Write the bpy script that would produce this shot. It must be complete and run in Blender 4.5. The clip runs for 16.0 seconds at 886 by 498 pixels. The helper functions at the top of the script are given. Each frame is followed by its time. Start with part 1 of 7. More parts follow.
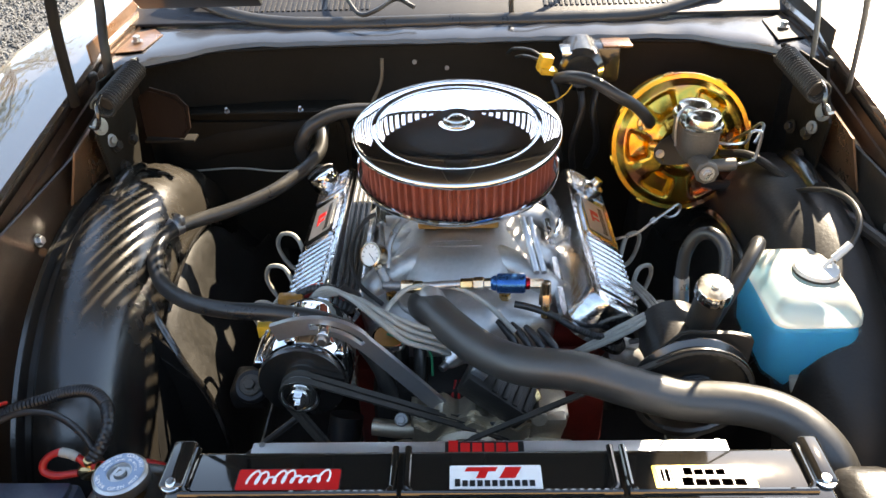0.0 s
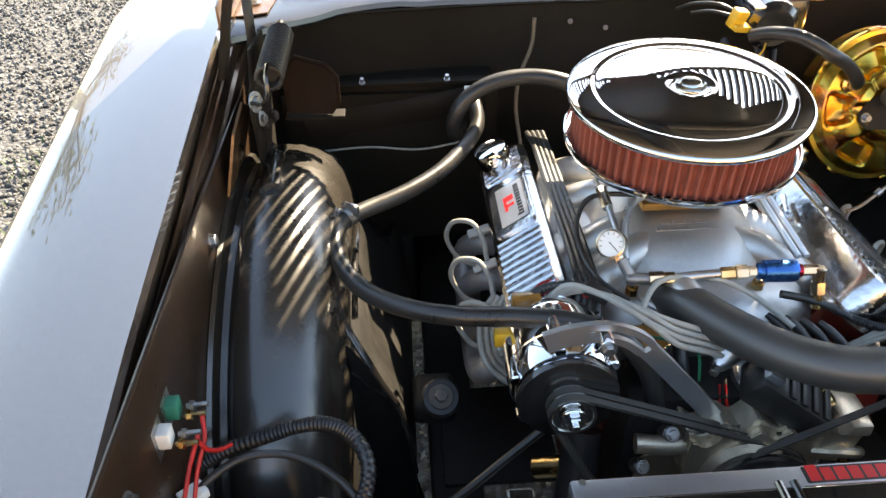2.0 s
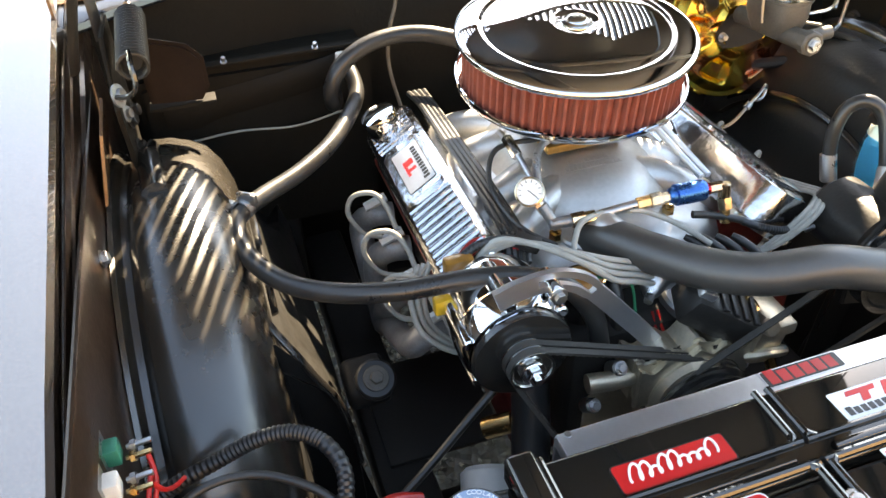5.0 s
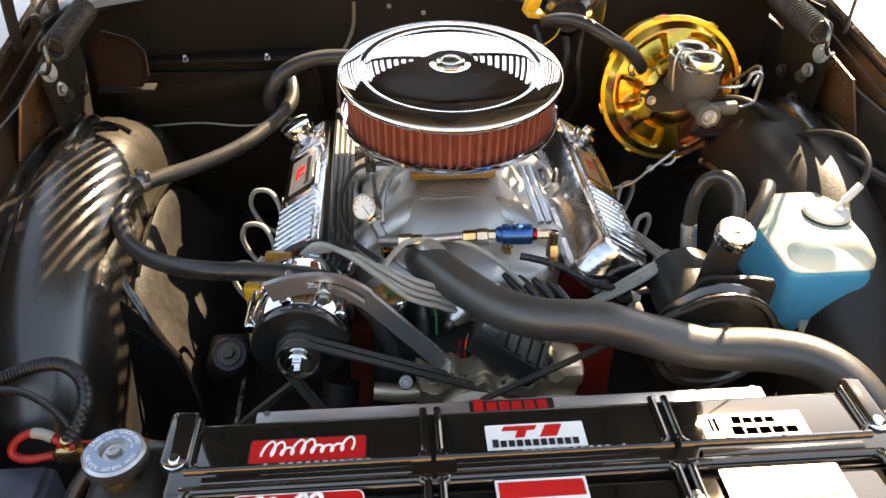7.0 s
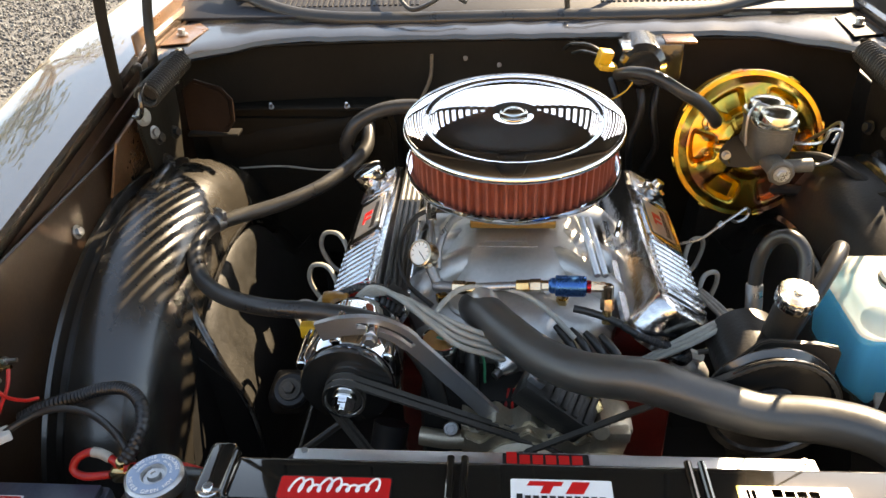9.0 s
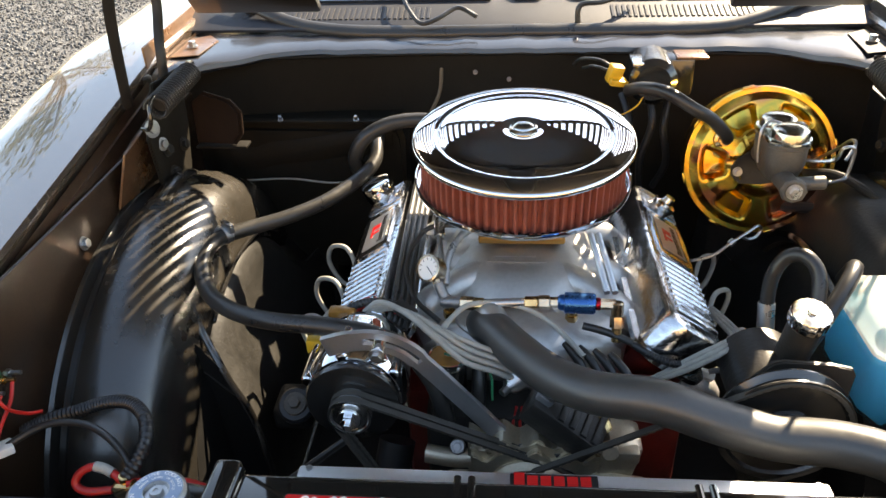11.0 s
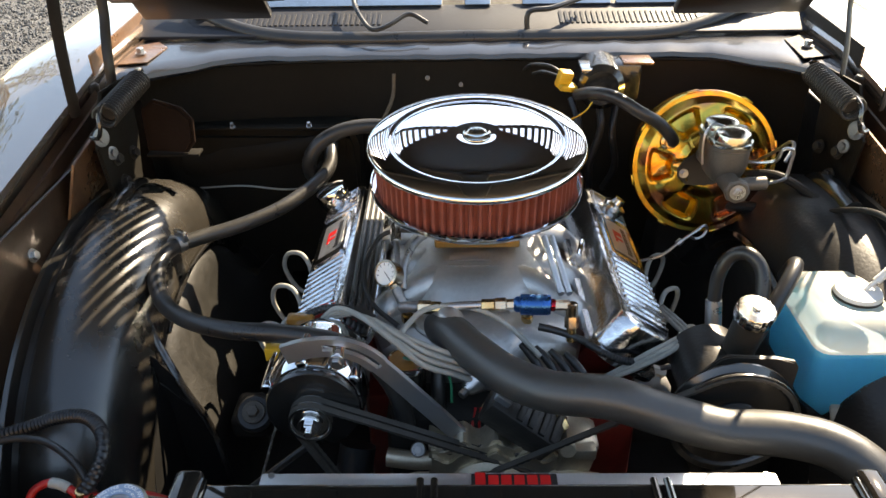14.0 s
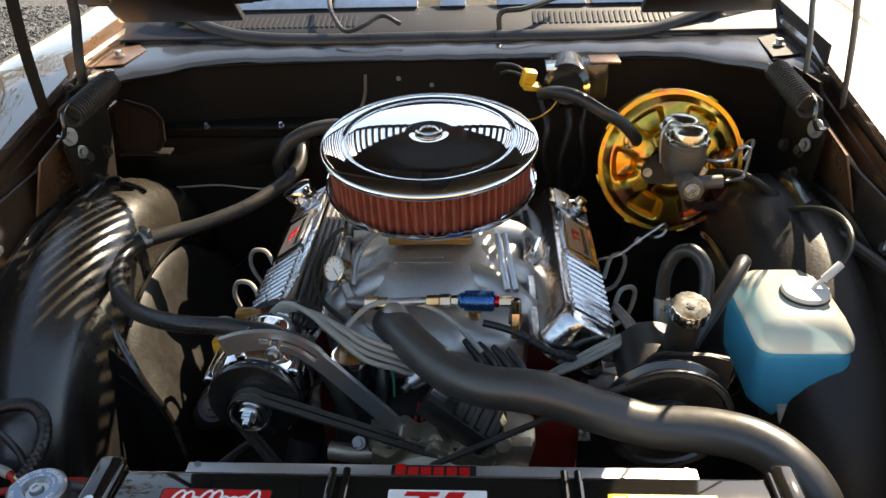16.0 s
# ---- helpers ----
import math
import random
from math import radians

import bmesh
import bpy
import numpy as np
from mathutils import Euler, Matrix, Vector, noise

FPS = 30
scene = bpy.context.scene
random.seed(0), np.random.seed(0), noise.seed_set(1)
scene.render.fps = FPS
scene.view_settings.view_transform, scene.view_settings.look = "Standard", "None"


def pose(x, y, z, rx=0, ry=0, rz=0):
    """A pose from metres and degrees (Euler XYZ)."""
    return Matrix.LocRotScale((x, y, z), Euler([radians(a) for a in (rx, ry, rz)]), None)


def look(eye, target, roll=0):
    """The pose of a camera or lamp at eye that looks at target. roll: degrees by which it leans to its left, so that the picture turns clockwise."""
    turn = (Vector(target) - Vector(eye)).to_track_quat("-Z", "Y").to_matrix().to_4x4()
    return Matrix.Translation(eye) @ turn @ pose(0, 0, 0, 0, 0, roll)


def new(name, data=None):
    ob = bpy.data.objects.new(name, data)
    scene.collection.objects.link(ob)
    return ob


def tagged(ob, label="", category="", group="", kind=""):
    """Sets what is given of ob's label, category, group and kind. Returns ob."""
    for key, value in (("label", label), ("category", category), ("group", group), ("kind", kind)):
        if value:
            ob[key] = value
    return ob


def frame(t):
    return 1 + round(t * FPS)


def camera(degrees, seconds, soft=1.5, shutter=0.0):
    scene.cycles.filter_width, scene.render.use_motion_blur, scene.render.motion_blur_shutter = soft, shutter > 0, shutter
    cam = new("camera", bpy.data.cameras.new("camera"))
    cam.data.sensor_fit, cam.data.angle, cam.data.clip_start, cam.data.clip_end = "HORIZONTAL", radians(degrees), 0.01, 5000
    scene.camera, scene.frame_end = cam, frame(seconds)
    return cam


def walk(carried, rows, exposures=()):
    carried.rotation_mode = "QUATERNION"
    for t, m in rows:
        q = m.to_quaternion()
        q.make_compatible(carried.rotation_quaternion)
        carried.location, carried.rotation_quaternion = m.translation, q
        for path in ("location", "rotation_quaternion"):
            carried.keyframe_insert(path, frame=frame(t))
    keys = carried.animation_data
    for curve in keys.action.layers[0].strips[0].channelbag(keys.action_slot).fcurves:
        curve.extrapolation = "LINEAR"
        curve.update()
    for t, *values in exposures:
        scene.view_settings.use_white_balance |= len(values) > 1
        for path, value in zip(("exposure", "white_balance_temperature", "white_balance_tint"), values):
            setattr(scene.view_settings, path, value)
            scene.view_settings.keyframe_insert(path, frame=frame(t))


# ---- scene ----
cam = camera(60.4, 16.0)
PATH = [
    (0, (0.051, 0.08, 1.521), (-0.004, 1.74, 0.405), -1.9),
    (0.5, (-0.003, 0.078, 1.528), (-0.04, 1.732, 0.405), -1.7),
    (1, (-0.137, 0.092, 1.506), (-0.147, 1.747, 0.384), -0.7),
    (1.5, (-0.26, 0.157, 1.474), (-0.26, 1.809, 0.347), 0.6),
    (2, (-0.375, 0.25, 1.45), (-0.295, 1.866, 0.274), -1.3),
    (2.5, (-0.508, 0.301, 1.43), (-0.135, 1.823, 0.188), -1.4),
    (3, (-0.592, 0.32, 1.421), (-0.075, 1.8, 0.178), -1.4),
    (3.5, (-0.608, 0.321, 1.423), (0.027, 1.767, 0.196), -0.3),
    (3.7, (-0.608, 0.319, 1.425), (0.045, 1.76, 0.201), -0.4),
    (5.8, (-0.324, 0.294, 1.416), (-0.005, 1.812, 0.153), -2.3),
    (6, (-0.287, 0.279, 1.414), (0.008, 1.801, 0.151), -2.0),
    (6.5, (-0.191, 0.185, 1.418), (0.041, 1.731, 0.17), -0.6),
    (7, (-0.054, 0.132, 1.45), (0.068, 1.744, 0.273), 0.3),
    (7.5, (0.05, 0.135, 1.448), (0.059, 1.767, 0.292), 0.2),
    (8, (0.043, 0.13, 1.455), (-0.041, 1.777, 0.323), -1.3),
    (8.5, (0.023, 0.125, 1.458), (-0.12, 1.79, 0.358), -2.7),
    (9, (0.015, 0.123, 1.459), (-0.124, 1.803, 0.384), -2.3),
    (9.5, (0.011, 0.121, 1.462), (-0.123, 1.81, 0.399), -1.8),
    (10, (0.01, 0.132, 1.46), (-0.128, 1.819, 0.395), -1.7),
    (10.2, (0.017, 0.128, 1.457), (-0.143, 1.823, 0.407), -2.1),
    (12.5, (0.0, 0.149, 1.461), (-0.122, 1.848, 0.413), -1.6),
    (13, (-0.001, 0.138, 1.463), (-0.088, 1.84, 0.415), -1.2),
    (13.5, (-0.002, 0.126, 1.467), (-0.062, 1.83, 0.422), -1.1),
    (14, (0.008, 0.124, 1.467), (-0.027, 1.829, 0.423), -1.0),
    (14.5, (0.028, 0.125, 1.467), (-0.016, 1.832, 0.425), -1.1),
    (15, (0.063, 0.121, 1.466), (0.006, 1.83, 0.429), -1.3),
    (15.5, (0.101, 0.113, 1.46), (0.017, 1.822, 0.425), -1.7),
    (16, (0.135, 0.111, 1.459), (0.021, 1.821, 0.428), -2.1),
]
EXPOSURES = [(0.0, 2.52, 8000, 10), (1.5, 2.57, 8000, 10), (2.5, 2.97, 8900, 10), (3.5, 3.02, 8900, 10), (6.0, 3.32, 9800, 13), (6.5, 3.1, 10400, 14), (7.5, 2.4, 10100, 13), (9.0, 2.45, 9500, 12), (12.5, 2.32, 8200, 10), (13.5, 2.25, 8300, 10), (14.5, 1.9, 8400, 10), (16.0, 1.7, 8400, 10)]
walk(cam, [(t, look(eye, target, roll)) for t, eye, target, roll in PATH], EXPOSURES)

# ---- world, sun, exposure ----
SUN_DIR = Vector((0.4, 0.565, 0.54)).normalized()
world = bpy.data.worlds.new("sky_world")
scene.world = world
world.use_nodes = True
wn, wl = world.node_tree.nodes, world.node_tree.links
sky = wn.new("ShaderNodeTexSky")
sky.sky_type = "NISHITA"
sky.sun_disc = False
sky.dust_density = 0.3
sky.sun_elevation = math.asin(SUN_DIR.z)
sky.sun_rotation = math.atan2(SUN_DIR.x, SUN_DIR.y)
wl.new(sky.outputs[0], wn["Background"].inputs[0])
wn["Background"].inputs[1].default_value = 0.13
sun_data = bpy.data.lights.new("sun", "SUN")
sun_data.energy, sun_data.angle, sun_data.color = 5.0, radians(0.53), (1.0, 0.93, 0.83)
sun = new("sun", sun_data)
sun.matrix_world = look(SUN_DIR * 50, (0, 0, 0))


# ---- materials ----
def mat(name, color, rough=0.5, metal=0.0, coat=0.0, noise_scale=0.0, noise_amount=0.0, bump=0.0, bump_scale=200.0,
        rough_var=0.0, color2=None, spec=0.5, coat_ior=1.5):
    """A principled material with colour variation at two scales, gloss variation and fine relief, in object metres."""
    m = bpy.data.materials.new(name)
    m.use_nodes = True
    n, l = m.node_tree.nodes, m.node_tree.links
    b = n["Principled BSDF"]
    b.inputs["Base Color"].default_value = (*color, 1)
    b.inputs["Roughness"].default_value = rough
    b.inputs["Metallic"].default_value = metal
    b.inputs["Coat Weight"].default_value = coat
    b.inputs["Coat Roughness"].default_value = 0.03
    b.inputs["Coat IOR"].default_value = coat_ior
    b.inputs["Specular IOR Level"].default_value = spec
    geo = n.new("ShaderNodeNewGeometry")
    if noise_scale:
        big = n.new("ShaderNodeTexNoise")
        big.inputs["Scale"].default_value, big.inputs["Detail"].default_value = noise_scale, 6
        l.new(geo.outputs["Position"], big.inputs["Vector"])
        small = n.new("ShaderNodeTexNoise")
        small.inputs["Scale"].default_value, small.inputs["Detail"].default_value = noise_scale * 11, 3
        l.new(geo.outputs["Position"], small.inputs["Vector"])
        add = n.new("ShaderNodeMath")
        add.operation = "MULTIPLY_ADD"
        l.new(small.outputs[0], add.inputs[0])
        add.inputs[1].default_value = 0.4
        l.new(big.outputs[0], add.inputs[2])
        ramp = n.new("ShaderNodeMapRange")
        ramp.inputs[1].default_value, ramp.inputs[2].default_value = 0.45, 0.95
        l.new(add.outputs[0], ramp.inputs[0])
        mix = n.new("ShaderNodeMix")
        mix.data_type = "RGBA"
        l.new(ramp.outputs[0], mix.inputs[0])
        c2 = color2 or tuple(c * (1 - noise_amount) for c in color)
        mix.inputs[6].default_value, mix.inputs[7].default_value = (*color, 1), (*c2, 1)
        l.new(mix.outputs[2], b.inputs["Base Color"])
        if rough_var:
            rr = n.new("ShaderNodeMapRange")
            rr.inputs[3].default_value, rr.inputs[4].default_value = max(0.01, rough - rough_var), rough + rough_var
            l.new(ramp.outputs[0], rr.inputs[0])
            l.new(rr.outputs[0], b.inputs["Roughness"])
    if bump:
        t = n.new("ShaderNodeTexNoise")
        t.inputs["Scale"].default_value, t.inputs["Detail"].default_value = bump_scale, 4
        l.new(geo.outputs["Position"], t.inputs["Vector"])
        bn = n.new("ShaderNodeBump")
        bn.inputs["Strength"].default_value, bn.inputs["Distance"].default_value = bump, min(0.002, 0.35 / bump_scale)
        l.new(t.outputs[0], bn.inputs["Height"])
        l.new(bn.outputs[0], b.inputs["Normal"])
    return m


CHROME = mat("chrome", (0.86, 0.87, 0.88), 0.035, 1.0, noise_scale=9, noise_amount=0.04, rough_var=0.025)
CHROME_DULL = mat("worn_chrome", (0.75, 0.74, 0.71), 0.16, 1.0, noise_scale=30, noise_amount=0.25, rough_var=0.08)
STEEL = mat("zinc_steel", (0.55, 0.55, 0.55), 0.33, 1.0, noise_scale=40, noise_amount=0.3, rough_var=0.1)
CAST_ALU = mat("cast_aluminium", (0.58, 0.565, 0.54), 0.42, 0.9, noise_scale=14, noise_amount=0.22, bump=0.35, bump_scale=900, rough_var=0.08)
POLISHED = mat("polished_aluminium", (0.66, 0.67, 0.69), 0.15, 1.0, noise_scale=35, noise_amount=0.15, bump=0.4, bump_scale=90, rough_var=0.06)
LID_ZINC = mat("bright_zinc_plate", (0.62, 0.6, 0.52), 0.2, 1.0, noise_scale=30, noise_amount=0.25, rough_var=0.06)
WARM_ALU = mat("warm_satin_aluminium", (0.64, 0.56, 0.43), 0.36, 0.85, noise_scale=22, noise_amount=0.3, bump=0.35, bump_scale=500, rough_var=0.08)
BRUSHED = mat("brushed_aluminium", (0.62, 0.63, 0.65), 0.38, 0.95, noise_scale=20, noise_amount=0.12, bump=0.15, bump_scale=600)
DARK_ALU = mat("dull_gray_aluminium", (0.3, 0.3, 0.3), 0.45, 0.8, noise_scale=25, noise_amount=0.4, bump=0.4, bump_scale=300)
BLACK_GLOSS = mat("gloss_black_enamel", (0.011, 0.0105, 0.01), 0.22, 0.0, coat=0.3, noise_scale=6, noise_amount=0.3, bump=0.07, bump_scale=260, rough_var=0.06, color2=(0.018, 0.016, 0.014), spec=0.9)
BLACK_SATIN = mat("satin_black_paint", (0.017, 0.016, 0.015), 0.42, noise_scale=7, noise_amount=0.3, bump=0.25, bump_scale=180, rough_var=0.12, color2=(0.03, 0.026, 0.022), spec=0.35)
BLACK_MATTE = mat("dusty_black_paint", (0.017, 0.0155, 0.0145), 0.6, noise_scale=5, noise_amount=0.2, bump=0.3, bump_scale=150, rough_var=0.15, color2=(0.028, 0.025, 0.022), spec=0.22)
# shade put into the paint: stays near black even where the sun falls
APRON_SHADE = mat("shade_black_apron_paint", (0.009, 0.0087, 0.0083), 0.8, noise_scale=6, noise_amount=0.3, bump=0.2, bump_scale=180, rough_var=0.1, color2=(0.015, 0.014, 0.013), spec=0.07)
ARCH_BLACK = mat("black_inner_fender_enamel", (0.016, 0.0145, 0.0125), 0.24, noise_scale=5, noise_amount=0.3, bump=0.1, bump_scale=240, rough_var=0.07, color2=(0.026, 0.022, 0.017), spec=0.95)
APRON_SATIN = mat("satin_black_apron_paint", (0.011, 0.0105, 0.0095), 0.4, noise_scale=6, noise_amount=0.3, bump=0.3, bump_scale=220, rough_var=0.1, color2=(0.026, 0.024, 0.021), spec=0.45)
FIREWALL_BLACK = mat("dull_black_firewall_paint", (0.009, 0.008, 0.0064), 0.62, noise_scale=4, noise_amount=0.3, bump=0.3, bump_scale=120, rough_var=0.15, color2=(0.017, 0.0145, 0.011), spec=0.09)
STRAP_TAN = mat("tan_braid", (0.14, 0.1, 0.06), 0.6, noise_scale=80, noise_amount=0.4)
BLACK_MIRROR = mat("mirror_black_lacquer", (0.05, 0.044, 0.037), 0.05, 0.75, coat=1.0, noise_scale=8, noise_amount=0.3, rough_var=0.03, bump=0.01, bump_scale=15)
RUBBER = mat("black_rubber", (0.017, 0.0165, 0.016), 0.34, noise_scale=18, noise_amount=0.35, bump=0.06, bump_scale=700, rough_var=0.09, color2=(0.032, 0.03, 0.027), spec=0.5)
HOSE_RUBBER = mat("dusty_molded_rubber", (0.03, 0.029, 0.027), 0.4, noise_scale=14, noise_amount=0.35, bump=0.1, bump_scale=500, rough_var=0.1, color2=(0.05, 0.047, 0.042), spec=0.8)
BELT_RUBBER = mat("dusty_belt_rubber", (0.06, 0.054, 0.046), 0.6, noise_scale=50, noise_amount=0.4, bump=0.2, bump_scale=600)
RUBBER_RIB = mat("ribbed_black_plastic", (0.018, 0.018, 0.019), 0.38, noise_scale=30, noise_amount=0.3, rough_var=0.1)
BROWN_PAINT = mat("bronze_metallic_paint", (0.27, 0.2, 0.15), 0.22, 0.75, coat=1.0, coat_ior=2.15, noise_scale=300, noise_amount=0.3, rough_var=0.05)
# body bronze darkened, as the flange lies in shade
GUTTER_SHADED = mat("shaded_brown_gutter_paint", (0.05, 0.026, 0.015), 0.4, 0.3, coat=0.4, noise_scale=40, noise_amount=0.4, rough_var=0.1)
HOOD_UNDER = mat("dark_underhood_paint", (0.011, 0.0085, 0.007), 0.35, 0.1, coat=0.3, noise_scale=8, noise_amount=0.35, bump=0.1)
SIDE_BROWN = mat("dull_brown_inner_paint", (0.042, 0.022, 0.012), 0.36, 0.3, coat=0.1, noise_scale=12, noise_amount=0.5, bump=0.1, rough_var=0.1)
ACCESS_BROWN = mat("dim_brown_primer", (0.014, 0.0065, 0.0035), 0.6, noise_scale=15, noise_amount=0.5, bump=0.15, rough_var=0.1, spec=0.1)
BROWN_BARE = mat("bronze_overspray_paint", (0.2, 0.105, 0.055), 0.32, 0.4, coat=0.4, noise_scale=12, noise_amount=0.5, bump=0.1, rough_var=0.1)
COWL_PAINT = mat("gray_cowl_paint", (0.03, 0.032, 0.038), 0.2, 0.1, coat=0.3, noise_scale=10, noise_amount=0.25, bump=0.08)
RED_BLOCK = mat("red_engine_enamel", (0.2, 0.018, 0.012), 0.4, coat=0.2, noise_scale=25, noise_amount=0.5, bump=0.2, rough_var=0.1)
FILTER_RED = mat("oiled_red_cotton_gauze", (0.27, 0.066, 0.042), 0.75, noise_scale=40, noise_amount=0.35, bump=0.5, bump_scale=1500)
GREY_WIRE = mat("gray_silicone_wire", (0.38, 0.365, 0.32), 0.45, noise_scale=60, noise_amount=0.3, rough_var=0.1)
RED_WIRE = mat("red_wire_insulation", (0.5, 0.015, 0.012), 0.4, noise_scale=60, noise_amount=0.3)
YELLOW_PLASTIC = mat("yellow_plastic", (0.75, 0.42, 0.03), 0.4, noise_scale=60, noise_amount=0.3)
WHITE_PLASTIC = mat("white_plastic", (0.75, 0.74, 0.7), 0.45, noise_scale=60, noise_amount=0.12)
GREEN_PLASTIC = mat("green_plastic", (0.02, 0.2, 0.13), 0.4, noise_scale=60, noise_amount=0.2)
BRASS = mat("brass_fitting", (0.72, 0.48, 0.22), 0.22, 1.0, noise_scale=60, noise_amount=0.35, rough_var=0.1)
NICKEL = mat("nickel_fitting", (0.62, 0.48, 0.34), 0.2, 1.0, noise_scale=60, noise_amount=0.3, rough_var=0.08)
BLUE_ANOD = mat("blue_anodized_aluminium", (0.035, 0.16, 0.45), 0.27, 0.9, noise_scale=40, noise_amount=0.3, rough_var=0.06)
RED_ANOD = mat("red_anodized_aluminium", (0.55, 0.02, 0.04), 0.22, 0.9, noise_scale=40, noise_amount=0.3)
COPPER_TOP = mat("amber_resin", (0.4, 0.17, 0.03), 0.35, noise_scale=60, noise_amount=0.4, coat=0.5)
GOLD_GASKET = mat("brown_phenolic", (0.34, 0.19, 0.05), 0.35, 0.4, noise_scale=40, noise_amount=0.3)
BATTERY = mat("battery_case_plastic", (0.02, 0.027, 0.045), 0.4, noise_scale=35, noise_amount=0.5, bump=0.3, bump_scale=120, color2=(0.05, 0.06, 0.085))
CAST_IRON = mat("cast_iron_gray", (0.15, 0.135, 0.115), 0.5, 0.4, noise_scale=25, noise_amount=0.45, bump=0.4, bump_scale=400)
HEADER = mat("ceramic_coated_header", (0.42, 0.41, 0.4), 0.42, 0.35, noise_scale=18, noise_amount=0.5, bump=0.15)
STICKER_RED = mat("red_vinyl", (0.62, 0.012, 0.012), 0.35, noise_scale=30, noise_amount=0.12)
STICKER_WHITE = mat("white_vinyl", (0.8, 0.79, 0.77), 0.35, noise_scale=30, noise_amount=0.06)
STICKER_BLACK = mat("black_vinyl", (0.015, 0.015, 0.015), 0.35, noise_scale=30, noise_amount=0.2)
STICKER_YELLOW = mat("yellow_vinyl", (0.85, 0.6, 0.03), 0.35, noise_scale=30, noise_amount=0.1)
STICKER_OLIVE = mat("dark_gold_vinyl", (0.3, 0.19, 0.03), 0.4, noise_scale=30, noise_amount=0.1)
STICKER_BLUE = mat("gray_blue_vinyl", (0.22, 0.3, 0.42), 0.35, noise_scale=30, noise_amount=0.1)
DIAL = mat("gauge_face", (0.8, 0.79, 0.75), 0.4, noise_scale=40, noise_amount=0.05)
PLENUM = mat("gray_wrinkle_panel", (0.024, 0.026, 0.032), 0.55, noise_scale=14, noise_amount=0.3, bump=0.3, bump_scale=300, spec=0.25)
CONCRETE = mat("pale_concrete", (0.46, 0.44, 0.4), 0.85, noise_scale=3, noise_amount=0.25, bump=0.5, bump_scale=90)
STONE = mat("gravel_stone", (0.15, 0.152, 0.156), 0.85, noise_scale=20, noise_amount=0.6, bump=0.5, bump_scale=200)
WEED = mat("green_weed", (0.06, 0.11, 0.025), 0.6, noise_scale=60, noise_amount=0.4)
TAN_WALL = mat("tan_plaster", (0.42, 0.28, 0.15), 0.85, noise_scale=1.5, noise_amount=0.25, bump=0.4, bump_scale=60)
BARK = mat("gray_brown_bark", (0.12, 0.09, 0.065), 0.85, noise_scale=12, noise_amount=0.5, bump=0.6, bump_scale=40)
LEAF = mat("yellow_green_leaf", (0.19, 0.18, 0.03), 0.5, noise_scale=3, noise_amount=0.5)
WIRE_GREEN = mat("green_wire_insulation", (0.01, 0.2, 0.09), 0.4, noise_scale=60, noise_amount=0.2)


def island_variation(m, low, high):
    """Varies a material's brightness from loose piece to loose piece."""
    n, l = m.node_tree.nodes, m.node_tree.links
    geo = n.new("ShaderNodeNewGeometry")
    ramp = n.new("ShaderNodeValToRGB")
    ramp.color_ramp.elements[0].color, ramp.color_ramp.elements[1].color = (*low, 1), (*high, 1)
    l.new(geo.outputs["Random Per Island"], ramp.inputs[0])
    mix = n.new("ShaderNodeMix")
    mix.data_type, mix.blend_type = "RGBA", "MULTIPLY"
    mix.inputs[0].default_value = 1.0
    old = n["Principled BSDF"].inputs["Base Color"].links[0].from_socket
    l.new(old, mix.inputs[6])
    l.new(ramp.outputs[0], mix.inputs[7])
    l.new(mix.outputs[2], n["Principled BSDF"].inputs["Base Color"])


island_variation(STONE, (0.3, 0.31, 0.33), (1.35, 1.34, 1.3))


def gravel_ground():
    m = bpy.data.materials.new("gravel_bed")
    m.use_nodes = True
    n, l = m.node_tree.nodes, m.node_tree.links
    geo = n.new("ShaderNodeNewGeometry")
    vor = n.new("ShaderNodeTexVoronoi")
    vor.inputs["Scale"].default_value = 55
    l.new(geo.outputs["Position"], vor.inputs["Vector"])
    ramp = n.new("ShaderNodeValToRGB")
    ramp.color_ramp.elements[0].color, ramp.color_ramp.elements[1].color = (0.03, 0.031, 0.033, 1), (0.1, 0.102, 0.105, 1)
    sep = n.new("ShaderNodeSeparateColor")
    l.new(vor.outputs["Color"], sep.inputs[0])
    l.new(sep.outputs[0], ramp.inputs[0])
    b = n["Principled BSDF"]
    b.inputs["Roughness"].default_value = 0.9
    l.new(ramp.outputs[0], b.inputs["Base Color"])
    bn = n.new("ShaderNodeBump")
    bn.inputs["Strength"].default_value, bn.inputs["Distance"].default_value, bn.invert = 0.9, 0.012, True
    l.new(vor.outputs["Distance"], bn.inputs["Height"])
    l.new(bn.outputs[0], b.inputs["Normal"])
    return m


GRAVEL = gravel_ground()


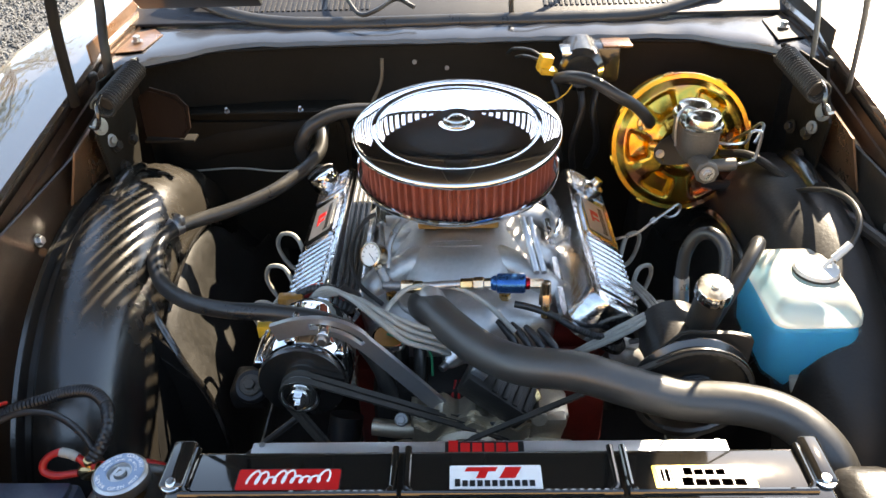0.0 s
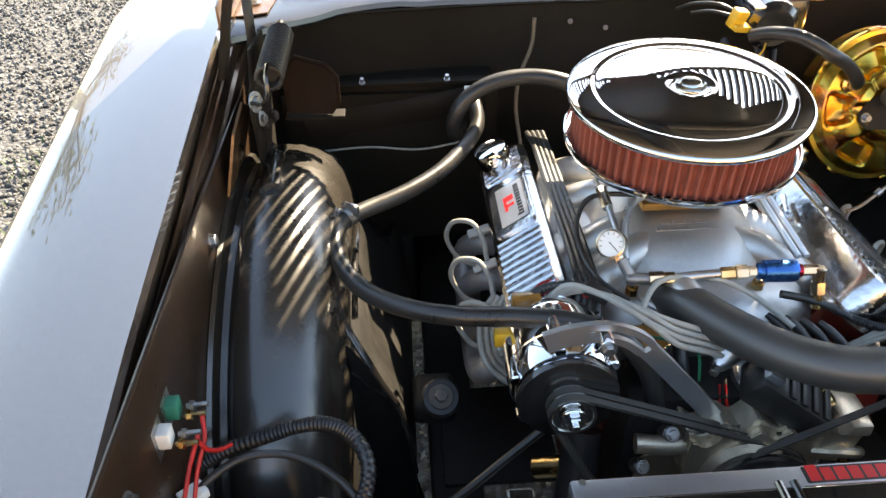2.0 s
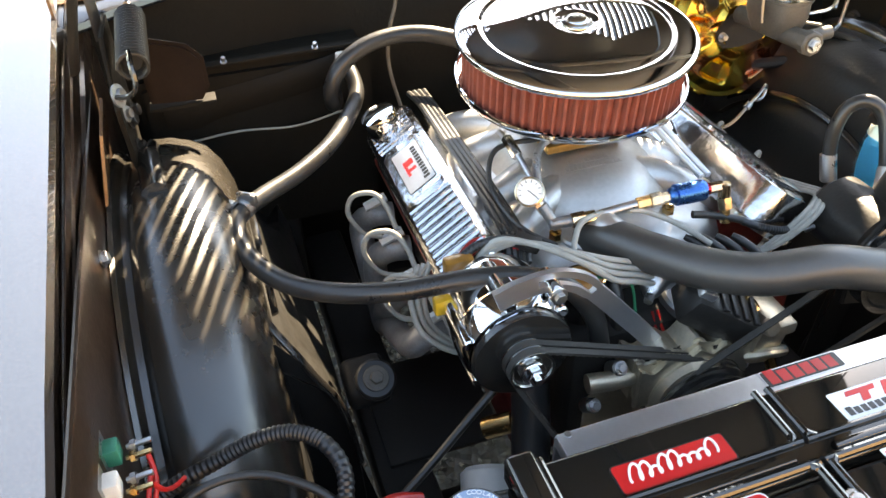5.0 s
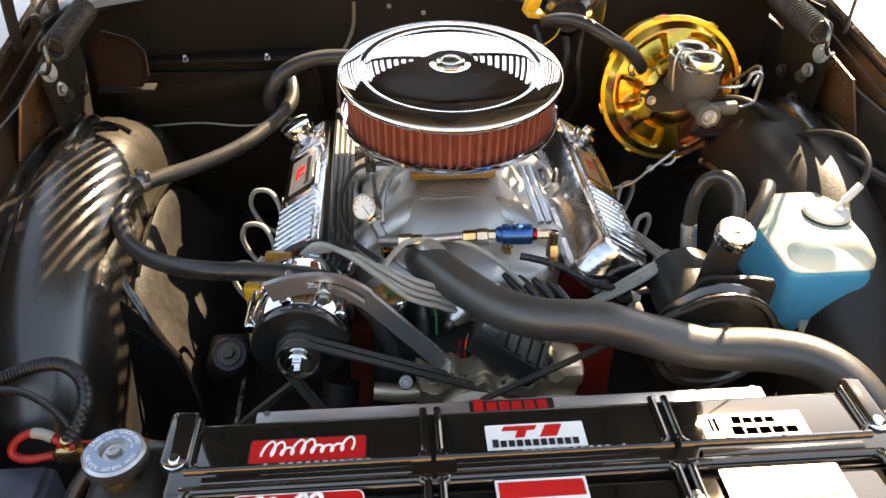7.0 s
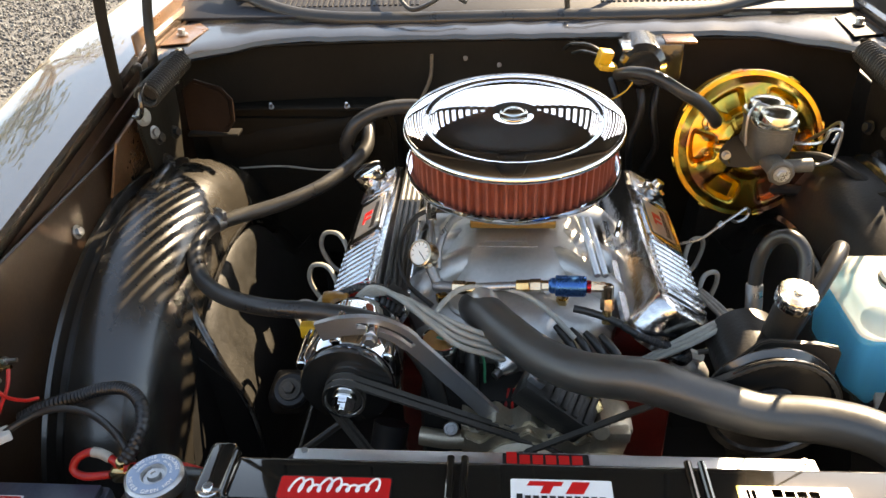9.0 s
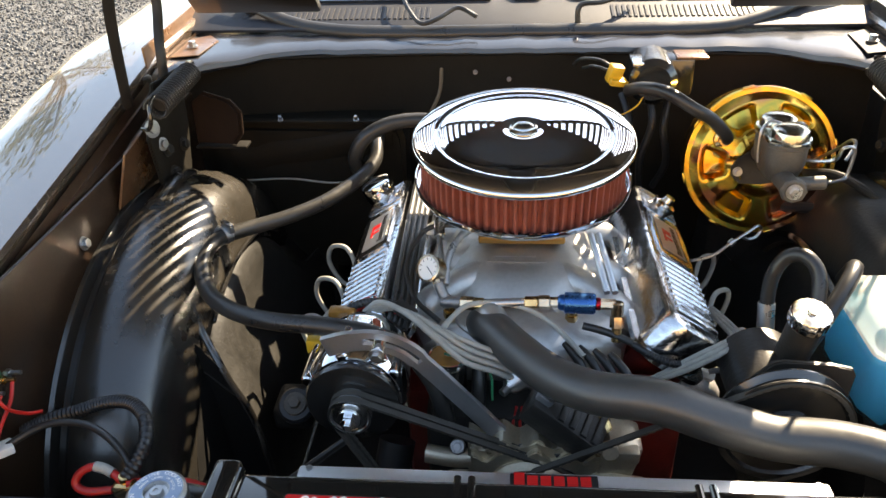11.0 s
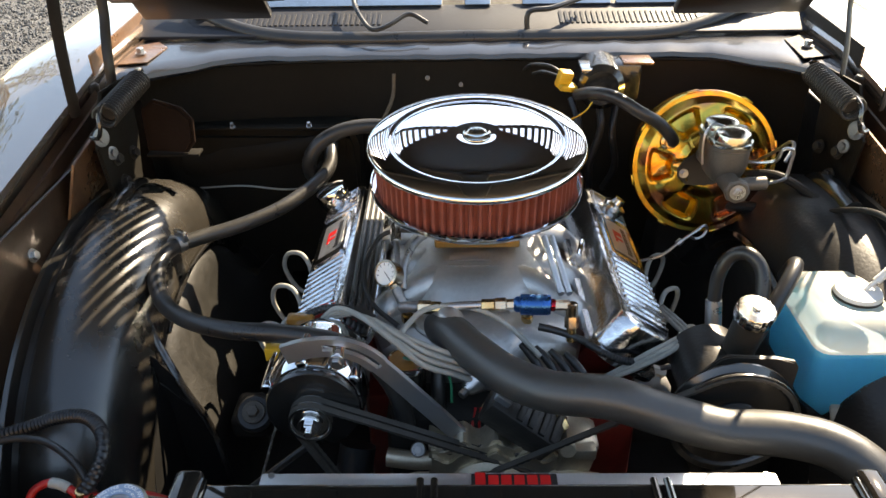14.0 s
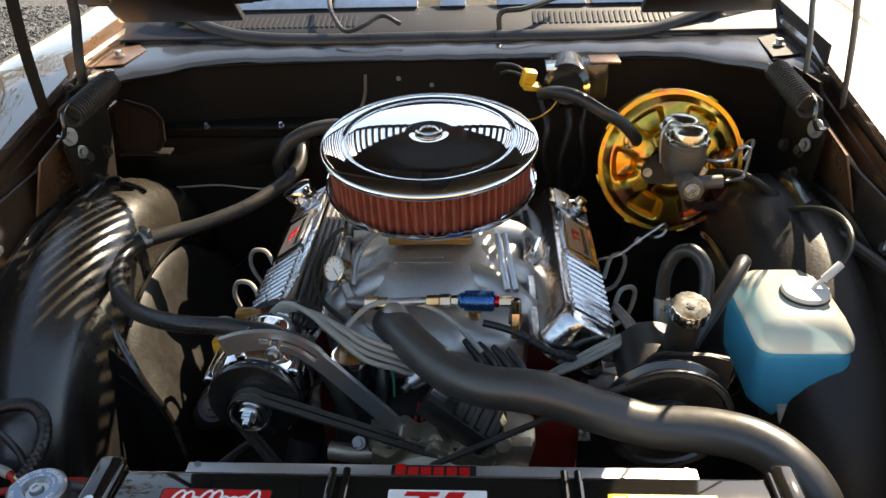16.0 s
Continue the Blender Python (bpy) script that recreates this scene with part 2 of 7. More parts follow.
def zinc_dichromate():
    """Yellow zinc plating with its rainbow tint."""
    m = bpy.data.materials.new("yellow_zinc_dichromate")
    m.use_nodes = True
    n, l = m.node_tree.nodes, m.node_tree.links
    geo = n.new("ShaderNodeNewGeometry")
    no = n.new("ShaderNodeTexNoise")
    no.inputs["Scale"].default_value, no.inputs["Detail"].default_value, no.inputs["Distortion"].default_value = 11, 2, 1.2
    l.new(geo.outputs["Position"], no.inputs["Vector"])
    ramp = n.new("ShaderNodeValToRGB")
    el = ramp.color_ramp.elements
    el[0].position, el[0].color = 0.3, (0.62, 0.25, 0.05, 1)
    el[1].position, el[1].color = 0.72, (0.6, 0.24, 0.15, 1)
    for pos, c in ((0.43, (0.74, 0.4, 0.06, 1)), (0.5, (0.5, 0.4, 0.08, 1)), (0.54, (0.75, 0.42, 0.07, 1)), (0.62, (0.66, 0.27, 0.12, 1))):
        e = el.new(pos)
        e.color = c
    l.new(no.outputs[0], ramp.inputs[0])
    b = n["Principled BSDF"]
    b.inputs["Metallic"].default_value, b.inputs["Roughness"].default_value = 1.0, 0.22
    l.new(ramp.outputs[0], b.inputs["Base Color"])
    return m


ZINC = zinc_dichromate()


def thin_plastic(name, color, clear):
    """Milky thin plastic that lets light through."""
    m = bpy.data.materials.new(name)
    m.use_nodes = True
    n, l = m.node_tree.nodes, m.node_tree.links
    b = n["Principled BSDF"]
    b.inputs["Base Color"].default_value = (*color, 1)
    b.inputs["Roughness"].default_value = 0.3
    tl = n.new("ShaderNodeBsdfTranslucent")
    tl.inputs[0].default_value = (*color, 1)
    tr = n.new("ShaderNodeBsdfTransparent")
    mix, mix2 = n.new("ShaderNodeMixShader"), n.new("ShaderNodeMixShader")
    mix.inputs[0].default_value, mix2.inputs[0].default_value = 0.45, clear
    l.new(b.outputs[0], mix.inputs[1])
    l.new(tl.outputs[0], mix.inputs[2])
    l.new(mix.outputs[0], mix2.inputs[1])
    l.new(tr.outputs[0], mix2.inputs[2])
    l.new(mix2.outputs[0], n["Material Output"].inputs[0])
    return m


BOTTLE = thin_plastic("milky_polyethylene", (0.86, 0.83, 0.74), 0.25)
BOTTLE_WET = thin_plastic("clear_wet_polyethylene", (0.4, 0.74, 0.92), 0.88)
FLUID = thin_plastic("blue_washer_fluid", (0.015, 0.56, 0.88), 0.0)


def glass_material():
    m = bpy.data.materials.new("windscreen_glass")
    m.use_nodes = True
    n, l = m.node_tree.nodes, m.node_tree.links
    b = n["Principled BSDF"]
    b.inputs["Base Color"].default_value = (0.6, 0.66, 0.66, 1)
    b.inputs["Roughness"].default_value, b.inputs["Transmission Weight"].default_value = 0.02, 1.0
    b.inputs["IOR"].default_value = 1.6
    return m


GLASS = glass_material()


# ---- building blocks ----
def bm_new():
    return bmesh.new()


def finish(name, bm, material, smooth=True, angle=35):
    bmesh.ops.recalc_face_normals(bm, faces=bm.faces)
    for f in bm.faces:
        f.smooth = smooth
    if smooth:
        lim = radians(angle)
        for e in bm.edges:
            if len(e.link_faces) == 2 and e.calc_face_angle(0) > lim:
                e.smooth = False
    me = bpy.data.meshes.new(name)
    bm.to_mesh(me)
    bm.free()
    for m in (material if isinstance(material, (list, tuple)) else [material]):
        me.materials.append(m)
    return me


def part(name, bm, material, parent=None, label="", smooth=True):
    """Links a bmesh as one mesh object under a thing or a part."""
    ob = new(name, finish(name, bm, material, smooth))
    if parent is not None:
        ob.parent = parent
        if parent.type == "EMPTY":
            ob.matrix_parent_inverse = Matrix.Translation(-parent.location)
    if label:
        ob["label"] = label
    return ob


def thing(name, label, category, group="", at=(0, 0, 0), kind=""):
    """An Empty at the base of a thing; its parts are built in world metres."""
    ob = new(name)
    ob.location = at
    ob.empty_display_size = 0.02
    return tagged(ob, label, category, group, kind)


def single(name, bm, material, label, category, group="", kind="", smooth=True):
    return tagged(part(name, bm, material, None, "", smooth), label, category, group, kind)


def box(bm, c, s, bevel=0.0, rot=None, seg=2):
    m = Matrix.Translation(c) @ (rot.to_4x4() if rot is not None else Matrix.Identity(4)) @ Matrix.Diagonal((*s, 1))
    r = bmesh.ops.create_cube(bm, size=1, matrix=m)
    if bevel:
        es = {e for v in r["verts"] for e in v.link_edges}
        bmesh.ops.bevel(bm, geom=list(es), offset=bevel, segments=seg, affect="EDGES", profile=0.5)
    return bm


def axis_matrix(p0, p1):
    d = Vector(p1) - Vector(p0)
    q = d.to_track_quat("Z", "Y")
    return Matrix.Translation(p0) @ q.to_matrix().to_4x4(), d.length


def cyl(bm, p0, p1, r, r2=None, seg=24, bevel=0.0):
    """A closed cylinder or cone, with chamfered rims."""
    r2 = r if r2 is None else r2
    m, L = axis_matrix(p0, p1)
    prof = [(0, 0), (r - bevel, 0), (r, bevel), (r2, L - bevel), (r2 - bevel, L), (0, L)] if bevel else [(0, 0), (r, 0), (r2, L), (0, L)]
    return lathe(bm, prof, m, seg)


def lathe(bm, prof, m=Matrix.Identity(4), seg=48, wave=None):
    """Turns a profile of (radius, height) round the z axis of m. wave(i) gives a factor for the radius."""
    rings = []
    for r, z in prof:
        if r <= 1e-7:
            rings.append([bm.verts.new(m @ Vector((0, 0, z)))])
        else:
            rings.append([bm.verts.new(m @ Vector((r * (wave(i) if wave else 1) * math.cos(2 * math.pi * i / seg), r * (wave(i) if wave else 1) * math.sin(2 * math.pi * i / seg), z))) for i in range(seg)])
    for a, b in zip(rings, rings[1:]):
        for i in range(seg):
            j = (i + 1) % seg
            if len(a) == 1 and len(b) == 1:
                continue
            if len(a) == 1:
                bm.faces.new((a[0], b[i], b[j]))
            elif len(b) == 1:
                bm.faces.new((a[i], a[j], b[0]))
            else:
                bm.faces.new((a[i], a[j], b[j], b[i]))
    return bm


def curve_points(pts, n=8):
    """A smooth line through the points."""
    p = [Vector(q) for q in pts]
    p = [p[0] * 2 - p[1]] + p + [p[-1] * 2 - p[-2]]
    out = []
    for i in range(1, len(p) - 2):
        for k in range(n):
            t = k / n
            a, b, c, d = p[i - 1], p[i], p[i + 1], p[i + 2]
            out.append(0.5 * (2 * b + (c - a) * t + (2 * a - 5 * b + 4 * c - d) * t * t + (3 * b - a - 3 * c + d) * t ** 3))
    out.append(p[-2])
    return out


def tube(bm, pts, r, seg=12, n=8, ribs=0.0, flat=1.0, radii=None):
    """A hose, wire or pipe along a smooth line; ribs makes a corrugated sleeve."""
    line = curve_points(pts, n)
    if ribs:
        fine = []
        for a, b in zip(line, line[1:]):
            k = max(1, round((b - a).length / (ribs / 2)))
            fine += [a.lerp(b, j / k) for j in range(k)]
        line = fine + [line[-1]]
    rings, up = [], None
    for i, c in enumerate(line):
        d = (line[min(i + 1, len(line) - 1)] - line[max(i - 1, 0)]).normalized()
        if up is None:
            up = d.orthogonal().normalized()
        up = (up - d * up.dot(d)).normalized()
        side = d.cross(up)
        rr = r * (1.0 if not ribs or i % 2 else 0.84)
        if radii:
            f = i / (len(line) - 1) * (len(radii) - 1)
            k = min(int(f), len(radii) - 2)
            rr = radii[k] + (radii[k + 1] - radii[k]) * (f - k)
        rings.append([bm.verts.new(c + (up * math.cos(a) * rr + side * math.sin(a) * rr * flat)) for a in (2 * math.pi * j / seg for j in range(seg))])
    for a, b in zip(rings, rings[1:]):
        for j in range(seg):
            bm.faces.new((a[j], a[(j + 1) % seg], b[(j + 1) % seg], b[j]))
    bm.faces.new(rings[0][::-1])
    bm.faces.new(rings[-1])
    return bm


def loft(bm, sections, closed=False, cap=False):
    rows = [[bm.verts.new(p) for p in s] for s in sections]
    for a, b in zip(rows, rows[1:]):
        for i in range(len(a) - (0 if closed else 1)):
            j = (i + 1) % len(a)
            bm.faces.new((a[i], a[j], b[j], b[i]))
    if cap:
        bm.faces.new(rows[0][::-1])
        bm.faces.new(rows[-1])
    return bm


def thicken(bm, d):
    """Gives a sheet its thickness, away from its normals."""
    bmesh.ops.recalc_face_normals(bm, faces=bm.faces)
    bmesh.ops.solidify(bm, geom=bm.faces[:], thickness=d)
    return bm


def prism(bm, outline, m, depth, bevel=0.0):
    """Raises an outline of (x, y) by depth along z of m."""
    lo = [bm.verts.new(m @ Vector((x, y, 0))) for x, y in outline]
    hi = [bm.verts.new(m @ Vector((x, y, depth))) for x, y in outline]
    n = len(lo)
    bm.faces.new(lo[::-1])
    top = bm.faces.new(hi)
    for i in range(n):
        bm.faces.new((lo[i], lo[(i + 1) % n], hi[(i + 1) % n], hi[i]))
    if bevel:
        bmesh.ops.bevel(bm, geom=list(top.edges), offset=bevel, segments=2, affect="EDGES")
    return bm


def round_rect(w, h, r, n=5):
    out = []
    for cx, cy, a0 in ((w / 2 - r, h / 2 - r, 0), (-w / 2 + r, h / 2 - r, 90), (-w / 2 + r, -h / 2 + r, 180), (w / 2 - r, -h / 2 + r, 270)):
        for k in range(n + 1):
            a = radians(a0 + 90 * k / n)
            out.append((cx + r * math.cos(a), cy + r * math.sin(a)))
    return out


def basis(o, x, y):
    """A pose at o whose x and y axes run along the given ways."""
    x, y = Vector(x).normalized(), Vector(y)
    z = x.cross(y).normalized()
    y = z.cross(x)
    m = Matrix((x, y, z)).transposed().to_4x4()
    m.translation = o
    return m


def hexbolt(bm, p, d, r=0.007, h=0.006, washer=True):
    p, d = Vector(p), Vector(d).normalized()
    if washer:
        cyl(bm, p, p + d * 0.0018, r * 1.45, seg=16)
    cyl(bm, p + d * 0.0018, p + d * h, r, seg=6, bevel=0.0008)
    return bm


def lettering(text, size, m, material, name, parent, depth=0.0006, spacing=1.0):
    cu = bpy.data.curves.new(name, "FONT")
    cu.body, cu.size, cu.extrude = text, size, depth
    cu.align_x, cu.align_y, cu.space_character = "CENTER", "CENTER", spacing
    tmp = bpy.data.objects.new(name, cu)
    me = bpy.data.meshes.new_from_object(tmp)
    bpy.data.objects.remove(tmp)
    me.transform(m)
    me.materials.append(material)
    ob = new(name, me)
    if parent is not None:
        ob.parent = parent
        if parent.type == "EMPTY":
            ob.matrix_parent_inverse = Matrix.Translation(-parent.location)
    return ob

CX = 0.042  # the car's middle line


# ---- large structure ----
def build_ground():
    bm = bm_new()
    bmesh.ops.create_grid(bm, x_segments=2, y_segments=2, size=400)
    single("ground", bm, GRAVEL, "gray crushed gravel yard around the parked car", "ground", kind="structure")
    bm = bm_new()
    box(bm, (4.4, 2.0, -0.02), (6.6, 14, 0.08), 0.006)
    single("pavement", bm, CONCRETE, "sunlit pale concrete driveway beside the car", "pavement", kind="structure")
    rng = random.Random(4)
    shapes = []
    for k in range(6):
        t = bmesh.new()
        bmesh.ops.create_icosphere(t, subdivisions=1, radius=1)
        vs = [v.co * rng.uniform(0.75, 1.15) for v in t.verts]
        shapes.append((vs, [tuple(v.index for v in f.verts) for f in t.faces]))
        t.free()
    verts, faces = [], []
    for k in range(26000):
        if k < 24600:
            x, y = -1.0 - 3.4 * rng.random() ** 1.35, 0.9 + 5.6 * rng.random() ** 1.1
            s = rng.uniform(0.007, 0.017)
        else:
            x, y, s = rng.uniform(-0.6, 0.3), rng.uniform(0.7, 1.9), rng.uniform(0.004, 0.009)
        m = Matrix.Translation((x, y, s * 0.35)) @ Euler((rng.random() * 6, rng.random() * 6, rng.random() * 6)).to_matrix().to_4x4() @ Matrix.Diagonal((s, s * rng.uniform(0.7, 1), s * rng.uniform(0.5, 0.8), 1))
        vs, fs = rng.choice(shapes)
        o = len(verts)
        verts += [m @ v for v in vs]
        faces += [tuple(i + o for i in f) for f in fs]
    me = bpy.data.meshes.new("gravel")
    me.from_pydata(verts, [], faces)
    me.materials.append(STONE)
    tagged(new("gravel", me), "loose gray and tan gravel stones on the ground", "gravel", kind="stuff")
    verts, faces = [], []
    for cx, cy, n in ((-1.62, 2.35, 150), (-1.5, 1.75, 90), (-1.75, 2.9, 110)):
        for k in range(n):
            x, y, a = cx + rng.gauss(0, 0.09), cy + rng.gauss(0, 0.13), rng.random() * 6.28
            h, w = rng.uniform(0.02, 0.06), 0.003
            dx, dy = math.cos(a), math.sin(a)
            o = len(verts)
            verts += [(x - dy * w, y + dx * w, 0.004), (x + dy * w, y - dx * w, 0.004), (x + dx * h * 0.6, y + dy * h * 0.6, h)]
            faces.append((o, o + 1, o + 2))
    me = bpy.data.meshes.new("weeds")
    me.from_pydata(verts, [], faces)
    me.materials.append(WEED)
    tagged(new("weeds", me), "small green weeds growing between the gravel", "weeds", kind="stuff")


def yard_tree():
    """A small tree across the yard: tapered trunk, forked limbs and a loose crown of long leaves."""
    rng = random.Random(11)
    th = thing("tree", "small yellow-green tree standing across the gravel yard", "tree", at=(-6.5, 8.3, 0))
    bm = bm_new()
    tube(bm, [(-6.5, 8.3, -0.05), (-6.48, 8.32, 0.7), (-6.53, 8.28, 1.4), (-6.5, 8.3, 2.0)], 0.08, 12, 6, radii=[0.1, 0.08, 0.065, 0.045])
    part("trunk", bm, BARK, th)
    tips = []
    for k in range(11):
        a, up = 2.4 * k, 1.5 + 0.08 * k
        end = Vector((-6.5 + math.cos(a) * rng.uniform(0.5, 1.1), 8.3 + math.sin(a) * rng.uniform(0.5, 1.1), up + rng.uniform(0.4, 1.3)))
        base = Vector((-6.5, 8.3, up - 0.1))
        bm = bm_new()
        tube(bm, [base, base.lerp(end, 0.5) + Vector((0, 0, 0.12)), end], 0.02, 8, 5, radii=[0.032, 0.02, 0.008])
        part("limb", bm, BARK, th)
        tips += [base.lerp(end, f) for f in (0.55, 0.75, 0.9, 1.0)]
    verts, faces = [], []
    for c in tips:
        for k in range(26):
            p = c + Vector((rng.gauss(0, 0.13), rng.gauss(0, 0.13), rng.gauss(0, 0.1)))
            d = Vector((rng.gauss(0, 1), rng.gauss(0, 1), rng.gauss(-0.3, 0.6))).normalized()
            side = d.orthogonal().normalized() * rng.uniform(0.012, 0.022)
            ln = rng.uniform(0.09, 0.17)
            o = len(verts)
            verts += [p, p + d * ln * 0.45 + side, p + d * ln + Vector((0, 0, -0.02)), p + d * ln * 0.45 - side]
            faces.append((o, o + 1, o + 2, o + 3))
    me = bpy.data.meshes.new("crown")
    me.from_pydata(verts, [], faces)
    me.materials.append(LEAF)
    crown = new("crown", me)
    crown.parent = th
    crown.matrix_parent_inverse = Matrix.Translation(-th.location)
    th.scale = (1.9, 1.9, 1.9)


def unseen_wall():
    """An unseen sunlit tan wall across the yard, in front of the car, added for warm reflections in the chrome and the
    black paint.
    """
    bm = bm_new()
    box(bm, (0.5, -4.6, 1.35), (13.0, 0.2, 2.7), 0.01)
    single("wall_unseen", bm, TAN_WALL, "unseen sunlit tan plastered wall across the yard", "wall", kind="structure")


def fender_top(y):
    return 0.903 + 0.155 * (y - 0.85) if y < 1.6 else 1.019


def fender(side):
    """side -1: the one beside the battery; +1: beside the washer bottle. Outer skin, gutter lip and inner flange."""
    s = side
    th = thing("fender", "brown metallic front fender with a clear glossy coat", "fender", "front fenders", (CX + s * 0.85, 1.2, 0.4))
    ys = [0.15, 0.4, 0.65, 0.85, 1.05, 1.25, 1.45, 1.6, 1.8, 2.1]
    wide = lambda y: max(0.0, y - 1.75) * 0.06 - max(0.0, 0.8 - y) * 0.03
    bm = bm_new()
    sec = []
    for y in ys:
        w = wide(y)
        x0 = CX + s * (0.717 + w)
        z = fender_top(y)
        sec.append([Vector((x0 + s * dx, y, z + dz)) for dx, dz in ((0, -0.03), (0.0, -0.006), (0.006, 0.0), (0.05, 0.003), (0.11, 0.001), (0.165, -0.006), (0.2, -0.016), (0.215, -0.03), (0.222, -0.06), (0.23, -0.2), (0.225, -0.35), (0.21, -0.55))])
    loft(bm, sec)
    thicken(bm, 0.0015)
    part("skin", bm, BROWN_PAINT, th)
    # drip channel and flange inboard of the skin, coloured as if in shade
    bm = bm_new()
    sec = []
    for y in [0.15 + 0.1 * k for k in range(20)]:
        w = wide(y)
        x0 = CX + s * (0.7155 + w)
        z = fender_top(y)
        sec.append([Vector((x0 + s * dx, y, z + dz)) for dx, dz in ((0, -0.03), (-0.003, -0.033), (-0.004, -0.018), (-0.006, -0.016), (-0.0075, -0.034), (-0.0105, -0.036), (-0.012, -0.046), (-0.0125, -0.062), (-0.018, -0.066), (-0.02, -0.1))])
    loft(bm, sec)
    thicken(bm, 0.0015)
    part("gutter_flange", bm, GUTTER_SHADED, th, "brown folded gutter flange darkened for shade")
    bm = bm_new()
    box(bm, (CX + s * 0.733, 1.74, 1.0), (0.005, 0.44, 0.085), 0.002, Matrix.Rotation(-s * 0.06, 3, "Z"))
    # right wall is black in place of bronze, to give its shade
    part("rear_inner_wall", bm, BROWN_BARE if s < 0 else BLACK_SATIN, th, "bronze painted inner wall" if s < 0 else "")
    for k, y in enumerate((0.45, 0.7, 1.12)):
        bm = bm_new()
        x0 = CX + s * 0.693
        hexbolt(bm, (x0, y, 0.85), (-s, 0, 0.2), 0.008, 0.009)
        part("bolt", bm, STEEL, th)
    return th


def wheelhouse(side):
    """The black inner fender, arched over the wheel, with a round shoulder and a flanged inner apron."""
    s = side
    th = thing("inner_fender", "glossy black inner fender arched over the wheel", "inner fender", "inner fenders", (CX + s * 0.6, 1.2, 0.3))
    cy, cz, R = 1.27, 0.41, 0.43
    prof = [(0.692, 0.0), (0.686, -0.003), (0.679, -0.016), (0.67, -0.017), (0.661, -0.002), (0.651, 0.006), (0.632, 0.009), (0.606, 0.007), (0.577, -0.002), (0.553, -0.016), (0.535, -0.04), (0.522, -0.075), (0.515, -0.12)]
    bm = bm_new()
    sec = []
    for k in range(49):
        a = radians(-8 + 176 * k / 48)
        row = []
        for dx, dr in prof:
            r = R + dr
            row.append(Vector((CX + s * dx, cy - math.cos(a) * r * 1.09, cz + math.sin(a) * r)))
        sec.append(row)
    loft(bm, sec)
    thicken(bm, 0.0015)
    # right arch takes duller black so it looks dark, without sky sheen
    part("arch", bm, ARCH_BLACK if s < 0 else BLACK_SATIN, th)
    # stiffening hump over the crown at the rear
    bm = bm_new()
    tube(bm, [(CX + s * 0.65, 1.47, 0.765), (CX + s * 0.64, 1.44, 0.805), (CX + s * 0.636, 1.39, 0.832), (CX + s * 0.632, 1.33, 0.843), (CX + s * 0.628, 1.25, 0.845)], 0.02, 12, 8, flat=0.8)
    part("rib", bm, BLACK_GLOSS, th)
    # inner apron behind the suspension mount, with a flanged front edge
    rim = lambda y: cz + (R - 0.12) * math.sqrt(max(0.0, 1 - ((y - cy) / ((R - 0.12) * 1.09)) ** 2))
    bm = bm_new()
    sec = []
    for k in range(15):
        y = 1.055 + 0.55 * k / 14
        top = max(rim(y), 0.6)
        fall = 0.02 * max(0.0, (y - 1.4) / 0.2)
        lean = 0.02 * math.sin((y - 1.05) * 5.5)
        sec.append([Vector((CX + s * x, y, z - fall)) for x, z in ((0.518, top), (0.506, top - 0.012), (0.492 + lean * 0.3, min(top - 0.03, 0.672)), (0.474 + lean, min(top - 0.05, 0.628)), (0.45 + lean, 0.575), (0.437, 0.52), (0.43, 0.44), (0.428, 0.29))])
    loft(bm, sec)
    thicken(bm, 0.0015)
    part("apron", bm, APRON_SATIN, th)
    bm = bm_new()
    tube(bm, [(CX + s * 0.532, 1.1, 0.752), (CX + s * 0.518, 1.088, 0.705), (CX + s * 0.492, 1.066, 0.66), (CX + s * 0.474, 1.056, 0.622), (CX + s * 0.45, 1.05, 0.57), (CX + s * 0.438, 1.046, 0.51), (CX + s * 0.43, 1.045, 0.42)], 0.0065, 8, 6, flat=0.45)
    part("apron_flange", bm, BLACK_GLOSS, th)
    # inner skirt ahead of the apron, its black deepened to read as shade
    bm = bm_new()
    sec = []
    for k in range(11):
        y = 0.62 + 0.44 * k / 10
        top = max(rim(y), 0.43)
        sec.append([Vector((CX + s * x, y, z)) for x, z in ((0.517, top), (0.513, top - 0.02), (0.507, top - 0.07), (0.5, 0.36), (0.47, 0.3), (0.4, 0.26))])
    loft(bm, sec)
    thicken(bm, 0.0015)
    part("skirt", bm, APRON_SHADE, th)
    # web added to close the gap to the apron, in the same shade black
    bm = bm_new()
    loft(bm, [[Vector((CX + s * a, 1.057, z)), Vector((CX + s * b, 1.06, z))] for a, b, z in ((0.53, 0.518, 0.7), (0.525, 0.474, 0.628), (0.52, 0.437, 0.52), (0.515, 0.43, 0.4), (0.51, 0.4, 0.24))])
    thicken(bm, 0.0015)
    part("web", bm, APRON_SHADE, th)
    # folded seam between arch and apron
    bm = bm_new()
    pts = []
    for k in range(14):
        a = radians(64 + 68 * k / 13)
        r = R - 0.105
        pts.append((CX + s * 0.508, cy - math.cos(a) * r * 1.09, cz + math.sin(a) * r))
    tube(bm, pts, 0.007, 8, 4, flat=0.5)
    part("seam", bm, BLACK_GLOSS, th)
    bm = bm_new()
    box(bm, (CX + s * 0.698, 1.09, 0.6), (0.008, 1.35, 0.62), 0.004)
    part("side_panel", bm, SIDE_BROWN if s < 0 else BLACK_SATIN, th, "brown painted fender side sheet" if s < 0 else "")
    return th


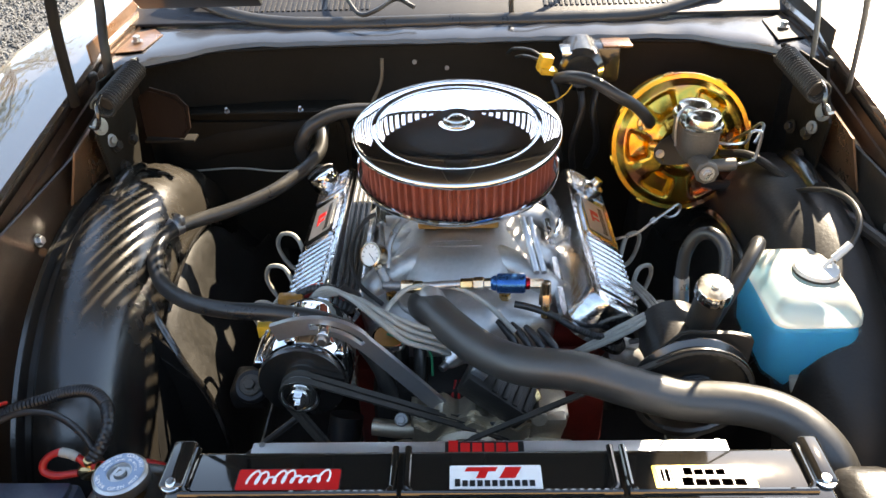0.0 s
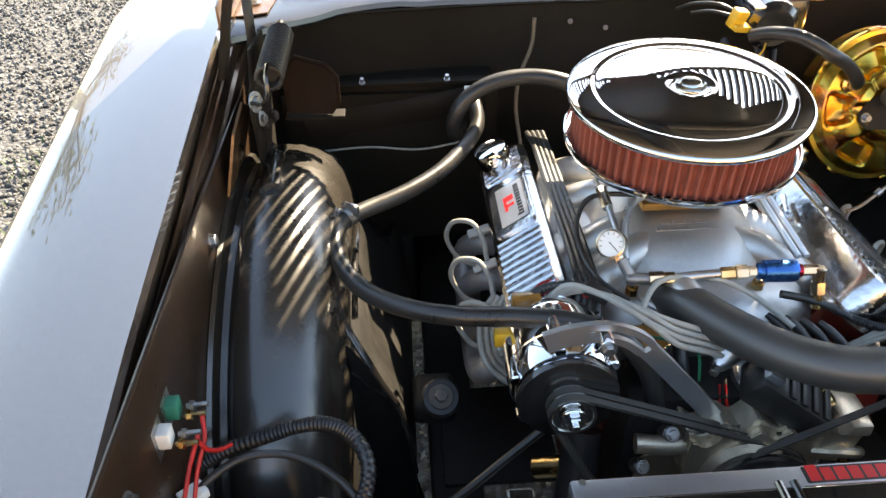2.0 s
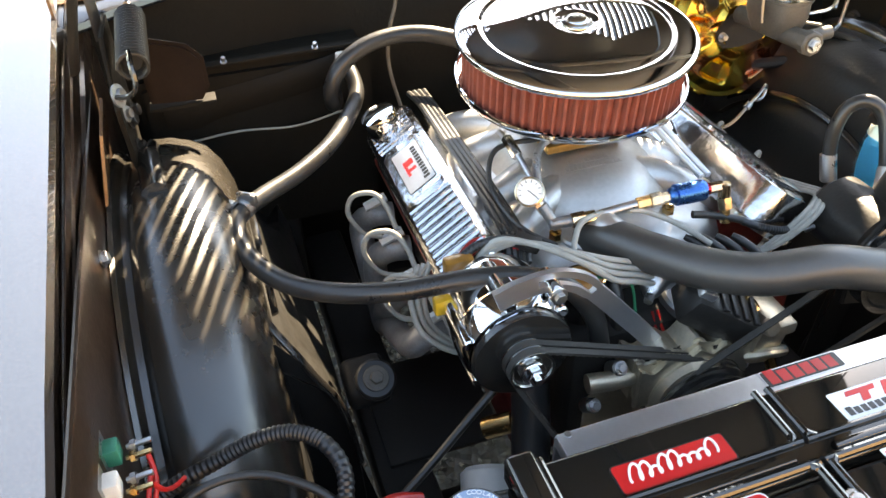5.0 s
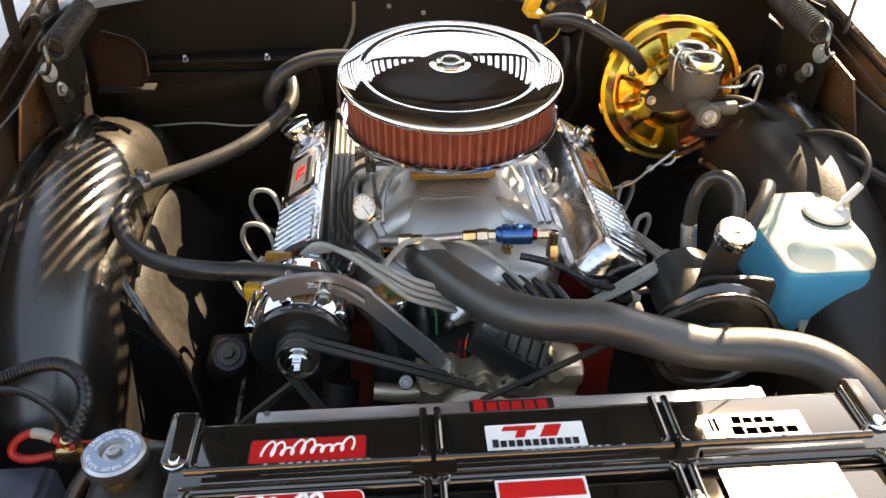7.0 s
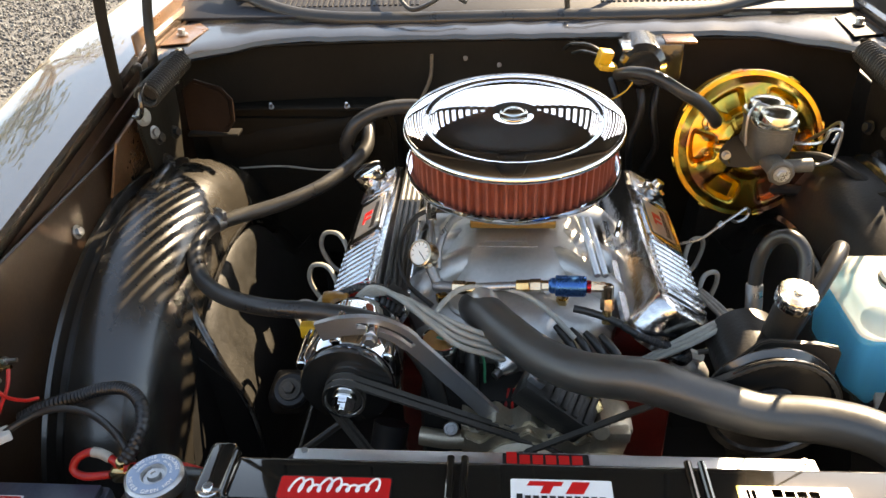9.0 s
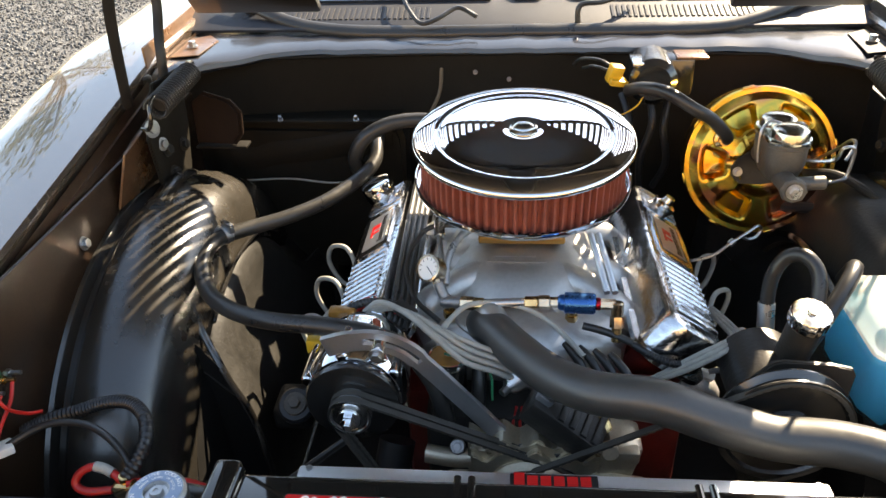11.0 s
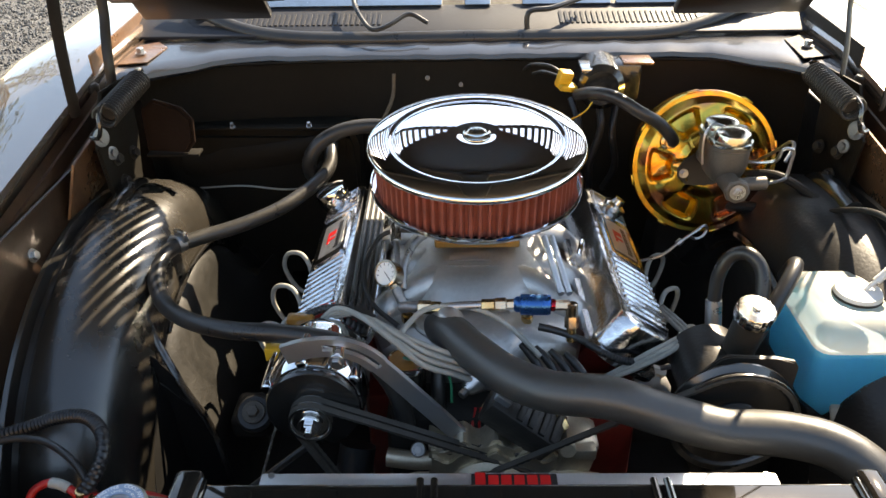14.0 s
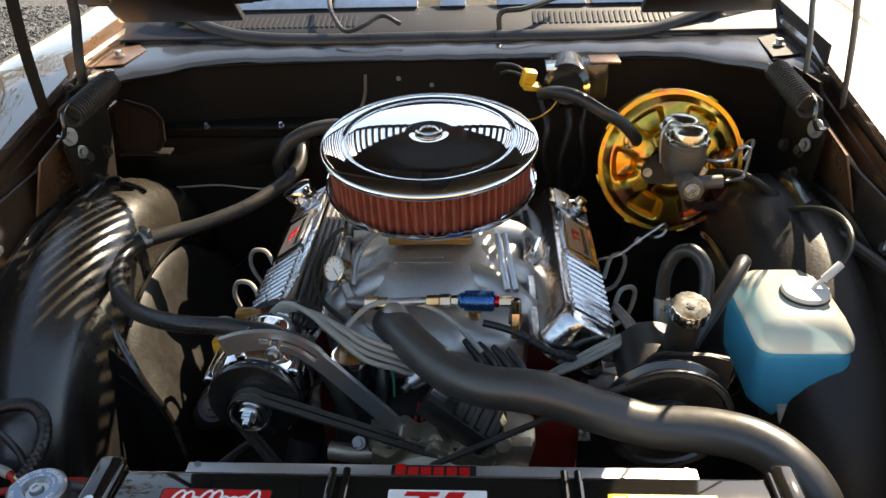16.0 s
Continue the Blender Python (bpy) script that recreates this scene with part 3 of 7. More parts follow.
def frame_and_floor():
    for s in (-1, 1):
        bm = bm_new()
        box(bm, (CX + s * 0.36, 1.1, 0.3), (0.09, 2.2, 0.11), 0.012)
        single("frame_rail", bm, BLACK_MATTE, "dusty black steel chassis frame rail", "frame rail", "chassis rails")
    bm = bm_new()
    box(bm, (CX, 0.98, 0.22), (0.66, 0.16, 0.1), 0.02)
    single("crossmember", bm, BLACK_MATTE, "dusty black steel crossmember under the engine", "crossmember")
    mount = thing("upper_control_arm_mount", "black control arm mount with a rusty steel bolt", "suspension mount", at=(CX - 0.39, 1.11, 0.46))
    bm = bm_new()
    box(bm, (CX - 0.395, 1.125, 0.51), (0.07, 0.08, 0.05), 0.014, seg=3)
    part("block", bm, BLACK_MATTE, mount)
    bm = bm_new()
    cyl(bm, (CX - 0.384, 1.1, 0.533), (CX - 0.384, 1.09, 0.548), 0.032, seg=28, bevel=0.004)
    part("rubber_washer", bm, RUBBER_RIB, mount)
    bm = bm_new()
    cyl(bm, (CX - 0.384, 1.09, 0.548), (CX - 0.384, 1.087, 0.5525), 0.02, seg=24, bevel=0.001)
    hexbolt(bm, (CX - 0.384, 1.087, 0.5525), (0.05, -0.55, 0.83), 0.0105, 0.012)
    part("bolt", bm, CAST_IRON, mount, "dull rusty steel bolt and washer")


def closing_sheets():
    """Plain sheets added to close the engine bay below, in front and behind, so that light stays out and gaps look
    dark.
    """
    bm = bm_new()
    box(bm, (CX, 2.55, 0.24), (1.7, 1.75, 0.02), 0.004)
    single("floor_pan", bm, BLACK_MATTE, "dusty black cabin floor pan", "floor pan")
    # unseen sheet that keeps light from entering at the front
    bm = bm_new()
    box(bm, (CX, 0.28, 0.46), (1.4, 0.02, 0.6), 0.004)
    single("front_light_block", bm, BLACK_SATIN, "unseen black closing sheet that blocks light from the front", "valance")
    for s in (-1, 1):
        bm = bm_new()
        box(bm, (CX + s * 0.53, 1.7, 0.5), (0.24, 0.2, 0.5), 0.02)
        single("toe_board", bm, BLACK_MATTE, "black sheet metal behind the wheel arch", "toe board", "toe boards")
    # black sheets added to darken the open gaps below the engine
    bm = bm_new()
    box(bm, (CX + 0.28, 0.95, 0.36), (0.24, 0.5, 0.01), 0.002)
    single("dark_gap_sheet", bm, BLACK_MATTE, "added dusty black sheet that darkens the gap below the engine", "splash shield")
    bm = bm_new()
    box(bm, (-0.24, 1.17, 0.36), (0.2, 0.22, 0.01), 0.002)
    single("dark_gap_sheet", bm, BLACK_MATTE, "added dusty black sheet that darkens the gap below the engine", "splash shield")
    bm = bm_new()
    cyl(bm, (CX, 1.5, 0.45), (CX, 1.75, 0.42), 0.2, 0.14, seg=32, bevel=0.02)
    single("bell_housing", bm, DARK_ALU, "dull cast bell housing behind the engine", "bell housing")


def cabin():
    """The closed cabin behind the windscreen."""
    th = thing("cabin", "closed bronze car cabin behind the windscreen", "car cabin", at=(CX, 3.2, 0.3))
    for name, c, sz in (("roof", (CX, 3.32, 1.38), (1.36, 1.5, 0.03)), ("rear_panel", (CX, 4.0, 0.95), (1.5, 0.03, 1.0)), ("door", (CX - 0.8, 3.0, 0.62), (0.04, 2.0, 0.74)), ("door", (CX + 0.8, 3.0, 0.62), (0.04, 2.0, 0.74))):
        bm = bm_new()
        box(bm, c, sz, 0.012)
        part(name, bm, BROWN_PAINT, th)
    for s in (-1, 1):
        for a, b in (((0.77, 1.98, 1.0), (0.68, 2.62, 1.37)), ((0.74, 3.98, 1.0), (0.68, 3.9, 1.38))):
            bm = bm_new()
            tube(bm, [(CX + s * a[0], a[1], a[2]), (CX + s * (a[0] + b[0]) / 2, (a[1] + b[1]) / 2, (a[2] + b[2]) / 2 + 0.01), (CX + s * b[0], b[1], b[2])], 0.025, 10, 4)
            part("roof_pillar", bm, BROWN_PAINT, th)
    bm = bm_new()
    box(bm, (CX, 3.1, 0.72), (1.4, 0.3, 0.75), 0.06)
    part("seat", bm, BLACK_MATTE, th)


def firewall():
    th = thing("firewall", "satin black painted steel firewall with a stepped heater side", "firewall", at=(CX, 1.69, 0.3), kind="structure")
    bm = bm_new()
    sec = []
    for x in [-0.66 + 1.4 * k / 28 for k in range(29)]:
        u = (x - CX) / 0.68
        d = 0.012 * math.sin(9 * u) * (1 if x > 0.1 else 0.4)
        yb = 1.7 - 0.05 * abs(u) ** 3
        sec.append([Vector((x, yb + dy + d * w, z)) for dy, z, w in ((-0.012, 0.976, 0), (0.0, 0.97, 0), (0.004, 0.93, 0.5), (-0.008, 0.86, 1), (-0.012, 0.75, 1), (0.0, 0.62, 1), (0.02, 0.48, 0), (0.08, 0.22, 0))])
    loft(bm, sec)
    thicken(bm, 0.004)
    part("panel", bm, FIREWALL_BLACK, th)
    for p in ((-0.05, 1.672, 0.94), (0.02, 1.672, 0.925), (0.36, 1.66, 0.955), (0.3, 1.672, 0.93)):
        bm = bm_new()
        hexbolt(bm, p, (0, -1, 0.1), 0.0034, 0.004)
        part("bolt", bm, DARK_ALU, th)
    # heater box with a ledge
    hb = thing("heater_box", "black ribbed heater housing bolted on the firewall", "heater box", at=(-0.42, 1.64, 0.6))
    bm = bm_new()
    out = [(-0.61, 0.50), (-0.205, 0.50), (-0.2, 0.6), (-0.195, 0.82), (-0.205, 0.85), (-0.56, 0.855), (-0.61, 0.84)]
    m = basis((0, 1.69, 0), (1, 0, 0), (0, 0, 1))
    prism(bm, out, m, 0.095, 0.012)
    part("case", bm, FIREWALL_BLACK, hb)
    bm = bm_new()
    sec = []
    for k in range(13):
        x = -0.57 + 0.35 * k / 12
        z = 0.80 + 0.045 * (k / 12) ** 1.6 - 0.014 * math.exp(-((k - 1.5) / 0.8) ** 2)
        sec.append([Vector((x, 1.594, z + 0.012)), Vector((x, 1.589, z + 0.004)), Vector((x, 1.586, z - 0.016)), Vector((x, 1.594, z - 0.04))])
    loft(bm, sec)
    thicken(bm, 0.002)
    part("ledge", bm, FIREWALL_BLACK, hb, "black pressed ledge with a worn edge")
    bm = bm_new()
    box(bm, (-0.39, 1.6, 0.862), (0.4, 0.02, 0.006), 0.002)
    part("flange", bm, FIREWALL_BLACK, hb)
    for p in ((-0.453, 1.594, 0.866), (-0.294, 1.594, 0.866)):
        bm = bm_new()
        hexbolt(bm, p, (0, -0.4, 1), 0.004, 0.012)
        part("bolt", bm, STEEL, hb)
    bm = bm_new()
    tube(bm, [(-0.55, 1.585, 0.73), (-0.45, 1.585, 0.735), (-0.35, 1.58, 0.728), (-0.26, 1.58, 0.742)], 0.0022, 6)
    part("wire", bm, GREY_WIRE, hb)


def cowl():
    th = thing("cowl", "gray painted cowl panel below the windscreen", "cowl", at=(CX, 1.75, 0.98), kind="structure")
    bm = bm_new()
    sec = []
    for k in range(41):
        u = -1 + 2 * k / 40
        x = CX + 0.76 * u
        front = 1.69 - 0.27 * max(0.0, abs(u) - 0.62) ** 1.15 / 0.38 ** 0.15 * 1.9
        wob = 0.0015 * math.sin(k * 2.3)
        sec.append([Vector((x, front + dy, z + wob)) for dy, z in ((0.004, 0.968), (-0.003, 0.975), (0.0, 0.984), (0.012, 0.988), (0.05, 0.992))] + [Vector((x, 1.80, 0.996)), Vector((x, 1.84, 1.0))])
    loft(bm, sec)
    thicken(bm, 0.002)
    part("panel", bm, COWL_PAINT, th)
    bm = bm_new()
    pts = [(CX - 0.66, 1.86, 1.06), (CX - 0.6, 1.83, 1.045), (CX - 0.5, 1.79, 1.015), (CX - 0.38, 1.765, 1.003), (CX - 0.2, 1.76, 1.0), (CX, 1.765, 1.0), (CX + 0.25, 1.765, 1.0), (CX + 0.42, 1.77, 1.004), (CX + 0.52, 1.80, 1.02), (CX + 0.62, 1.85, 1.045), (CX + 0.72, 1.9, 1.07)]
    tube(bm, pts, 0.015, 12, 8, flat=0.6)
    part("weatherstrip", bm, RUBBER, th, "black rubber hood seal")
    bm = bm_new()
    box(bm, (CX, 1.83, 1.018), (1.5, 0.13, 0.008), 0.003, Euler((radians(14), 0, 0)).to_matrix())
    part("plenum", bm, PLENUM, th, "gray air intake panel with fine mesh")
    for s in (-1, 1):
        for k in range(26):
            bm = bm_new()
            box(bm, (CX + s * (0.2 + 0.012 * k), 1.828, 1.0225), (0.006, 0.05, 0.003), 0, Euler((radians(14), 0, 0)).to_matrix())
            part("mesh_bar", bm, BLACK_SATIN, th, smooth=False)
    # bright windscreen base trim in lengths
    for x0, x1 in ((-0.62, -0.02), (0.03, 0.09), (0.16, 0.36), (0.37, 0.7)):
        bm = bm_new()
        box(bm, ((x0 + x1) / 2, 1.9, 1.05), (x1 - x0, 0.05, 0.012), 0.004, Euler((radians(35), 0, 0)).to_matrix())
        part("trim", bm, CHROME_DULL, th, "polished windscreen base trim")
    bm = bm_new()
    loft(bm, [[Vector((CX + 0.78 * u, 1.94 + 0.04 * (1 - u * u) - 0.04, 1.055)), Vector((CX + 0.68 * u, 2.62 + 0.04 * (1 - u * u), 1.37))] for u in [-1 + 0.2 * k for k in range(11)]])
    thicken(bm, 0.005)
    part("windscreen", bm, GLASS, th, "slanted clear windscreen glass").visible_shadow = False
    bm = bm_new()
    box(bm, (CX, 2.3, 0.85), (1.5, 0.7, 0.35), 0.05)
    part("dashboard", bm, BLACK_MATTE, th)
    # washer tube and wiper arm over the seal
    for name, pts, r in (("washer_tube", [(-0.22, 1.92, 1.09), (-0.215, 1.84, 1.06), (-0.19, 1.775, 1.035), (-0.165, 1.745, 1.022), (-0.13, 1.755, 1.03), (-0.09, 1.78, 1.045), (-0.05, 1.765, 1.03)], 0.005), ("hose_stub", [(0.165, 1.78, 1.0), (0.168, 1.785, 1.045), (0.22, 1.8, 1.05), (0.3, 1.86, 1.06)], 0.006)):
        bm = bm_new()
        tube(bm, pts, r, 8)
        single(name, bm, RUBBER, "thin black rubber tube lying across the cowl", "tube")
    for s in (-1, 1):
        br = thing("cowl_bracket", "small sheet metal fender bracket with a bolt", "bracket", "cowl brackets", (CX + s * 0.68, 1.66, 0.98))
        bm = bm_new()
        prism(bm, [(-0.04, -0.06), (0.035, -0.04), (0.045, 0.06), (0.015, 0.1), (-0.03, 0.07)], basis((CX + s * 0.69, 1.66, 0.995), (1, 0, 0), (0, 1, 0)), 0.002, 0.0005)
        part("plate", bm, BROWN_BARE if s < 0 else BLACK_MATTE, br)
        bm = bm_new()
        hexbolt(bm, (CX + s * 0.683, 1.668, 1.0), (0, 0, 1), 0.008, 0.012)
        part("bolt", bm, STEEL, br)
        bm = bm_new()
        box(bm, (CX + s * 0.6, 1.86, 1.035), (0.04, 0.05, 0.05), 0.012)
        part("stop", bm, COWL_PAINT, br)
        bm = bm_new()
        cyl(bm, (CX + s * 0.72, 1.5, 0.965), (CX + s * 0.72, 1.5, 0.995), 0.014, seg=16, bevel=0.004)
        part("bumper", bm, RUBBER, br)


HOOD_ANGLE = 45


def hood():
    """The raised hood with two groups of louvre slots near its rear edge."""
    th = thing("hood", "raised brown hood with louvre slots along its rear edge", "hood", at=(CX, 1.6, 1.14))
    a = radians(HOOD_ANGLE)
    m = basis((CX, 1.62, 1.125), (1, 0, 0), (0, -math.cos(a), math.sin(a)))
    W, y1, x0, x1 = 0.672, 0.27, 0.04, 0.4
    pitch, bar = 0.019, 0.008
    # solid areas round the slots, as (x0, x1, y0, y1) on the hood's own plane; the rear edge is cut back in a shallow vee
    L = 0.7
    edge = lambda x: max(-0.012, 0.062 - 0.2 * x)
    for s in (-1, 1):
        for k in range(int((x1 - x0) / pitch) + 1):
            a0 = x0 + pitch * k
            a1 = min(a0 + pitch - bar, x1)
            bars = [(s * a1, s * (a0 + pitch), edge(a0), y1)]
            # slots grow longer outboard, then taper off
            bars.append((s * a0, s * a1, edge(a0), edge(a0) + 0.013))
            bars.append((s * a0, s * a1, min(0.064 + 1.65 * a0 * a0, 0.168 - 0.47 * (a0 - 0.247)), y1))
            bm = bm_new()
            for ax0, ax1, b0, b1 in bars:
                if abs(ax1 - ax0) > 1e-4:
                    box(bm, m @ Vector(((ax0 + ax1) / 2, (b0 + b1) / 2, 0)), (abs(ax1 - ax0), b1 - b0, 0.0118), 0, m.to_3x3())
            part("louvre_bar", bm, HOOD_UNDER, th, smooth=False)
    bm = bm_new()
    for ax0, ax1, b0, b1 in ((-L, W, y1, 1.32), (-L, -x1 - 0.01, -0.012, y1), (x1 + 0.01, W, -0.012, y1), (-x0, x0, edge(0.02), y1)):
        box(bm, m @ Vector(((ax0 + ax1) / 2, (b0 + b1) / 2, 0)), (ax1 - ax0, b1 - b0, 0.012), 0, m.to_3x3())
    part("panel", bm, HOOD_UNDER, th)
    for s in (-1, 1):
        bm = bm_new()
        box(bm, m @ Vector((s * 0.53, -0.022, 0.0)), (0.36 - 0.1, 0.1, 0.02), 0.006, m.to_3x3())
        part("corner_plate", bm, HOOD_UNDER, th)
    bm = bm_new()
    for c, sz in (((0, 0.72), (0.09, 0.95)), ((-0.42, 0.75), (0.08, 0.9)), ((0.42, 0.75), (0.08, 0.9)), ((0, 1.25), (1.3, 0.09)), ((0, 0.26), (1.3, 0.03)), ((-0.655, 0.66), (0.07, 1.25)), ((0.625, 0.66), (0.07, 1.25))):
        box(bm, m @ Vector((c[0], c[1], -0.02 if m.to_3x3().col[2].z > 0 else 0.02)), (sz[0], sz[1], 0.03), 0.008, m.to_3x3())
    part("inner_brace", bm, HOOD_UNDER, th, "dark pressed bracing under the hood")


def hinge(side):
    s = side
    th = thing("hinge_mechanism", "black steel hood hinge with a coil spring", "hinge", "hood hinges", (CX + s * 0.65, 1.4, 0.9))
    bm = bm_new()
    tube(bm, [(CX + s * 0.69, 1.36, 0.985), (CX + s * 0.672, 1.33, 1.05), (CX + s * 0.64, 1.28, 1.15), (CX + s * 0.6, 1.23, 1.27), (CX + s * 0.56, 1.18, 1.4)], 0.0095, 6, 4, flat=0.4)
    part("long_arm", bm, BLACK_SATIN, th)
    bm = bm_new()
    tube(bm, [(CX + s * 0.657, 1.45, 0.99), (CX + s * 0.657, 1.46, 1.05), (CX + s * 0.66, 1.48, 1.09), (CX + s * 0.662, 1.5, 1.13), (CX + s * 0.66, 1.5, 1.2)], 0.0095, 6, 4, flat=0.4)
    part("short_arm", bm, BLACK_SATIN, th)
    bm = bm_new()
    prism(bm, [(-0.06, -0.14), (0.05, -0.14), (0.09, -0.02), (0.1, 0.09), (-0.02, 0.1), (-0.08, 0.02)], basis((CX + s * 0.652, 1.4, 0.92), (0, 1, 0), (0, 0, 1)), 0.006, 0.002)
    part("base_plate", bm, FIREWALL_BLACK, th)
    for y, z, r in ((1.335, 0.955, 0.016), (1.36, 0.915, 0.012)):
        bm = bm_new()
        lathe(bm, [(0, 0), (r, 0), (r, 0.003), (r * 0.6, 0.004), (r * 0.55, 0.009), (0, 0.009)], axis_matrix((CX + s * 0.645, y, z), (CX + s * 0.62, y - 0.01, z + 0.005))[0], 20)
        part("pivot_washer", bm, DARK_ALU, th)
    a, b = Vector((CX + s * 0.612, 1.30, 1.005)), Vector((CX + s * 0.612, 1.467, 1.012))
    bm = bm_new()
    turns, pts = 19, []
    mm, L = axis_matrix(a, b)
    for k in range(turns * 12 + 1):
        t = 2 * math.pi * k / 12
        pts.append(mm @ Vector((0.019 * math.cos(t), 0.019 * math.sin(t), L * k / (turns * 12))))
    tube(bm, pts, 0.0028, 6, 1)
    part("spring", bm, BLACK_SATIN, th)
    bm = bm_new()
    cyl(bm, a.lerp(b, 0.12), a.lerp(b, 0.95), 0.0125, seg=16)
    part("spring_core", bm, BLACK_MATTE, th)
    bm = bm_new()
    tube(bm, [a + Vector((0, 0.006, 0.02)), a + Vector((0, -0.018, 0.012)), a + Vector((0, -0.026, -0.012)), a + Vector((s * 0.012, -0.016, -0.03)), a + Vector((s * 0.03, -0.002, -0.035))], 0.0036, 6)
    part("spring_hook", bm, BLACK_GLOSS, th)
    bm = bm_new()
    tube(bm, [b + Vector((0, -0.006, 0.02)), b + Vector((0, 0.02, 0.012)), b + Vector((s * 0.02, 0.03, -0.01))], 0.0036, 6)
    part("spring_hook", bm, BLACK_GLOSS, th)
    for p in ((0.643, 1.37, 0.9), (0.643, 1.38, 0.85), (0.643, 1.44, 0.88)):
        bm = bm_new()
        hexbolt(bm, (CX + s * p[0], p[1], p[2]), (-s, -0.2, 0.2), 0.009, 0.01)
        part("bolt", bm, BLACK_SATIN, th)
    # bronze painted corner sheet below the hinge
    bm = bm_new()
    prism(bm, [(-0.13, -0.075), (-0.05, -0.085), (0.03, -0.08), (0.06, -0.05), (0.05, -0.01), (-0.02, 0.03), (-0.1, 0.015)], basis((CX + s * 0.676, 1.37, 0.92), (0, 1, 0), (-s * 0.2, 0, 1)), 0.004, 0.001)
    part("corner_sheet", bm, BROWN_BARE, th, "bronze brown painted corner sheet")
    if s > 0:
        return
    bm = bm_new()
    prism(bm, [(-0.04, -0.045), (0.035, -0.05), (0.05, -0.03), (0.05, 0.012), (0.03, 0.035), (-0.02, 0.05), (-0.045, 0.03)], basis((CX + s * 0.575, 1.46, 0.925), (1, 0.0, 0), (0, 0.25, 1)), 0.012, 0.006)
    part("access_cover", bm, ACCESS_BROWN, th, "dim brown pressed access cover")
    bm = bm_new()
    box(bm, (CX + s * 0.57, 1.455, 0.872), (0.1, 0.03, 0.006), 0.002)
    part("lower_lip", bm, FIREWALL_BLACK, th)


def radiator_support():
    """The mirror black show panel over the radiator, with its pressed ribs and stickers."""
    th = thing("radiator_cover", "mirror black lacquered radiator show panel with sponsor stickers", "panel", at=(CX, 0.6, 0.7))
    zt = 0.826
    bm = bm_new()
    box(bm, (0.082, 0.645, zt - 0.012), (0.744, 0.092, 0.024), 0.006, seg=3)
    box(bm, (0.1, 0.48, zt - 0.014), (0.80, 0.225, 0.02), 0.006, seg=3)
    box(bm, (-0.284, 0.67, zt - 0.01), (0.03, 0.07, 0.034), 0.006, seg=3)
    box(bm, (0.448, 0.67, zt - 0.01), (0.026, 0.07, 0.034), 0.006, seg=3)
    part("top_panel", bm, BLACK_MIRROR, th)
    bm = bm_new()
    box(bm, (0.082, 0.6895, zt - 0.04), (0.744, 0.004, 0.07), 0.001)
    part("rear_edge", bm, BLACK_MIRROR, th)
    # pressed panels: the rear row opens to the rear edge, the front row to the front, with a rolled bead before it
    for cx, w in ((-0.15, 0.235), (0.1, 0.235), (0.332, 0.2)):
        o = round_rect(w, 0.09, 0.012, 4)
        low = [(x, y) for x, y in o if y < 0.0]
        for name, cy, f, r in (("pressed_rib", 0.6735, 1, 0.0042), ("front_rib", 0.56, -1, 0.0045)):
            ends = [(low[0][0], 0.02 if f > 0 else 0.06)] + low + [(low[-1][0], 0.02 if f > 0 else 0.06)]
            bm = bm_new()
            tube(bm, [(cx + x, cy + f * y, zt + 0.0006) for x, y in ends], r, 10, 3)
            part(name, bm, BLACK_MIRROR, th)
        bm = bm_new()
        loft(bm, [[Vector((cx + u * (w - 0.03) / 2, y, z)) for y, z in ((0.619, zt - 0.001), (0.6175, zt + 0.0042), (0.6145, zt + 0.0052), (0.611, zt + 0.0042), (0.607, zt - 0.001))] for u in (-1, -0.5, 0, 0.5, 1)])
        part("rolled_bead", bm, BLACK_MIRROR, th)
    for x, y in ((-0.284, 0.642), (0.447, 0.642), (-0.025, 0.56), (0.225, 0.56)):
        bm = bm_new()
        cyl(bm, (x, y, zt), (x, y, zt + 0.004), 0.012, seg=20, bevel=0.001)
        cyl(bm, (x, y, zt + 0.004), (x, y, zt + 0.0075), 0.007, 0.006, seg=16, bevel=0.001)
        part("bolt", bm, CHROME_DULL, th)
    return th


def sticker(name, label, c, w, h, rot, base, bars, parent=None, r=0.003, border=None, z=0.0):
    """A flat sticker on a surface: a base, an outline and plain shapes in the mark's colours."""
    m = Matrix.Translation(c) @ rot
    bm = bm_new()
    prism(bm, round_rect(w, h, r, 3), m, 0.0006)
    ob = part(name, bm, border or base, parent, label)
    if border:
        bm = bm_new()
        prism(bm, round_rect(w - 0.003, h - 0.003, max(r - 0.001, 0.0005), 3), m @ Matrix.Translation((0, 0, 0.0004)), 0.0005)
        part("field", bm, base, ob)
    for material, outline in bars:
        bm = bm_new()
        prism(bm, outline, m @ Matrix.Translation((0, 0, 0.0008)), 0.0005)
        part("mark", bm, material, ob)
    return ob


def slab(x0, x1, y0, y1, lean=0.0):
    return [(x0, y0), (x1, y0), (x1 + lean, y1), (x0 + lean, y1)]


def word(x0, x1, y0, y1, n, lean=0.0, gap=0.22):
    """Plain bars of a word's size."""
    p = (x1 - x0) / n
    return [slab(x0 + p * k, x0 + p * (k + 1 - gap), y0, y1 if k else y1 + (y1 - y0) * 0.25, lean) for k in range(n)]


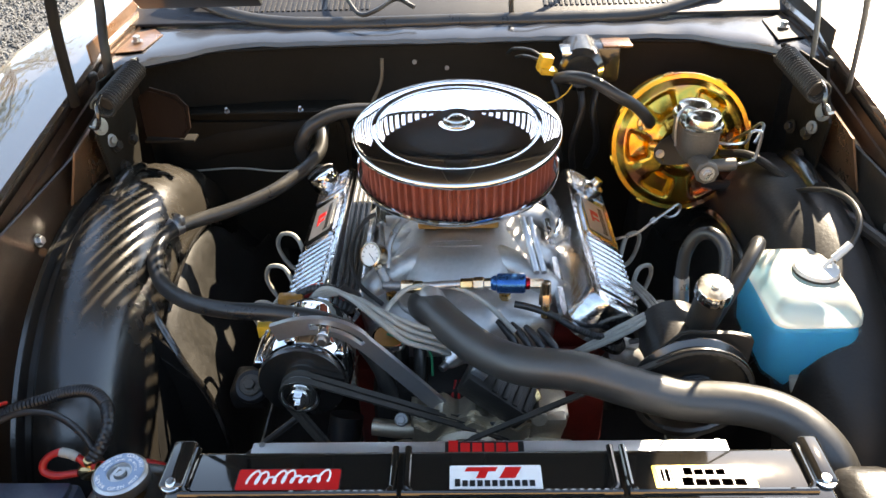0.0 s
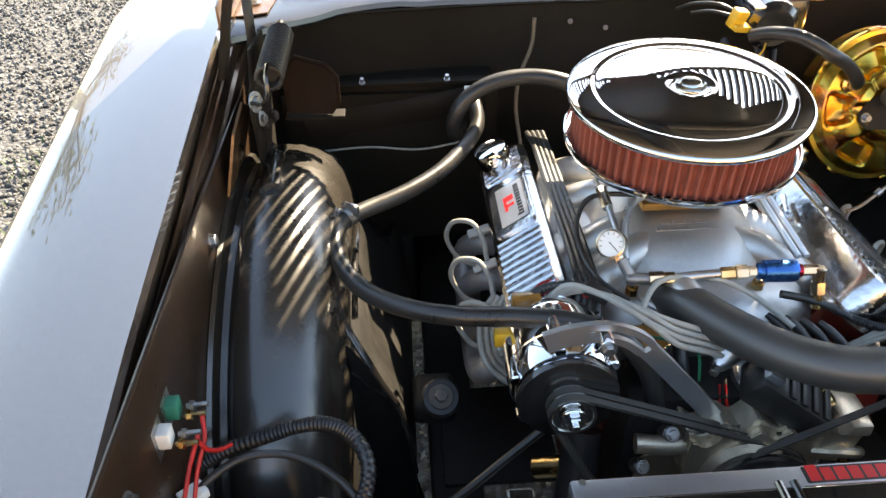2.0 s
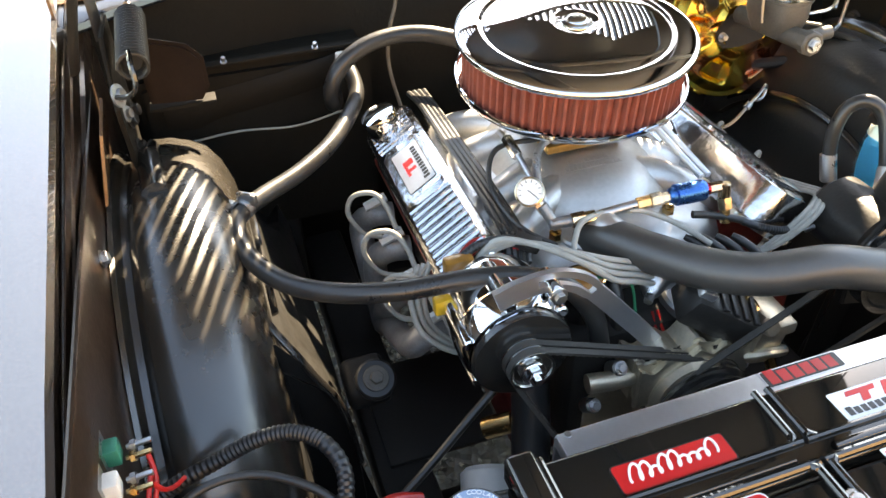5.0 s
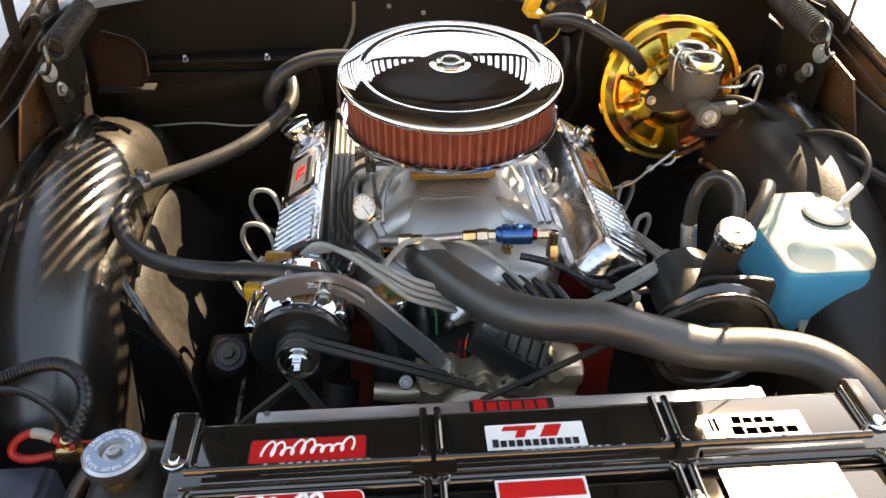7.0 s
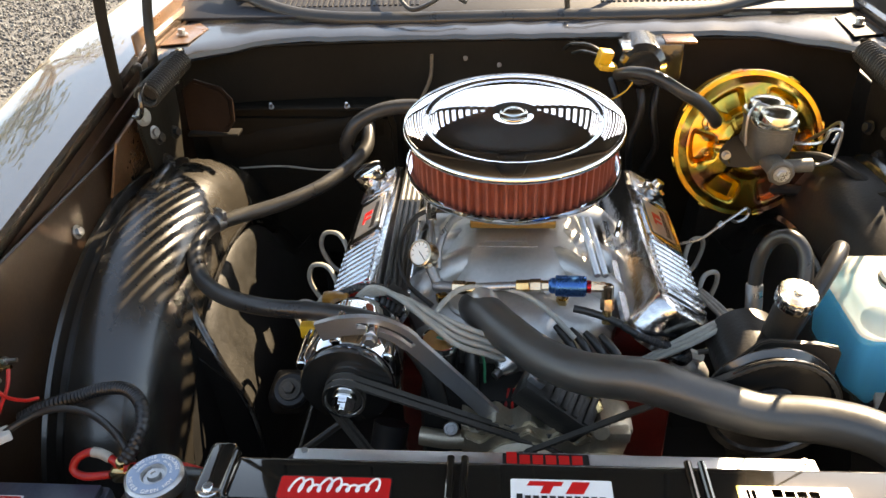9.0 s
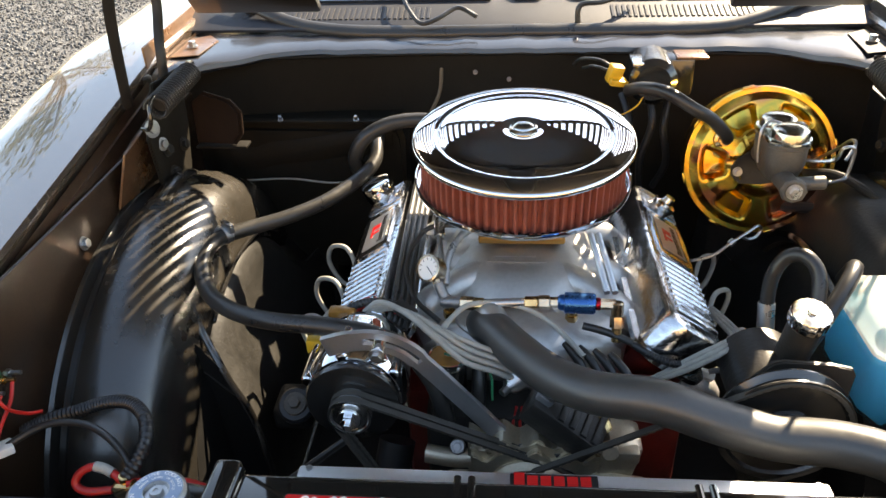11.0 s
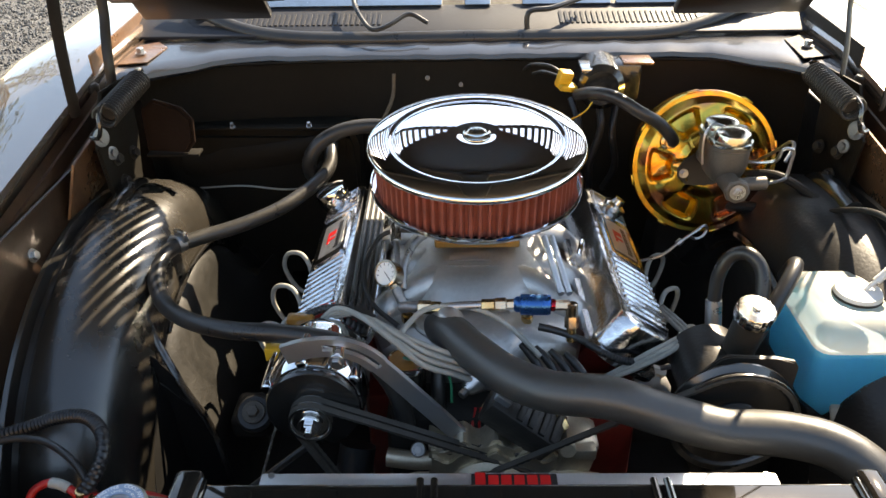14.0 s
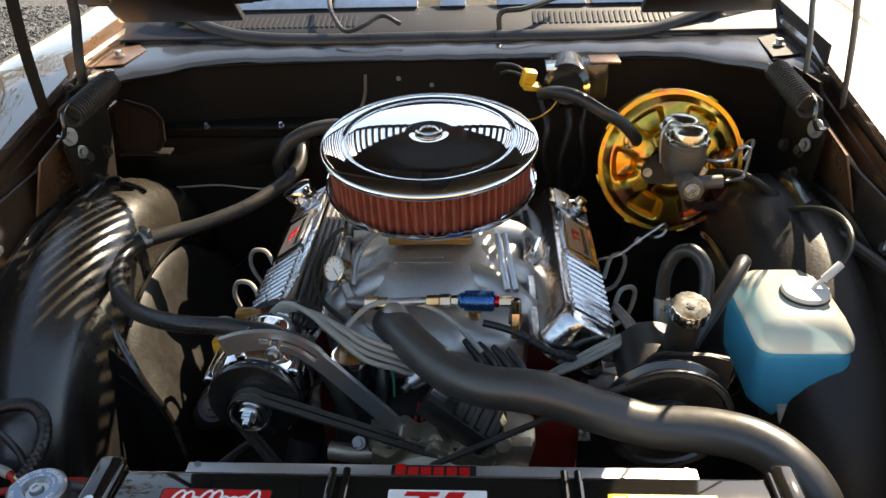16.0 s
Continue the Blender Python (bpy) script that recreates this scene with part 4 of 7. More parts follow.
def scribble(m, w, h, loops, material, parent, r=0.0016):
    """An unreadable flowing script line of the given size."""
    tall = (2.1, 1.9, 1.0, 2.0, 2.0, 1.05, 0.95, 1.0, 1.9)
    pts = []
    n = loops * 8
    for k in range(n + 1):
        u = k / n
        a = 2 * math.pi * loops * u
        y = h * 0.3 * (1 - math.cos(a)) * tall[min(int(u * loops), loops - 1) % 9] - h * 0.4 + 0.2 * h * u
        pts.append(m @ Vector((-w / 2 + w * u - 0.32 * w / loops * math.sin(a) + 0.25 * y, y, 0.0012)))
    bm = bm_new()
    tube(bm, pts, r, 6, 3)
    part("mark", bm, material, parent)


def panel_stickers(panel):
    I = Matrix.Identity(4)
    z = 0.8262
    squat = lambda marks: [(mt, [(x, y * 0.8) for x, y in o]) for mt, o in marks]
    a = sticker("sticker", "red sticker with white flowing script", (-0.152, 0.648, z), 0.12, 0.032, I, STICKER_RED, [], panel, 0.004, STICKER_BLACK)
    scribble(Matrix.Translation((-0.152, 0.6475, z)), 0.09, 0.0145, 9, STICKER_WHITE, a, 0.0014)
    sticker("sticker", "white sticker with red and black bars", (0.083, 0.649, z), 0.104, 0.035, I, STICKER_WHITE, squat([(STICKER_RED, slab(-0.035, 0.0, 0.011, 0.018, 0.003)), (STICKER_RED, slab(-0.022, -0.012, -0.001, 0.011, 0.004)), (STICKER_RED, slab(0.004, 0.022, -0.001, 0.018, 0.008))] + [(STICKER_BLACK, o) for o in word(-0.046, 0.046, -0.015, -0.005, 11, 0.0, 0.28)]), panel, 0.002)
    sticker("sticker", "yellow and white sticker with dark gold bars", (0.316, 0.648, z), 0.112, 0.034, I, STICKER_YELLOW, squat([(STICKER_WHITE, slab(-0.034, 0.0545, -0.0195, 0.0195, -0.001)), (STICKER_WHITE, slab(-0.05, -0.037, -0.014, 0.016, -0.001)), (STICKER_BLACK, slab(-0.0475, -0.0445, -0.008, 0.014)), (STICKER_OLIVE, slab(-0.0425, -0.0385, -0.008, 0.014))] + [(STICKER_OLIVE, o) for o in word(-0.022, 0.026, 0.003, 0.0135, 4, 0, 0.14)] + [(STICKER_OLIVE, o) for o in word(-0.026, 0.046, -0.0155, -0.0035, 5, 0, 0.12)]), panel, 0.002)
    a = sticker("sticker", "red sticker with white gothic bars and a black line", (-0.158, 0.5695, z), 0.128, 0.054, I, STICKER_RED, [(STICKER_BLACK, o) for o in word(-0.02, 0.04, -0.0245, -0.0195, 6)], panel, 0.008, STICKER_WHITE)
    scribble(Matrix.Translation((-0.158, 0.572, z)), 0.096, 0.023, 7, STICKER_WHITE, a, 0.0026)
    sticker("sticker", "white sticker with a red block and black bars", (0.078, 0.572, z), 0.09, 0.05, I, STICKER_WHITE, squat([(STICKER_RED, slab(-0.042, 0.042, 0.004, 0.027))] + [(STICKER_BLACK, o) for o in word(-0.04, 0.042, -0.026, -0.003, 6, 0, 0.24)]), panel, 0.001)
    sticker("sticker", "sticker with white and yellow bars and a white ring", (0.318, 0.57, z), 0.122, 0.05, I, STICKER_BLACK, [(STICKER_WHITE, o) for o in word(-0.058, -0.014, -0.013, 0.012, 2, 0.002)] + [(STICKER_YELLOW, o) for o in word(-0.012, 0.055, -0.013, 0.012, 4, 0.002)] + [(STICKER_WHITE, slab(-0.05, 0.055, -0.023, -0.019))], panel, 0.002)


def fan_shroud():
    th = thing("fan_shroud", "brushed aluminium electric fan shroud behind the radiator", "fan shroud", at=(0.08, 0.74, 0.5))
    bm = bm_new()
    box(bm, (0.0775, 0.722, 0.77), (0.6, 0.05, 0.018), 0.003)
    box(bm, (0.0775, 0.745, 0.64), (0.6, 0.004, 0.27), 0.001)
    part("sheet", bm, BRUSHED, th)
    bm = bm_new()
    for x in (-0.21, 0.365):
        cyl(bm, (x, 0.742, 0.779), (x, 0.742, 0.7805), 0.004, seg=12)
        part("rivet", bm, STEEL, th)
        bm = bm_new()
    bm.free()
    sticker("sticker", "black sticker with red block bars", (0.073, 0.7335, 0.7793), 0.102, 0.024, Matrix.Identity(4), STICKER_BLACK, [(STICKER_RED, o) for o in word(-0.045, 0.045, -0.008, 0.008, 6, 0, 0.2)] + [], th, 0.003, BRUSHED)
    rad = thing("radiator", "black aluminium radiator under the show panel", "radiator", at=(0.1, 0.62, 0.3))
    bm = bm_new()
    box(bm, (0.1, 0.64, 0.53), (0.7, 0.09, 0.5), 0.01)
    part("core", bm, BLACK_SATIN, rad)
    for s, x in ((-1, -0.34), (1, 0.52)):
        bm = bm_new()
        box(bm, (x, 0.65, 0.56), (0.09, 0.1, 0.48), 0.03, seg=4)
        part("side_tank", bm, BLACK_SATIN, rad)
    bm = bm_new()
    cyl(bm, (-0.345, 0.652, 0.79), (-0.345, 0.652, 0.822), 0.022, seg=28)
    part("filler_neck", bm, BRASS, rad)
    bm = bm_new()
    m = Matrix.Translation((-0.345, 0.652, 0.822))
    lathe(bm, [(0, -0.002), (0.0305, -0.002), (0.0315, 0.002), (0.0305, 0.012), (0.0275, 0.0145), (0.013, 0.0145), (0.0115, 0.011), (0.0075, 0.011), (0.0065, 0.016), (0.003, 0.016), (0.0025, 0.0145), (0, 0.0145)], m, 60, lambda i: 1 + 0.045 * max(0, math.cos(2 * 2 * math.pi * i / 60)) ** 6)
    cap = part("pressure_cap", bm, STEEL, rad, "zinc radiator pressure cap with a printed ring")
    bm = bm_new()
    lathe(bm, [(0.0142, 0.0148), (0.027, 0.0148), (0.027, 0.0153), (0.0142, 0.0153)], m, 48)
    part("printed_ring", bm, STICKER_BLUE, cap)
    for text, r, mid in (("ENGINE COOLANT", 0.0238, 90), ("CHECK LEVEL IN BOTTLE", 0.0178, 90), ("NEVER OPEN HOT", 0.0238, 270)):
        for k, ch in enumerate(text):
            if ch == " ":
                continue
            off = (k - (len(text) - 1) / 2) * (8.2 if "LEVEL" in text else 11)
            ang = mid - off if mid == 90 else mid + off
            rot = ang - 90 if mid == 90 else ang + 90
            lettering(ch, 0.0036 if "LEVEL" in text else 0.0062, m @ pose(r * math.cos(radians(ang)), r * math.sin(radians(ang)), 0.0154, 0, 0, rot), STICKER_WHITE, "letter", cap, 0.0003)


# ---- engine ----
def air_cleaner():
    th = thing("air_cleaner", "round chrome air cleaner with a red pleated filter", "air cleaner", at=(CX, 1.262, 0.87))
    z0 = 0.872
    m = Matrix.Translation((CX, 1.266, 0.97)) @ pose(0, 0, 0, 5.0) @ Matrix.Translation((0, 0, -0.954))
    bm = bm_new()
    lathe(bm, [(0, z0 + 0.002), (0.12, z0), (0.165, z0 + 0.002), (0.1745, z0 + 0.004), (0.1765, z0 + 0.008), (0.1765, z0 + 0.016), (0.174, z0 + 0.017), (0.173, z0 + 0.009), (0.16, z0 + 0.007), (0, z0 + 0.007)], m, 96)
    part("base_pan", bm, CHROME, th)
    bm = bm_new()
    seg = 288
    lathe(bm, [(0.166, z0 + 0.008), (0.166, z0 + 0.082)], m, seg, lambda i: (1.0, 0.996, 0.945, 0.94)[i % 4] + 0.004 * math.sin(i * 12.9898))
    part("pleated_element", bm, FILTER_RED, th, "red oiled cotton filter element")
    bm = bm_new()
    lathe(bm, [(0.158, z0 + 0.0075), (0.158, z0 + 0.081)], m, 64)
    part("inner_screen", bm, FILTER_RED, th)
    zt = z0 + 0.082
    bm = bm_new()
    lathe(bm, [(0.168, zt - 0.004), (0.1775, zt - 0.005), (0.1787, zt - 0.003), (0.1787, zt + 0.0), (0.1778, zt + 0.0028), (0.1755, zt + 0.0048), (0.171, zt + 0.0065), (0.163, zt + 0.0085), (0.154, zt + 0.0101), (0.1455, zt + 0.0111), (0.142, zt + 0.011), (0.1395, zt + 0.0092), (0.1365, zt + 0.0084), (0.1335, zt + 0.0094), (0.125, zt + 0.0108), (0.105, zt + 0.0129), (0.085, zt + 0.0144), (0.06, zt + 0.0157), (0.04, zt + 0.0162), (0.027, zt + 0.0163), (0.024, zt + 0.0148), (0, zt + 0.0148)], m, 128)
    part("lid", bm, CHROME, th, "mirror chrome lid with a rolled ring")
    bm = bm_new()
    lathe(bm, [(0, zt + 0.0149), (0.0222, zt + 0.0149), (0.0222, zt + 0.0172), (0.0195, zt + 0.0192), (0.0165, zt + 0.0186), (0.0155, zt + 0.0205), (0.012, zt + 0.023), (0.005, zt + 0.0238), (0, zt + 0.0238)], m, 48)
    nut = part("wing_nut", bm, CHROME_DULL, th)
    bm = bm_new()
    for x in (-0.005, 0.0, 0.005):
        box(bm, m @ Vector((x, 0, zt + 0.0239)), (0.0022, 0.007, 0.001))
    part("mark", bm, STICKER_BLACK, nut)


def cover_matrix(side):
    """Pose of a valve cover's top face: x along the engine to the rear, y across towards the middle, z out of the face."""
    s = side
    inner, outer = Vector((CX + s * 0.212, 0, 0.802)), Vector((CX + s * 0.292, 0, 0.748))
    mid = (inner + outer) / 2 + Vector((0, 1.252 if s < 0 else 1.237, 0))
    across = inner - outer
    return basis(mid, (0, 1, 0), across) if Vector((0, 1, 0)).cross(across).z > 0 else basis(mid, (0, -1, 0), across)
    return basis(mid, (0, 1, 0), across) if Vector((0, 1, 0)).cross(across).z > 0 else basis(mid, (0, -1, 0), across)


def valve_cover(engine, side):
    s = side
    m = cover_matrix(s)
    f = 1 if (m.to_3x3() @ Vector((1, 0, 0))).y > 0 else -1
    L, W = 0.45, 0.1
    X = lambda y: (y - 1.252) * f
    bm = bm_new()
    rows = []
    for h, g in ((-0.07, 0.016), (-0.062, 0.016), (-0.060, 0.006), (-0.012, 0.0), (-0.004, -0.003), (0.0, -0.011)):
        rows.append([m @ Vector((x, y, h)) for x, y in round_rect(L + 2 * g, W + 2 * g, 0.034 + g * 0.5, 8)])
    loft(bm, rows, closed=True, cap=True)
    cover = part("valve_cover", bm, POLISHED, engine, "polished aluminium valve cover with ribs")
    # raised plain pad round the badge
    bm = bm_new()
    prism(bm, round_rect(0.15, W - 0.026, 0.014, 4), m @ Matrix.Translation((X(1.29), 0, -0.002)), 0.007, 0.003)
    part("badge_pad", bm, POLISHED, cover)
    for k in range(10):
        bm = bm_new()
        tube(bm, [m @ Vector((X(1.2 - 0.0155 * k), -W / 2 + 0.013, 0.0)), m @ Vector((X(1.2 - 0.0155 * k), 0, 0.0005)), m @ Vector((X(1.2 - 0.0155 * k), W / 2 - 0.013, 0.0))], 0.0055, 8, 2)
        part("rib", bm, POLISHED, cover)
    for k in range(6):
        bm = bm_new()
        tube(bm, [m @ Vector((X(1.385 + 0.0125 * k), -W / 2 + 0.013, 0.0)), m @ Vector((X(1.385 + 0.0125 * k), 0, 0.0005)), m @ Vector((X(1.385 + 0.0125 * k), W / 2 - 0.013, 0.0))], 0.0042, 8, 2)
        part("rib", bm, POLISHED, cover)
    bd = m @ Matrix.Translation((X(1.288), 0.003, 0.0052)) @ pose(0, 0, 0, 0, 0, -90 * f)
    w, h = 0.052, 0.112
    ob = sticker("badge", "black framed badge with red and black bars", (0, 0, 0), h, w, bd @ pose(0, 0, 0, 0, 0, 90), BRUSHED, [(STICKER_RED, slab(-0.018, 0.006, 0.008, 0.013)), (STICKER_RED, slab(-0.009, -0.002, -0.005, 0.008)), (STICKER_RED, slab(0.007, 0.021, -0.005, 0.013, 0.0))] + [(STICKER_BLACK, o) for o in word(-0.046, 0.046, -0.018, -0.009, 11, 0, 0.3)], cover, 0.003, STICKER_BLACK)
    # hold-down tee bolts on the inner wall
    for y in ((1.25,) if s > 0 else ()):
        bm = bm_new()
        p = m @ Vector((X(y), W / 2 + 0.018, -0.062))
        nz = (m.to_3x3() @ Vector((0, 0, 1)))
        cyl(bm, p, p + nz * 0.03, 0.004, seg=10)
        a = p + nz * 0.03
        way = Vector((s * 0.25, 0.9, 0.1)).normalized() * 0.022
        cyl(bm, a - way, a + way, 0.0045, seg=10, bevel=0.001)
        part("tee_bolt", bm, CHROME, cover)
    if s < 0:
        bm = bm_new()
        b = m @ Vector((X(1.418), -0.006, 0.0))
        nz = (m.to_3x3() @ Vector((0, 0, 1)) + Vector((0, 0, 0.45))).normalized()
        mm, _ = axis_matrix(b - nz * 0.004, b + nz)
        lathe(bm, [(0, 0), (0.024, 0), (0.026, 0.004), (0.0275, 0.012), (0.03, 0.016), (0.031, 0.022), (0.031, 0.042), (0.029, 0.047), (0.022, 0.049), (0, 0.05)], mm, 40)
        part("oil_cap", bm, CHROME, cover, "chrome push-in oil filler cap")
    else:
        bm = bm_new()
        b = m @ Vector((X(1.395), 0.0, 0.0))
        nz = m.to_3x3() @ Vector((0, 0, 1))
        mm, _ = axis_matrix(b, b + nz)
        lathe(bm, [(0, 0), (0.018, 0), (0.02, 0.004), (0.022, 0.012), (0.022, 0.02), (0.012, 0.024), (0.01, 0.034), (0, 0.035)], mm, 28)
        part("breather", bm, CHROME_DULL, cover, "chrome breather fitting")
    return cover


def engine():
    th = thing("engine", "red painted V8 engine dressed in polished aluminium", "engine", at=(CX, 1.25, 0.35))
    bm = bm_new()
    box(bm, (CX, 1.27, 0.5), (0.36, 0.5, 0.3), 0.02)
    box(bm, (CX, 1.3, 0.3), (0.25, 0.4, 0.2), 0.03)
    box(bm, (0.205, 1.0, 0.6), (0.14, 0.1, 0.16), 0.02)
    part("block", bm, RED_BLOCK, th)
    for s in (-1, 1):
        bm = bm_new()
        box(bm, (CX + s * 0.205, 1.28, 0.672), (0.11, 0.44, 0.09), 0.012, Matrix.Rotation(radians(s * 34), 3, "Y"))
        part("cylinder_head", bm, RED_BLOCK, th)
        for k in range(4):
            y = 1.1 + 0.108 * k
            bm = bm_new()
            cyl(bm, (CX + s * 0.27, y, 0.64), (CX + s * 0.31, y, 0.625), 0.009, seg=6)
            part("spark_plug", bm, WHITE_PLASTIC, th)
        valve_cover(th, s)
        # exhaust pipes
        for k in range(4):
            y = 1.1 + 0.108 * k
            bm = bm_new()
            tube(bm, [(CX + s * 0.26, y, 0.60), (CX + s * 0.295, y + 0.005, 0.6), (CX + s * 0.315, y + 0.04, 0.55), (CX + s * 0.312, 1.3 + 0.03 * k, 0.45), (CX + s * 0.3, 1.42, 0.33)], 0.022, 14, 6)
            part("exhaust_pipe", bm, HEADER, th, "dull gray coated exhaust header pipe")
    # intake manifold: plenum, eight runners, valley cover
    bm = bm_new()
    sec = []
    for y, w, zt in ((1.02, 0.10, 0.735), (1.045, 0.15, 0.755), (1.08, 0.165, 0.762), (1.16, 0.17, 0.768), (1.3, 0.17, 0.768), (1.45, 0.165, 0.765), (1.49, 0.15, 0.74)):
        sec.append([Vector((CX - w, y, 0.66)), Vector((CX - w, y, zt - 0.035)), Vector((CX - w + 0.03, y, zt - 0.012)), Vector((CX, y, zt)), Vector((CX + w - 0.03, y, zt - 0.012)), Vector((CX + w, y, zt - 0.035)), Vector((CX + w, y, 0.66))])
    loft(bm, sec)
    bm.faces.new([v for v in bm.verts if abs(v.co.y - 1.02) < 1e-6])
    mani = part("intake_manifold", bm, CAST_ALU, th, "satin cast aluminium dual plane intake manifold")
    bm = bm_new()
    sec = []
    for y, w, z in ((1.09, 0.06, 0.772), (1.11, 0.085, 0.788), (1.14, 0.095, 0.8), (1.175, 0.098, 0.806), (1.2, 0.1, 0.812), (1.3, 0.1, 0.815), (1.36, 0.09, 0.812), (1.38, 0.07, 0.79)):
        sec.append([Vector((CX + u * w, y, z - (0.06 if abs(u) > 1.15 else 0.022 * abs(u) ** 4))) for u in (-1.3, -1.12, -1.0, -0.7, -0.35, 0, 0.35, 0.7, 1.0, 1.12, 1.3)])
    loft(bm, sec)
    part("plenum", bm, CAST_ALU, mani)
    for s in (-1, 1):
        for y0, y1, z0 in ((1.17, 1.11, 0.774), (1.22, 1.2, 0.776), (1.3, 1.33, 0.778), (1.36, 1.43, 0.775)):
            bm = bm_new()
            tube(bm, [(CX + s * 0.05, y0, z0), (CX + s * 0.1, (y0 + y1) / 2, z0 - 0.006), (CX + s * 0.15, y1, z0 - 0.03), (CX + s * 0.185, y1, z0 - 0.07)], 0.027, 14, 6, flat=0.95)
            part("runner", bm, CAST_ALU, mani)
    m = pose(CX - 0.01, 1.167, 0.806, 14, 0, 0)
    for x0, x1, y0, y1, n in ((-0.035, 0.035, 0.0, 0.008, 8), (-0.045, 0.05, -0.012, -0.006, 14)):
        for o in word(x0, x1, y0, y1, n, 0.001, 0.3):
            bm = bm_new()
            prism(bm, o, m, 0.0016)
            part("raised_mark", bm, CAST_ALU, mani)
    # carburettor under the air cleaner
    carb = thing("carburetor", "four barrel carburetor on a gold spacer", "carburetor", at=(CX, 1.27, 0.815))
    bm = bm_new()
    box(bm, (CX, 1.265, 0.822), (0.14, 0.15, 0.014), 0.004)
    part("spacer", bm, GOLD_GASKET, carb, "gold colored spacer plate")
    bm = bm_new()
    box(bm, (CX, 1.265, 0.852), (0.13, 0.15, 0.046), 0.008)
    cyl(bm, (CX, 1.262, 0.86), (CX, 1.262, 0.888), 0.064, seg=32)
    part("body", bm, DARK_ALU, carb)
    bm = bm_new()
    box(bm, (CX - 0.085, 1.23, 0.845), (0.03, 0.04, 0.02), 0.004)
    part("linkage", bm, DARK_ALU, carb)
    bm = bm_new()
    box(bm, (CX + 0.075, 1.186, 0.855), (0.035, 0.012, 0.012), 0.003)
    part("fuel_log", bm, BLUE_ANOD, carb, "blue anodized fitting")
    # timing cover, water pump
    # front block painted black, not red, to keep the gap behind the pulleys dark
    bm = bm_new()
    box(bm, (CX + 0.0, 0.985, 0.55), (0.28, 0.1, 0.26), 0.025)
    part("front_block", bm, BLACK_MATTE, th)
    bm = bm_new()
    wav = []
    for k in range(40):
        x = -0.075 + 0.19 * k / 39
        wav.append((x, 0.666 + 0.009 * math.cos(k * 2 * math.pi * 4 / 39) + 0.012 * math.sin(k / 39 * 3.1)))
    prism(bm, [(-0.075, 0.6)] + wav + [(0.115, 0.6)], basis((CX, 0.93, 0), (1, 0, 0), (0, 0, 1)), 0.045, 0.004)
    prism(bm, [(x * 0.93, z - 0.012) for x, z in [(-0.075, 0.6)] + wav + [(0.115, 0.6)]], basis((CX, 0.885, 0), (1, 0, 0), (0, 0, 1)), 0.008, 0.002)
    box(bm, (CX + 0.0, 0.965, 0.5), (0.24, 0.08, 0.16), 0.025)
    cyl(bm, (CX + 0.01, 0.99, 0.6), (CX + 0.01, 0.865, 0.6), 0.06, seg=32, bevel=0.008)
    tube(bm, [(CX - 0.05, 0.9, 0.64), (CX - 0.09, 0.895, 0.64), (CX - 0.135, 0.9, 0.642)], 0.0135, 16, 4)
    cover = part("timing_cover", bm, WARM_ALU, th, "cast aluminium timing cover and water pump")
    for p in ((-0.09, 0.897, 0.668), (-0.045, 0.896, 0.667), (0.0, 0.894, 0.668), (0.05, 0.893, 0.666), (0.09, 0.895, 0.655), (-0.12, 0.9, 0.6), (0.12, 0.9, 0.6)):
        bm = bm_new()
        cyl(bm, (p[0] + CX, p[1] + 0.02, p[2] - 0.03), (p[0] + CX, p[1] - 0.002, p[2] - 0.006), 0.011, seg=16, bevel=0.002)
        hexbolt(bm, (p[0] + CX, p[1] - 0.002, p[2] - 0.006), (0, -0.7, 0.6), 0.0065, 0.008)
        part("bolt", bm, BLACK_GLOSS if abs(p[0]) < 0.08 else STEEL, cover)
    bm = bm_new()
    box(bm, (CX + 0.13, 0.9, 0.655), (0.05, 0.06, 0.085), 0.01, Matrix.Rotation(radians(12), 3, "Y"))
    cyl(bm, (CX + 0.115, 0.875, 0.69), (CX + 0.115, 0.86, 0.695), 0.012, seg=20, bevel=0.002)
    box(bm, (CX + 0.14, 0.87, 0.685), (0.03, 0.02, 0.02), 0.004)
    tube(bm, [(CX + 0.1, 0.88, 0.63), (CX + 0.12, 0.868, 0.64), (CX + 0.15, 0.868, 0.635), (CX + 0.165, 0.88, 0.62)], 0.008, 10)
    part("fuel_pump_boss", bm, WARM_ALU, th, "gold tinted aluminium bracket")
    # water neck
    bm = bm_new()
    tube(bm, [(-0.015, 1.08, 0.74), (-0.012, 1.065, 0.765), (-0.004, 1.045, 0.778), (0.006, 1.022, 0.772)], 0.022, 16, 5)
    cyl(bm, (-0.014, 1.085, 0.74), (-0.014, 1.083, 0.758), 0.048, seg=28, bevel=0.003)
    part("water_neck", bm, CAST_ALU, th)
    for p in ((-0.068, 1.07, 0.758), (0.117, 1.075, 0.75)):
        bm = bm_new()
        cyl(bm, p, (p[0], p[1], p[2] + 0.012), 0.0095, seg=6)
        cyl(bm, (p[0], p[1], p[2] + 0.012), (p[0], p[1], p[2] + 0.02), 0.007, seg=12, bevel=0.001)
        part("brass_sensor", bm, BRASS, th)
    # dark vertical tube beside the pump, breather stack with an amber top
    bm = bm_new()
    tube(bm, [(-0.02, 0.99, 0.74), (-0.02, 0.965, 0.7), (-0.022, 0.95, 0.64), (-0.02, 0.95, 0.58)], 0.011, 12)
    part("drain_tube", bm, RUBBER, th)
    flt = thing("oil_filler", "black canister with a chrome rim and amber top", "canister", at=(-0.065, 0.985, 0.69))
    bm = bm_new()
    cyl(bm, (-0.065, 0.985, 0.69), (-0.065, 0.985, 0.742), 0.027, seg=28)
